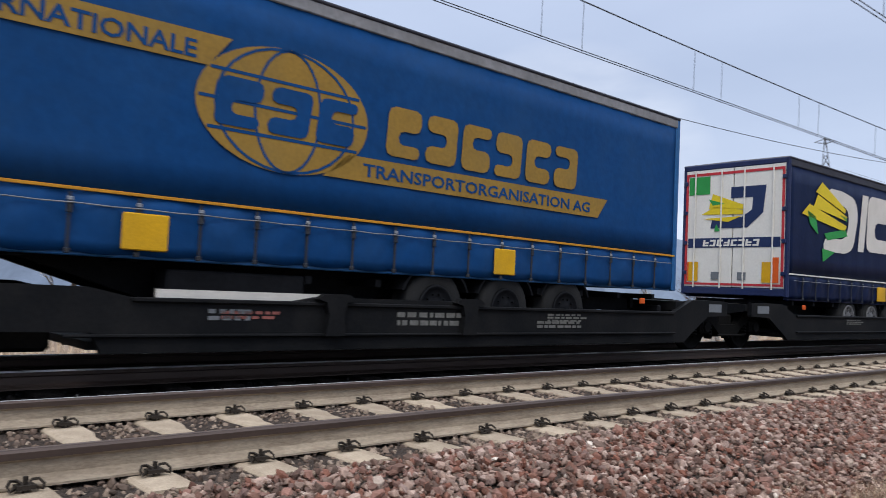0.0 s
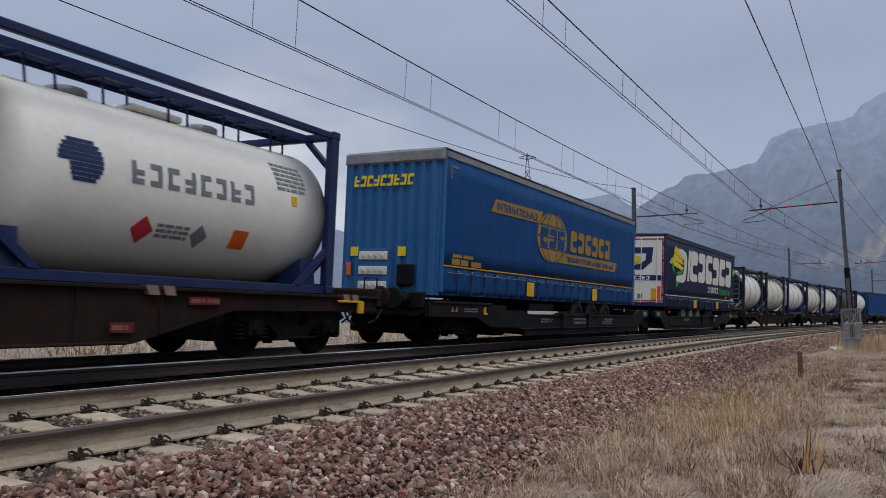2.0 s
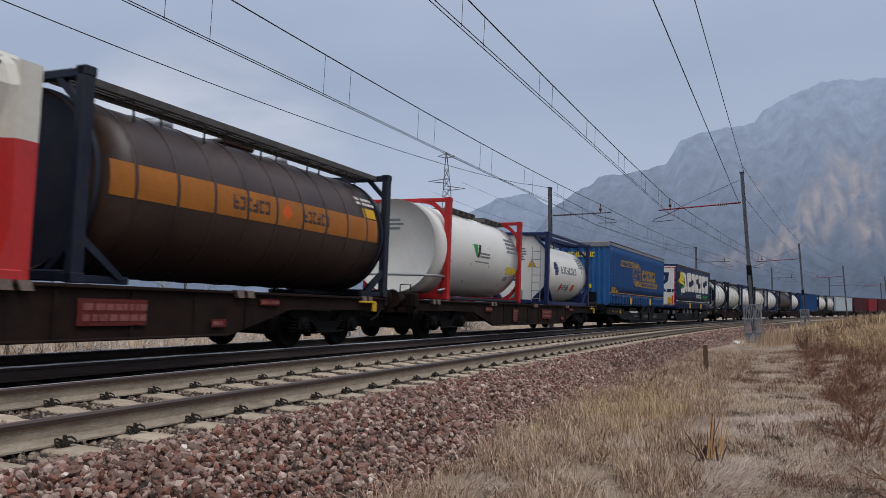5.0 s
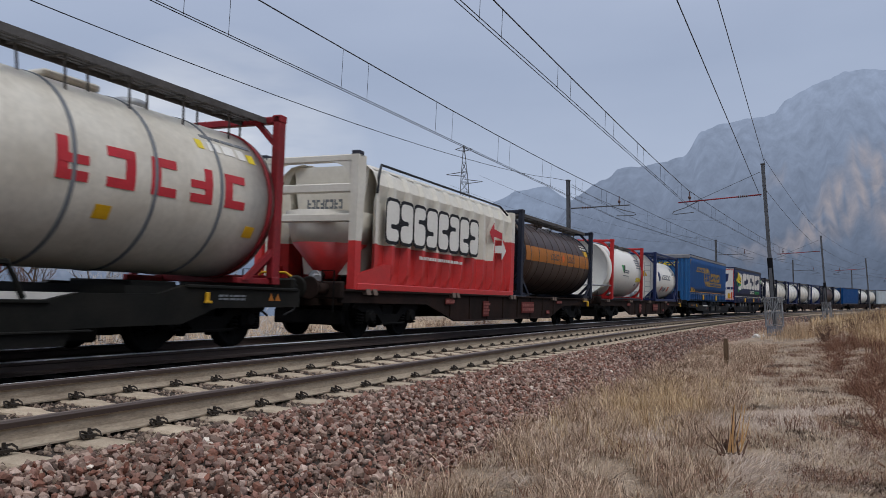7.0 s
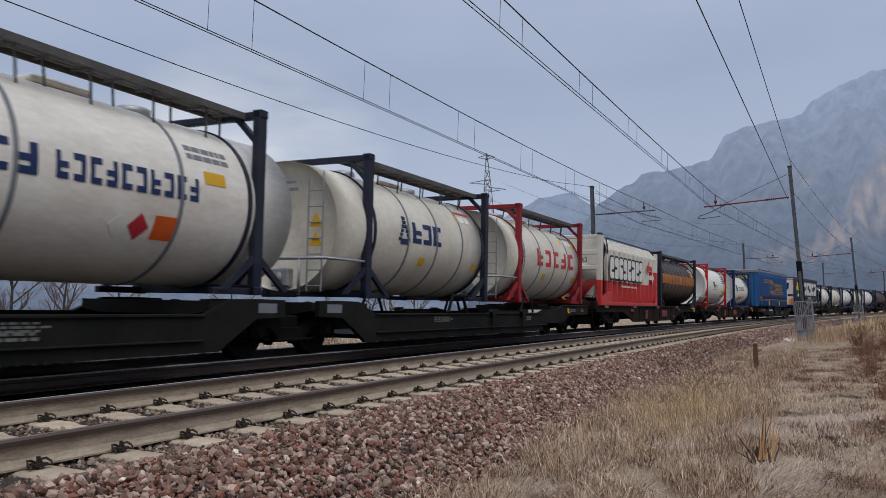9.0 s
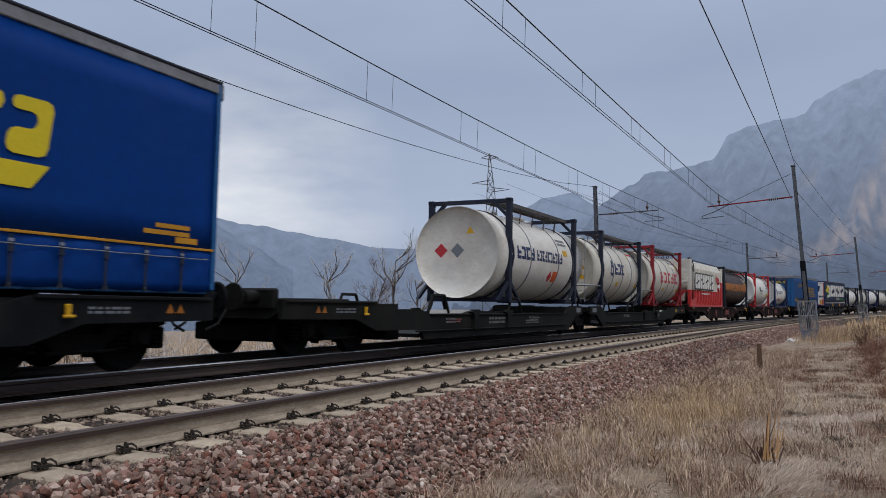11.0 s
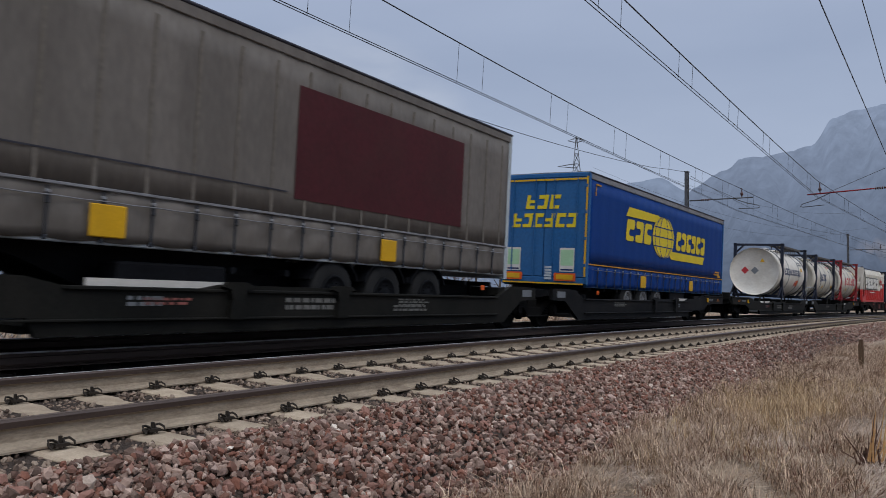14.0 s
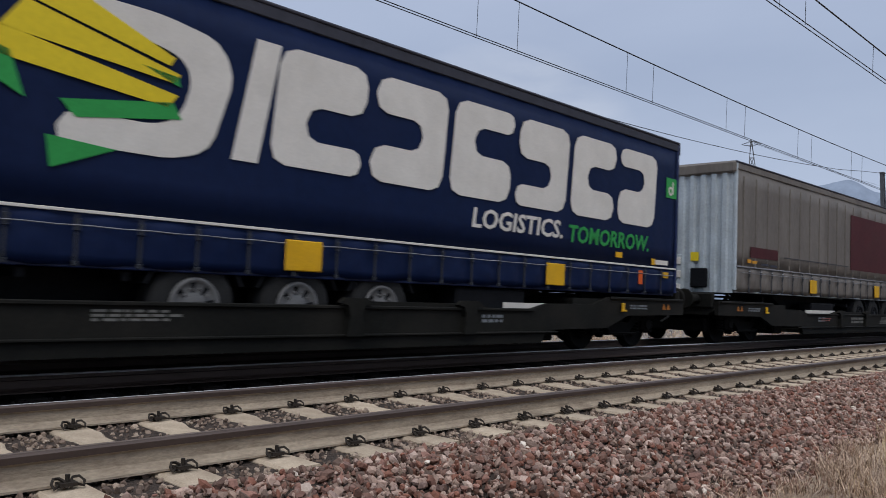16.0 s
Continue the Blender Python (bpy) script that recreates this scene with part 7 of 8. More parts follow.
# -- bulk silo container
def silo(s_lead, s_trail):
    L = s_lead - s_trail
    h = L / 2
    top = thing("bulk_container", "white over red ribbed bulk silo container with outlined black wordmark", "container", "loads of the train")
    cut = lambda x: 1.96 if x < 2.95 else 2.60
    for side in (-1, 1):
        bm = B()
        xs, ds = [], []
        n, x0, x1 = 11, -h + 0.75, h - 0.28
        for i in range(n):
            w = (x1 - x0) / n
            for f, d in ((0.0, 0.0), (0.16, 0.0), (0.26, -0.17), (0.90, -0.17)):
                xs.append(x0 + w * (i + f))
                ds.append(d)
        xs.append(x1)
        ds.append(0.0)
        rows = []
        for x, d in zip(xs, ds):
            zc = cut(x)
            col = []
            for z, inn in ((1.12, 0.10), (1.35, 0.02), (zc - 0.4, 0), (zc, 0), (2.85, 0), (3.2, 0.0), (3.45, 0.10), (3.6, 0.28), (3.66, 0.6)):
                dd = d * (1 if z > 1.3 else 0.5) * (1.0 if z < 2.9 else 0.45)
                col.append(bm.verts.new((x, side * (1.22 + dd - inn), z)))
            rows.append(col)
        for A, C in zip(rows, rows[1:]):
            for j in range(8):
                f = bm.faces.new((A[j], C[j], C[j + 1], A[j + 1]))
                f.material_index = 1 if j < 3 else 0
        part("ribbed_side", bm, [M["cream"], M["red_panel"]], top)
        bm = B()
        box(bm, 0, side * 1.18, 1.06, L - 0.2, 0.12, 0.14, 0.015)
        prism(bm, [(-h + 0.1, 1.12), (-h + 0.1, 1.3), (-h + 1.2, 1.55), (-h + 1.45, 1.55), (-h + 1.45, 1.12)], side * 1.225, side * 1.16)
        part("bottom_rail", bm, M["red_panel"], top)
        bm = B()
        prism(bm, [(-h, 1.0), (-h + 0.22, 1.0), (-h + 0.22, cut(-h)), (-h, cut(-h))], side * 1.22, side * 1.05)
        part("end_post", bm, M["red_panel"], top)
        bm = B()
        prism(bm, [(-h, cut(-h)), (-h + 0.22, cut(-h)), (-h + 0.30, 3.2), (-h + 0.30, 3.68), (-h, 3.68)], side * 1.22, side * 1.05)
        part("end_post", bm, M["cream"], top)
        bm = B()
        prism(bm, [(h - 0.28, 1.0), (h, 1.0), (h, 2.6), (h - 0.28, 2.6)], side * 1.22, side * 1.05)
        prism(bm, [(h - 0.4, 1.12), (h - 0.28, 1.12), (h - 0.28, 1.6)], side * 1.22, side * 1.16)
        part("end_post", bm, M["red_panel"], top)
        bm = B()
        prism(bm, [(h - 0.28, 2.6), (h, 2.6), (h, 3.5), (h - 0.28, 3.5)], side * 1.22, side * 1.05)
        part("end_post", bm, M["cream"], top)
        bm = B()
        tube(bm, [(-h + 0.75, side * 1.24, 3.0), (-h + 0.85, side * 1.2, 3.35), (-h + 1.2, side * 1.05, 3.66), (h - 0.9, side * 1.05, 3.62), (h - 0.5, side * 1.15, 3.4)], 0.03, 6)
        part("top_piping", bm, M["black"], top)
        bm = B()
        box(bm, -h + 0.11, side * 1.13, 3.70, 0.2, 0.18, 0.12, 0.015)
        part("corner_casting", bm, M["rail_dark"], top)
    bm = B()
    prism(bm, [(-0.9, 3.62), (0.9, 3.62), (0.95, 3.56), (0.6, 1.3), (-0.6, 1.3), (-0.95, 3.56)], -h + 0.9, h - 0.1, "x")
    part("hopper_body", bm, M["cream"], top)
    for z, hh in ((2.42, 0.16), (3.02, 0.18), (3.62, 0.14)):
        bm = B()
        box(bm, -h + 0.11, 0, z, 0.16, 2.12, hh, 0.02)
        part("end_beam", bm, M["cream"], top)
    for side in (-1, 1):                # rounded corners of the end opening
        bm = B()
        arc = [(side * (1.06 - 0.62 * (1 - math.cos(radians(a)))), 3.10 + 0.46 * math.sin(radians(a))) for a in range(0, 91, 15)]
        prism(bm, [(side * 1.06, 3.58)] + arc, -h + 0.04, -h + 0.16, "x")
        part("end_gusset", bm, M["cream"], top)
    bm = B()
    lathe(bm, [(2.6, 0.95), (1.95, 0.80)], 28, "z", -h + 0.95, 0, 0)
    part("upper_cone", bm, M["cream"], top)
    bm = B()
    lathe(bm, [(1.95, 0.80), (1.35, 0.30), (1.2, 0.22)], 28, "z", -h + 0.95, 0, 0)
    part("discharge_cone", bm, M["red_panel"], top)
    bm = B()
    tube(bm, [(-h + 0.7, 0.0, 1.3), (-h + 0.3, -0.1, 1.25), (-h + 0.1, -0.3, 1.2)], 0.08, 10)
    lathe(bm, [(-0.05, 0.14), (0.05, 0.14)], 16, "x", -h + 0.25, -0.15, 1.23)
    part("discharge_valve", bm, M["galv"], top)
    bm = B()
    for y in (0.72, 0.98):
        tube(bm, [(-h + 0.06, y, 1.1), (-h + 0.06, y, 3.5)], 0.022, 6)
    for k in range(8):
        tube(bm, [(-h + 0.06, 0.72, 1.3 + 0.28 * k), (-h + 0.06, 0.98, 1.3 + 0.28 * k)], 0.016, 6)
    part("ladder", bm, M["cream"], top)
    bm = B()
    tube(bm, [(-h - 0.05, 1.1, 1.15), (-h - 0.15, 0.9, 1.3), (-h - 0.15, 0.3, 1.3), (-h - 0.05, 0.1, 1.15)], 0.025, 6)
    part("hose_guard", bm, M["amber"], top)
    y = -1.224
    word(top, M["black"], -3.45, 1.70, 1.99, 2.98, y, 8, 0.0, 0.0, 0.02, 0.006)     # outlined wordmark: black blocks with white ones on them
    word(top, M["white"], -3.45, 1.70, 2.06, 2.91, y - 0.006, 8, 0.0, 0.12, 0.14, 0.006)
    bm = B()
    prism(bm, [(2.5, 2.75), (2.85, 3.05), (2.85, 2.87), (3.5, 2.80), (3.5, 2.62), (2.85, 2.65), (2.85, 2.45)], y, y - 0.006)
    part("red_arrow", bm, M["red_print"], top)
    bm = B()
    prism(bm, [(3.85, 2.30), (3.5, 2.62), (3.5, 2.45), (2.95, 2.40), (2.95, 2.20), (3.5, 2.22), (3.5, 2.02)], y, y - 0.006)
    part("white_arrow", bm, M["offwhite"], top)
    stencil_block(top, -0.6, 1.78, 2.4, 0.12, y, M["offwhite"], 1, 31)
    end_word(0.45, -0.45, 2.68, 2.88, 8, -h + 0.70, M["grey_print"], top, 0.0)
    return on_train(top, (s_lead + s_trail) / 2)


silo(-32.65, -41.85)

# ---- overhead line ----
def wire(pts, r, name, label, mt=None):
    bm = B()
    tube(bm, pts, r, 5)
    return tagged(finish(name, bm, mt or M["wire"]), label, "overhead wire", "overhead wires", kind="structure")


def span(s0, s1, u, va, vb, sag, n=12):
    a, b = line(s0, u, va), line(s1, u, vb)
    return [a.lerp(b, i / n) - Vector((0, 0, sag * 4 * (i / n) * (1 - i / n))) for i in range(n + 1)]


NEAR_M = [-45.5, -3.5, 38.6, 80.9, 123.0, 165.0, 207.0]
FAR_M = [-44.0, -1.5, 40.6, 83.3, 126.0, 168.0, 210.0]


def catenary(masts, u, v_con, v_mes, sag):
    for a, b in zip(masts, masts[1:]):
        con = span(a, b, u, v_con, v_con, 0.0)
        mes = span(a, b, u, v_mes, v_mes, sag)
        near = a < 60
        for o in (-0.04, 0.04) if near else (0.0,):
            wire([p + Vector((0, o, 0)) for p in con], 0.009, "contact_wire", "dark grooved contact wire over the track")
        wire(mes, 0.014, "messenger_wire", "dark sagging messenger wire over the track")
        if near:
            n = 9
            for i in range(n):
                for o in (0.0, 1.15):
                    f = (i + 0.35 + o / 5) / n
                    k = f * 12
                    j = min(11, int(k))
                    top = mes[j].lerp(mes[j + 1], k - j)
                    low = con[j].lerp(con[j + 1], k - j)
                    wire([top, low], 0.005, "dropper", "thin dropper wire between messenger and contact wire")


catenary(NEAR_M, 1.10, 5.62, 6.36, 0.18)
catenary(FAR_M, 5.15, 5.26, 6.46, 0.34)

def mast(s, side, lean=0.0, detail=True):
    """A lattice catenary mast with its cantilever. side: -1 beside the path, 1 beyond the train."""
    u0 = -2.85 if side < 0 else 7.55
    base = line(s, u0, 0)
    z0 = turf(base.x, base.y) if side < 0 else -0.75
    top_z = 7.35 if side < 0 else 7.75
    t = thing("catenary_mast", "grey steel lattice mast with an insulated cantilever arm", "catenary mast", "catenary masts")
    t.matrix_world = Matrix.Translation((base.x, base.y, z0)) @ Matrix.Rotation(-s / RADIUS, 4, "Z") @ Matrix.Rotation(lean, 4, "X")
    H = top_z - z0
    for x in (-0.16, 0.16):
        bm = B()
        k = 0.75
        prism(bm, [(x * 1.25 - 0.035, -0.3), (x * 1.25 + 0.035, -0.3), (x * k + 0.03, H), (x * k - 0.03, H)], -0.07, 0.07)
        part("leg", bm, M["mast"], t)
    bm = B()
    n = 22 if detail else 10
    for i in range(n):
        a, b = 1.2 + (H - 1.3) * i / n, 1.2 + (H - 1.3) * (i + 1) / n
        x = 0.17
        for y in (-0.06, 0.06):
            tube(bm, [(-x if i % 2 else x, y, a), (x if i % 2 else -x, y, b)], 0.02, 4)
    part("lattice_bracing", bm, M["mast"], t)
    bm = B()
    box(bm, 0, 0, H, 0.36, 0.2, 0.05, 0.01)
    part("mast_cap", bm, M["mast"], t)
    if side < 0 and detail:
        bm = B()
        box(bm, 0, 0, 2.6, 0.40, 0.22, 2.0, 0.02)
        part("lower_casing", bm, M["under"], t)
    bm = B()
    if side < 0:
        prism(bm, [(-0.34, -0.4), (0.34, -0.4), (0.31, 0.45), (-0.31, 0.45)], -0.33, 0.33)
    else:
        box(bm, 0, 0, 0.1, 0.8, 0.8, 0.6, 0.03)
    base_p = part("foundation", bm, M["blue_box"], t)
    if side < 0 and detail:             # climbing guard: framed mesh panels round the foot
        for k in range(4):
            bm = B()
            a = Matrix.Rotation(k * math.pi / 2, 4, "Z")
            P = lambda x, z: a @ Vector((x, -0.36, z))
            for p, q in (((-0.36, 0.4), (-0.36, 1.75)), ((0.36, 0.4), (0.36, 1.75)), ((-0.36, 1.75), (0.36, 1.75)), ((-0.36, 0.5), (0.36, 0.5)), ((-0.36, 0.5), (0.36, 1.75)), ((-0.36, 1.1), (0.36, 1.1))):
                tube(bm, [P(*p), P(*q)], 0.028, 4)
            panel = part("guard_panel", bm, M["galv"], base_p)
            bm = B()
            for i in range(9):
                x = -0.30 + 0.075 * i
                tube(bm, [P(x, 0.5), P(x, 1.75)], 0.012, 4)
            part("wire_mesh", bm, M["galv"], panel.parent)
    w = -side                           # towards the track
    arm_z = H - 1.42 if side < 0 else H - 1.55
    reach = 3.95 if side < 0 else 3.35
    bm = B()
    tube(bm, [(0, w * 0.15, arm_z), (0, w * 0.75, arm_z)], 0.035, 8)
    tube(bm, [(0, w * 1.2, arm_z), (0, w * reach, arm_z)], 0.032, 8)
    arm = part("cantilever_arm", bm, M["dark_red"] if side < 0 else M["mast"], t)
    bm = B()
    for k in range(5):
        lathe(bm, [(w * (0.76 + 0.09 * k), 0.03), (w * (0.79 + 0.09 * k), 0.075), (w * (0.83 + 0.09 * k), 0.03)], 10, "y", 0, 0, arm_z)
    part("insulator", bm, M["insulator"], arm)
    bm = B()
    tube(bm, [(0, w * 0.15, H - 0.35), (0, w * (reach - 0.9), arm_z + 0.02)], 0.012, 5)
    part("stay_rod", bm, M["mast"], arm)
    bm = B()
    tube(bm, [(0, w * (reach - 0.55), arm_z), (0, w * (reach - 0.55), arm_z + 0.5)], 0.025, 6)
    lathe(bm, [(arm_z + 0.12, 0.05), (arm_z + 0.2, 0.08), (arm_z + 0.28, 0.05)], 10, "z", 0, w * (reach - 0.55), 0)
    part("messenger_post", bm, M["insulator"], arm)
    bm = B()
    tube(bm, [(0, w * (reach - 1.0), arm_z), (0, w * (reach - 0.3), arm_z - 0.28), (0, w * (reach + 0.25), arm_z - 0.42), (0, w * (reach + 0.32), arm_z - 0.52), (0, w * (reach + 0.2), arm_z - 0.56), (0, w * (reach - 0.7), arm_z - 0.54)], 0.02, 6)
    part("registration_arm", bm, M["mast"], arm)
    return t


for i, s in enumerate(NEAR_M[2:]):
    mast(s + 0.3, -1, -radians(1.4), i < 2)
for i, s in enumerate(FAR_M[2:]):
    mast(s, 1, radians(1.0), i < 2)

# feeder and earth wires on the near masts, earth wire on the far ones
tops = [line(s, -2.35, 7.7) for s in NEAR_M[2:]]
mids = [line(s, -2.38, 6.3) for s in NEAR_M[2:]]
for row, r in ((tops, 0.010), (mids, 0.010)):
    for a, b in zip(row, row[1:]):
        wire([a.lerp(b, i / 8) - Vector((0, 0, 0.35 * 4 * (i / 8) * (1 - i / 8))) for i in range(9)], r, "feeder_wire", "thin feeder wire along the near masts")
FEED = [(line(37.46, -2.3, 5.76), line(13.5, -2.3, 6.34)), (line(40.29, -2.25, 7.70), line(17.5, -2.6, 7.87))]
for a, b in FEED:
    wire([a.lerp(b, k) for k in (0, 0.5, 1.0, 1.6, 2.4)], 0.012, "feeder_wire", "thin feeder wire along the near masts")
wire([line(s, 8.0 - 0.3 * (s > 36), 5.78 + 0.00145 * (s - 8) ** 2) for s in range(-26, 42, 2)], 0.011, "earth_wire", "thin sagging earth wire beyond the train")
wire([line(s, 7.7, 7.2 - 0.6 * math.sin(math.pi * (s - 40.6) / 42.7)) for s in range(41, 84, 3)], 0.011, "earth_wire", "thin sagging earth wire beyond the train")


# transmission tower beyond the valley floor
def tower(az, dist, height):
    x, y = dist * math.cos(radians(az)), dist * math.sin(radians(az))
    t = thing("transmission_tower", "tall grey lattice transmission tower with staggered arms", "transmission tower")
    t.matrix_world = Matrix.Translation((x, y, -2)) @ Matrix.Rotation(radians(az + 90), 4, "Z")
    levels = [0, 9, 17, 24, 30, 35, 39, 42, 45, 48, height]
    wid = lambda z: 4.2 - 3.0 * min(1, z / 40) if z < 40 else max(0.12, 1.2 * (height - z) / (height - 40) + 0.1)
    for sx in (-1, 1):
        for sy in (-1, 1):
            bm = B()
            tube(bm, [(sx * wid(z), sy * wid(z), z) for z in levels], 0.13, 4)
            part("leg", bm, M["mast"], t)
    for k in range(4):
        bm = B()
        a = Matrix.Rotation(k * math.pi / 2, 3, "Z")
        for z0, z1 in zip(levels, levels[1:]):
            w0, w1 = wid(z0), wid(z1)
            tube(bm, [a @ Vector((-w0, w0, z0)), a @ Vector((w1, w1, z1))], 0.07, 4)
            tube(bm, [a @ Vector((w0, w0, z0)), a @ Vector((-w1, w1, z1))], 0.07, 4)
            tube(bm, [a @ Vector((-w1, w1, z1)), a @ Vector((w1, w1, z1))], 0.06, 4)
        part("bracing", bm, M["mast"], t)
    for side, z in ((1, 44.3), (-1, 42.0), (0, height - 1.2)):
        bm = B()
        for s in (side,) if side else (-1, 1):
            e = 5.6 if side else 2.6
            for y in (-0.6, 0.6):
                tube(bm, [(0, y, z - 0.6), (s * e, 0, z)], 0.07, 4)
                tube(bm, [(0, y, z + 0.8), (s * e, 0, z)], 0.07, 4)
        part("cross_arm", bm, M["mast"], t)
    return t


tower(21.3, 232, 53.2)
for z, dy in ((50.5, 0.0), (41.5, -5.0), (39.5, 5.0)):
    a = Vector((232 * math.cos(radians(21.3)), 232 * math.sin(radians(21.3)) + dy, z))
    for d in (Vector((260, -60, 2)),):
        wire([a + d * (i / 10) - Vector((0, 0, 8 * 4 * (i / 10) * (1 - i / 10))) for i in range(11)], 0.035, "power_line", "thin power line in the distance")

# ---- plants and small things along the path ----
def blades(name, spots, heights, widths, material, label, seed, bend=0.5, category="grass", lie=1.0, comb=None):
    """Blades of dry grass as one sheet of many small curved leaves. spots: (x, y, z) bases."""
    rng = np.random.default_rng(seed)
    p = np.array(spots)
    n = len(p)
    h = rng.uniform(*heights, n) * rng.choice([0.6, 1.0, 1.0, 1.3], n)
    w = rng.uniform(*widths, n)
    q = rng.uniform(0, 2 * np.pi, n)
    if comb is not None:                # swept one way, turning slowly over the ground
        q = comb + 1.3 * np.sin(p[:, 0] * 0.9 + 1.7 * np.sin(p[:, 1] * 1.3)) + rng.normal(0, 0.45, n)
    d = np.c_[np.cos(q), np.sin(q), np.zeros(n)]
    side = np.c_[-np.sin(q + rng.uniform(-1, 1, n)), np.cos(q + rng.uniform(-1, 1, n)), np.zeros(n)]
    k = rng.uniform(0.1, 1.0, n) * bend * h
    up = np.c_[np.zeros(n), np.zeros(n), np.ones(n)]
    verts = np.zeros((n, 5, 3), np.float32)
    mid = p + d * (k * 0.3)[:, None] + up * (h * 0.55 * lie)[:, None]
    tip = p + d * k[:, None] + up * (h * lie * (1 - 0.35 * min(bend, 2) * rng.uniform(0, 1, n)))[:, None]
    verts[:, 0], verts[:, 1] = p - side * (w / 2)[:, None], p + side * (w / 2)[:, None]
    verts[:, 2], verts[:, 3] = mid + side * (w * 0.4)[:, None], mid - side * (w * 0.4)[:, None]
    verts[:, 4] = tip
    base = np.arange(n)[:, None] * 5
    tri = np.concatenate([base + np.array([0, 1, 2]), base + np.array([0, 2, 3]), base + np.array([3, 2, 4])], 1).astype(np.int32)
    me = bpy.data.meshes.new(name)
    me.vertices.add(n * 5)
    me.vertices.foreach_set("co", verts.ravel())
    me.loops.add(tri.size)
    me.loops.foreach_set("vertex_index", tri.ravel())
    me.polygons.add(n * 3)
    me.polygons.foreach_set("loop_start", np.arange(0, tri.size, 3, dtype=np.int32))
    me.update(calc_edges=True)
    me.materials.append(material)
    return tagged(new(name, me), label, category, kind="stuff")


def turf_at(s, d):
    r = RADIUS + RAIL_Y + d
    x, y = r * math.sin(s / RADIUS), r * math.cos(s / RADIUS) - RADIUS
    return (x, y, turf(x, y) - 0.01)


R = random.Random(11)


def scatter(count, s_fn, d_fn, keep=None, clump=0.0):
    out = []
    while len(out) < count:
        s, d = s_fn(), d_fn()
        if keep and not keep(s, d):
            continue
        k = 1 if not clump else R.randint(5, 14)
        for _ in range(k):
            out.append(turf_at(s + R.gauss(0, clump), d + R.gauss(0, clump)))
    return out


worn = lambda s, d: 0.5 + 0.5 * noise.noise((s * 0.35, d * 0.9, 2))
path_mid = lambda s: -4.1 + 0.012 * s                     # the trodden way, beside the line
off_path = lambda s, d: abs(d - path_mid(s) + 0.5 * noise.noise((s * 0.4, 1, 30))) > 0.3 + 1.1 * worn(s, d) * R.random() or R.random() < 0.35

# fine matted turf everywhere, taller tufts along the ballast foot, frosted patches
blades("matted_grass", scatter(20000, lambda: 1.0 + 26 * R.random() ** 1.7, lambda: R.uniform(-8.5, -1.45), off_path), (0.03, 0.09), (0.003, 0.006), M["grey_grass"], "short matted dry grass on the path side", 21, 1.6)
blades("tufted_grass", scatter(48000, lambda: 1.5 + 26 * R.random() ** 1.5, lambda: -1.35 - 2.3 * R.random() ** 1.1, lambda s, d: noise.noise((s * 1.3, d * 1.9, 8)) > 0.05 + 0.45 * max(0, d + 1.85), 0.045), (0.07, 0.27), (0.003, 0.006), M["grey_grass"], "dry grey-brown grass tufts at the foot of the ballast", 22, 1.7)
blades("frosted_grass", scatter(11000, lambda: 1.5 + 16 * R.random() ** 1.3, lambda: R.uniform(-6.8, -2.0), lambda s, d: noise.noise((s * 0.45, d * 0.6, 15)) > 0.12, 0.06), (0.06, 0.17), (0.003, 0.006), M["pale_grass"], "pale frosted grass lying flat in patches", 23, 2.2)
blades("gold_grass", scatter(4500, lambda: R.gauss(10.5, 1.6), lambda: R.gauss(-2.6, 0.45), lambda s, d: noise.noise((s * 1.5, d * 2, 40)) > 0, 0.06), (0.12, 0.34), (0.003, 0.006), M["straw"], "golden dry grass clump beside the ballast", 24, 1.0)
blades("path_litter", scatter(9000, lambda: 2 + 30 * R.random() ** 1.5, lambda: path_mid(10) + R.gauss(0, 0.6)), (0.01, 0.03), (0.004, 0.009), M["dry_grass"], "bits of straw trodden into the path", 25, 3.0)
blades("lying_thatch", scatter(44000, lambda: 1.5 + 30 * R.random() ** 1.7, lambda: R.uniform(-7.5, -1.7), lambda s, d: noise.noise((s * 1.1, d * 1.4, 61)) > -0.22, 0.06), (0.02, 0.06), (0.003, 0.007), M["dry_grass"], "flattened dead grass stems lying over the turf", 31, 3.8)
blades("dark_thatch", scatter(30000, lambda: 1.5 + 26 * R.random() ** 1.5, lambda: R.uniform(-7.0, -1.6), lambda s, d: noise.noise((s * 1.3, d * 1.3, 50)) > 0.14, 0.05), (0.05, 0.17), (0.003, 0.007), M["bramble"], "dark dead stems in the turf", 32, 1.8)
blades("side_grass", scatter(14000, lambda: R.uniform(-8, 1.6), lambda: R.uniform(-9, -1.6), off_path), (0.03, 0.09), (0.003, 0.006), M["dry_grass"], "short dry grass around the standing place", 35, 2.0)
blades("swept_grass", scatter(22000, lambda: 1.5 + 9 * R.random() ** 1.2, lambda: R.uniform(-6.2, -1.9), lambda s, d: noise.noise((s * 0.7, d * 0.8, 71)) > 0.0, 0.07), (0.16, 0.42), (0.003, 0.006), M["mauve_grass"], "long mauve-grey frosted grass lying combed over", 36, 1.1, lie=0.28, comb=-1.2)
blades("bank_litter", scatter(26000, lambda: 3.0 + 26 * R.random() ** 1.3, lambda: R.gauss(-5.7, 0.75), lambda s, d: noise.noise((s * 0.9, d * 1.1, 83)) > -0.25, 0.07), (0.06, 0.22), (0.004, 0.008), M["bramble"], "dark brown flattened weeds on the foot of the bank", 37, 1.2, lie=0.35)
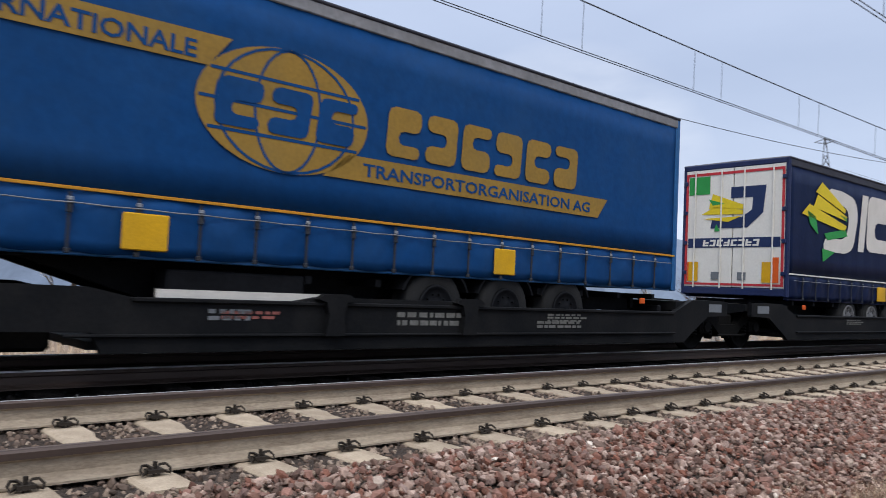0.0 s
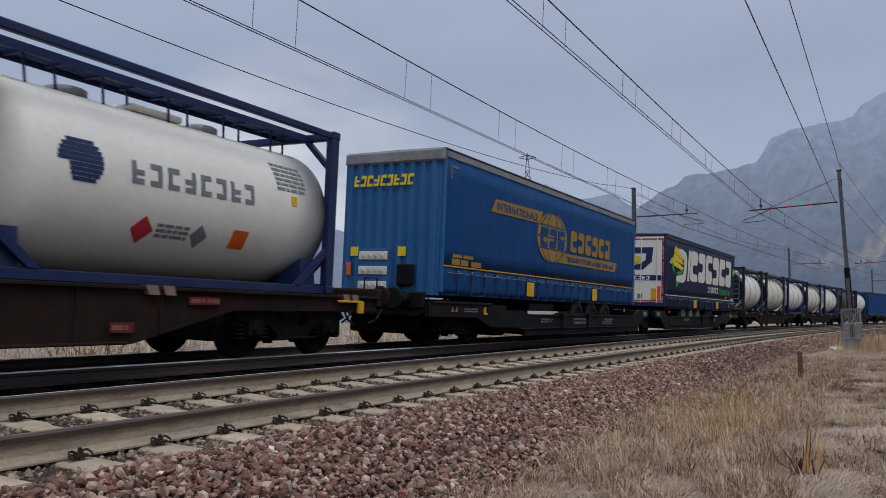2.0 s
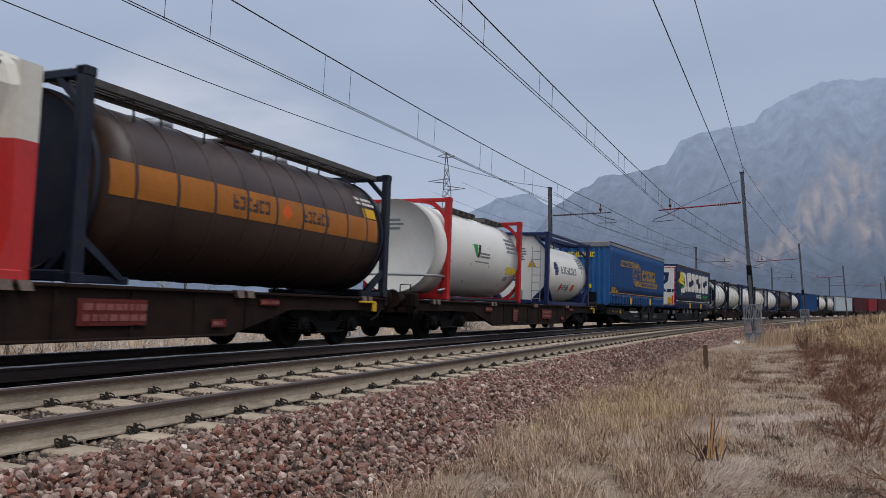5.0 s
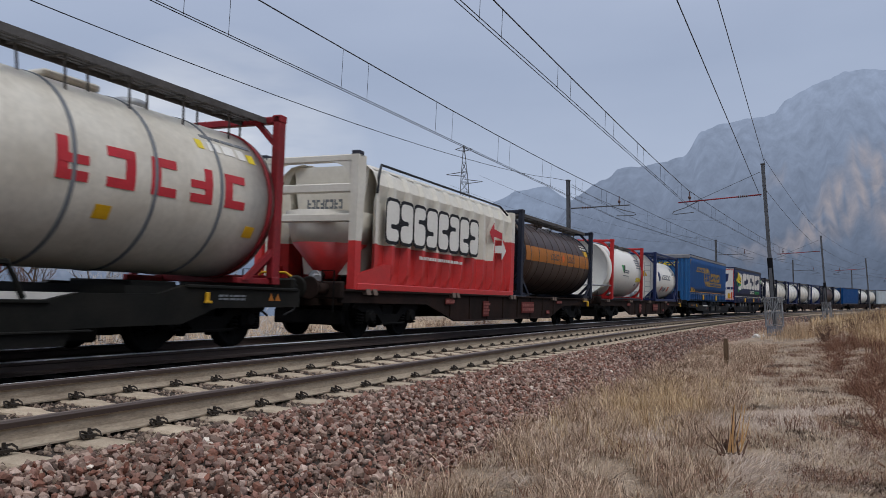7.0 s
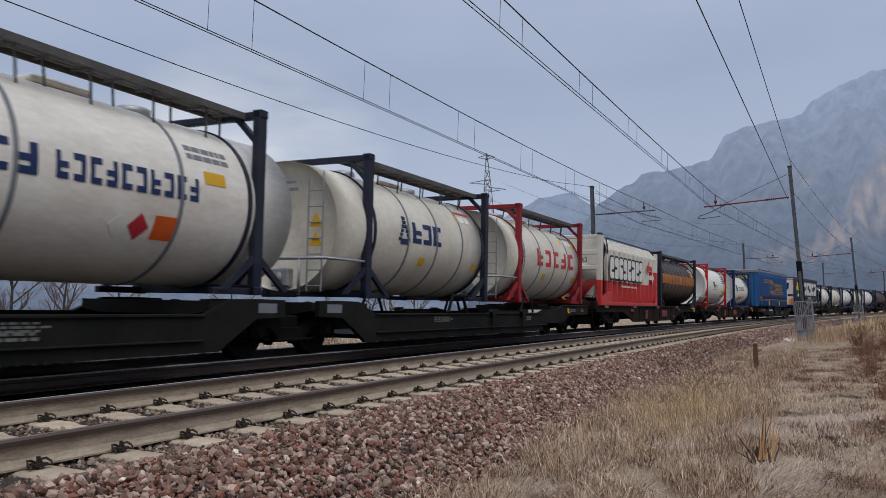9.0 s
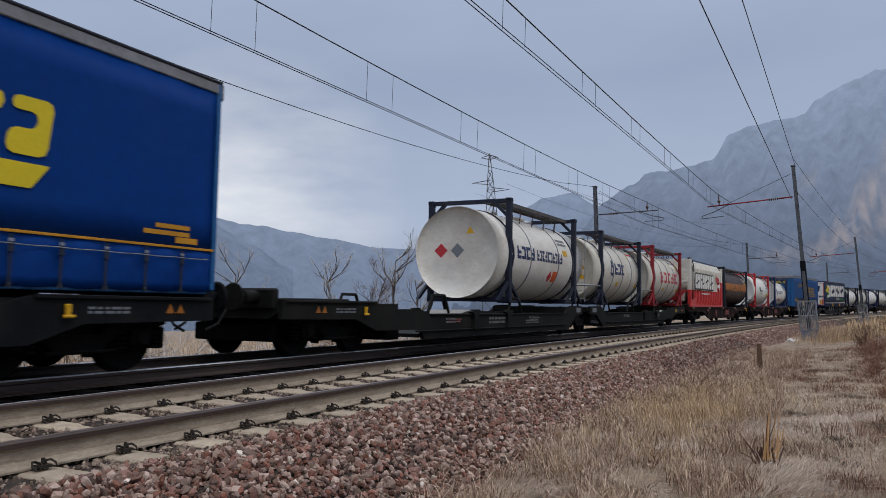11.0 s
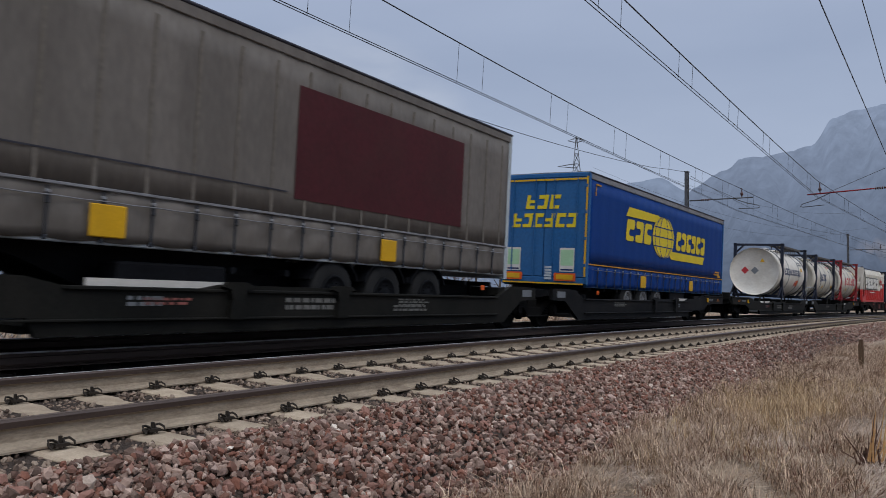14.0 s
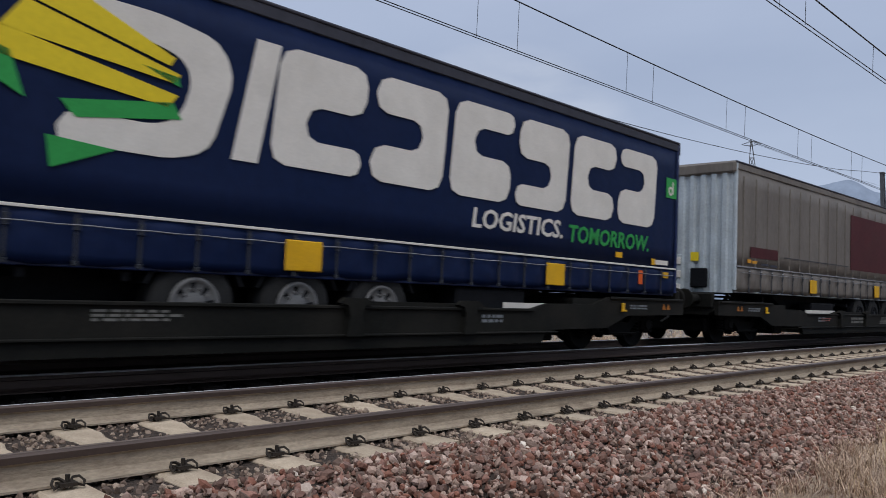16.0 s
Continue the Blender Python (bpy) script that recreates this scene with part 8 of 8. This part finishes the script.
blades("litter_clumps", scatter(9000, lambda: 4 + 16 * R.random() ** 1.3, lambda: R.uniform(-5.5, -2.0), lambda s, d: noise.noise((s * 1.6, d * 2.2, 99)) > 0.42, 0.06), (0.04, 0.12), (0.004, 0.009), M["dark_litter"], "dark dead clumps trodden into the path", 38, 1.6, lie=0.6)
blades("pale_trodden_straw", scatter(20000, lambda: 3 + 24 * R.random() ** 1.3, lambda: R.gauss(-3.9, 0.85), None), (0.03, 0.12), (0.003, 0.006), M["pale_grass"], "pale straw trodden flat along the path", 39, 1.4, lie=0.10, comb=0.3)
# tall dry grass and brambles on the bank
blades("tall_weed_stems", scatter(4500, lambda: R.triangular(13, 44, 28), lambda: -5.3 - 5.5 * R.random() ** 1.2, lambda s, d: noise.noise((s * 0.6, d * 0.8, 91)) > 0.0, 0.16), (0.15, 0.45), (0.005, 0.010), M["bramble"], "red-brown dead weed stems on the low bank", 33, 0.9)
blades("strewn_straw", scatter(9000, lambda: 3.5 + 14 * R.random() ** 1.4, lambda: R.uniform(-6.5, -1.9), lambda s, d: noise.noise((s * 0.8, d * 0.9, 17)) > -0.1), (0.012, 0.04), (0.004, 0.008), M["pale_grass"], "long pale straws strewn over the turf", 34, 9.0)
blades("tall_bank_grass", scatter(16000, lambda: R.triangular(15, 46, 36), lambda: -6.0 - 5.5 * R.random() ** 1.1, lambda s, d: noise.noise((s * 0.5, d * 0.7, 77)) > 0.35 - 0.5 * min(1, max(0, (s - 14) / 12)), 0.16), (0.16, 0.56), (0.005, 0.011), M["straw"], "tall straw-coloured grass on the low bank", 26, 1.0)
blades("far_meadow_grass", scatter(20000, lambda: R.uniform(40, 150), lambda: R.uniform(-34, -3.0), None, 0.5), (0.3, 0.9), (0.02, 0.05), M["straw"], "dry meadow grass running away along the line", 27, 0.5)
blades("mast_foot_grass", scatter(5000, lambda: R.gauss(39.5, 2.6), lambda: R.gauss(-3.9, 0.7), None, 0.1), (0.2, 0.65), (0.005, 0.012), M["dry_grass"], "dry weeds round the foot of the mast", 28, 0.5)
# reeds behind the train
blades("reed_fringe", scatter(26000, lambda: R.uniform(-8, 60), lambda: R.uniform(8.0, 12.5), None, 0.12), (0.25, 0.8), (0.007, 0.016), M["dry_grass"], "fringe of tall dry reeds beyond the far track", 29, 0.3)
blades("field_grass", scatter(22000, lambda: R.uniform(-10, 120), lambda: R.uniform(12, 60), None, 0.4), (0.3, 0.8), (0.03, 0.07), M["pale_grass"], "frosted field grass beyond the line", 30, 0.5)


def brush(name, x, y, z, size, stems, material, label, seed, category="bush", spread=0.8, twiggy=4, rad=0.006):
    """A leafless bush of forking stems."""
    rng = random.Random(seed)
    bm = B()
    for _ in range(stems):
        a = rng.uniform(0, 2 * math.pi)
        p = Vector((rng.gauss(0, size * 0.16), rng.gauss(0, size * 0.16), 0))
        d = Vector((math.cos(a) * spread * rng.random(), math.sin(a) * spread * rng.random(), 1)).normalized()
        pts = [p]
        n = 4
        for i in range(n):
            d = (d + Vector((rng.gauss(0, 0.22), rng.gauss(0, 0.22), rng.gauss(-0.08, 0.12)))).normalized()
            pts.append(pts[-1] + d * size * rng.uniform(0.18, 0.30))
        tube(bm, pts, rad, 3, rad * 0.4, caps=False)
        for _ in range(twiggy):
            j = rng.randint(1, n)
            t = (d + Vector((rng.gauss(0, 0.8), rng.gauss(0, 0.8), rng.gauss(0.1, 0.4)))).normalized()
            q = pts[j]
            tube(bm, [q, q + t * size * rng.uniform(0.1, 0.25)], rad * 0.5, 3, rad * 0.25, caps=False)
    top = thing(name, label, category, "bushes beside the line")
    top.matrix_world = Matrix.Translation((x, y, z))
    part("tangle", bm, material, top)
    return top


rb = random.Random(5)
for i in range(150):
    s, d = 6.0 + 26 * rb.random() ** 1.4, -5.0 - 3.2 * rb.random() ** 1.4
    x, y, z = turf_at(s, d)
    brush("bramble_bush", x, y, z, rb.uniform(0.22, 0.46), 30, M["bramble"], "low leafless red-brown bramble on the bank", 100 + i, spread=1.7, twiggy=5, rad=0.005)
for i in range(18):
    s, d = rb.uniform(30, 60), rb.uniform(-9.5, -4.6)
    x, y, z = turf_at(s, d)
    brush("bramble_bush", x, y, z, rb.uniform(0.5, 0.95), 40, M["twig"], "leafless brown bush near the mast", 200 + i, spread=1.2, twiggy=6, rad=0.009)
for i in range(9):
    s, d = rb.uniform(11, 17), rb.uniform(-2.6, -1.7)
    x, y, z = turf_at(s, d)
    brush("dead_weed", x, y, z, rb.uniform(0.3, 0.55), 7, M["twig"], "thin leafless weed at the ballast foot", 300 + i, spread=1.0, twiggy=5, rad=0.005)
for i in range(26):
    s, d = rb.uniform(-6, 50), rb.uniform(9, 14)
    x, y, z = turf_at(s, d)
    brush("frosted_shrub", x, y, z, rb.uniform(1.2, 2.4), 26, M["frost"] if i % 3 else M["twig"], "bare frost-whitened shrub beyond the far track", 400 + i, spread=0.8, twiggy=8, rad=0.012)


def bare_tree(x, y, z, height, seed, material, label):
    """A leafless tree: tapered trunk, three orders of limbs, fine twigs."""
    rng = random.Random(seed)
    top = thing("bare_tree", label, "tree", "bare trees beyond the line")
    top.matrix_world = Matrix.Translation((x, y, z - 0.2))
    trunk, crown, twigs = B(), B(), B()
    pts, d = [Vector((0, 0, 0))], Vector((0, 0, 1))
    for i in range(7):
        d = (d + Vector((rng.gauss(0, 0.10), rng.gauss(0, 0.10), 0.1))).normalized()
        pts.append(pts[-1] + d * height * 0.13)
    tube(trunk, pts, height * 0.022, 7, height * 0.005)

    def limb(p, d, length, r, depth):
        q = [p]
        for i in range(3):
            d = (d + Vector((rng.gauss(0, 0.18), rng.gauss(0, 0.18), rng.gauss(0.10, 0.08)))).normalized()
            q.append(q[-1] + d * length / 3)
        tube(crown if depth < 2 else twigs, q, r, 4 if depth < 2 else 3, r * 0.45, caps=False)
        if depth < 3:
            for k in range(4 if depth < 2 else 5):
                j = rng.randint(1, 3)
                t = (d + Vector((rng.gauss(0, 0.6), rng.gauss(0, 0.6), rng.gauss(0.15, 0.35)))).normalized()
                limb(q[j], t, length * rng.uniform(0.45, 0.65), r * 0.5, depth + 1)

    for i in range(9):
        j = rng.randint(2, 7)
        a = rng.uniform(0, 2 * math.pi)
        limb(pts[j], Vector((math.cos(a), math.sin(a), rng.uniform(0.5, 1.1))).normalized(), height * rng.uniform(0.22, 0.38), height * 0.008, 0)
    part("trunk", trunk, M["bark"], top)
    part("crown", crown, M["bark"], top)
    part("twig_mass", twigs, material, top)
    return top


for i, (az, dist, ht) in enumerate(((63, 26, 5.0), (58, 34, 5.5), (66, 40, 7.5), (70, 30, 6.0), (54, 48, 6.5), (47, 60, 7.0), (40, 70, 7.0), (60.5, 52, 9.0), (28.6, 62, 7.5), (27.2, 75, 6.5), (30.5, 80, 7.0), (33, 66, 6.0), (74, 45, 8.0), (51, 38, 5.0))):
    x, y = dist * math.cos(radians(az)), dist * math.sin(radians(az))
    bare_tree(x, y, turf(x, y), ht, 500 + i, M["frost"] if i % 3 != 1 else M["twig"], "bare frosty tree in the field beyond the line")


# cut stump with split straw-coloured stalks, stake, stones
def stalks():
    x, y, z = 7.35, 0.42, turf(7.35, 0.42)
    t = thing("cut_shrub", "hacked-off shrub stump with splintered straw-coloured stalks", "stump")
    t.matrix_world = Matrix.Translation((x, y, z))
    rng = random.Random(3)
    bm = B()
    for i in range(18):
        a, k = rng.uniform(0, 6.28), rng.uniform(0.05, 0.17)
        q = Vector((0.07 * math.cos(a), 0.09 * math.sin(a), -0.02))
        tube(bm, [q, q + Vector((rng.gauss(0, 0.02), rng.gauss(0, 0.03), k))], rng.uniform(0.008, 0.016), 5, 0.005)
    part("stump", bm, M["twig"], t)
    for i in range(13):
        bm = B()
        k = rng.uniform(0.20, 0.44)
        b = Vector((rng.gauss(0.0, 0.03), rng.gauss(-0.03, 0.035), 0.03))
        lean = Vector((rng.gauss(0.02, 0.03), -0.06 + rng.gauss(0, 0.035), k))
        tube(bm, [b, b + lean * 0.5 + Vector((0, rng.gauss(0, 0.01), 0)), b + lean], rng.uniform(0.006, 0.011), 4, 0.003)
        part("stalk", bm, M["splint"] if i % 4 else M["twig"], t)
    for dy, k in ((0.16, 0.24), (0.10, 0.15), (0.19, 0.10)):
        bm = B()
        tube(bm, [(0.0, 0.05, 0.0), (0.02, dy * 0.7, k * 0.5), (0.0, dy + 0.03, k)], 0.008, 5, 0.003)
        part("stalk", bm, M["twig"], t)
    return t


stalks()


def stake():
    x, y = 18.3, 1.02
    t = thing("wooden_stake", "weathered leaning wooden stake in the turf", "stake")
    t.matrix_world = Matrix.Translation((x, y, turf(x, y))) @ Matrix.Rotation(radians(5), 4, "Y")
    bm = B()
    prism(bm, [(-0.05, -0.045), (0.0, -0.055), (0.05, -0.04), (0.045, 0.045), (-0.045, 0.05)], -0.2, 0.50, "z")
    prism(bm, [(-0.045, -0.04), (0.01, -0.05), (0.03, 0.0), (-0.03, 0.04)], 0.50, 0.60, "z")
    part("post", bm, M["wood"], t)
    return t


stake()


def field_stone(x, y, size, seed, label):
    bm = B()
    bmesh.ops.create_icosphere(bm, subdivisions=2, radius=size)
    for v in bm.verts:
        v.co *= 0.85 + 0.3 * noise.noise(v.co * 9 + Vector((seed, 0, 0)))
        v.co.z *= 0.6
    ob = finish("field_stone", bm, M["offwhite"])
    ob.location = (x, y, turf(x, y) + size * 0.2)
    return tagged(ob, label, "stone", "loose stones in the turf")


field_stone(9.7, 2.13, 0.10, 1, "pale flat stone lying in the grass")
for i, (x, y, k) in enumerate(((37.0, 0.75, 0.22), (37.6, 0.55, 0.18), (36.6, 0.62, 0.15))):
    field_stone(x, y, k, 5 + i, "pale rubble stone at the foot of the mast")


def motions():
    """The train runs away to the right; its wheelsets roll along the rails."""
    for ob, s0 in MOVERS:
        walk(ob, [(t, line_pose(s0 + d, FAR_U, FAR_V)) for t, d in PASSED])
    times, gone = [t for t, d in PASSED], [d for t, d in PASSED]
    turns = [(k / 15, math.degrees(float(np.interp(k / 15, times, gone)) / 0.46)) for k in range(241)]
    for ob, ax in SPINNERS:
        walk(ob, [(t, pose(ax, 0, 0.46, 0, a, 0)) for t, a in turns])


motions()
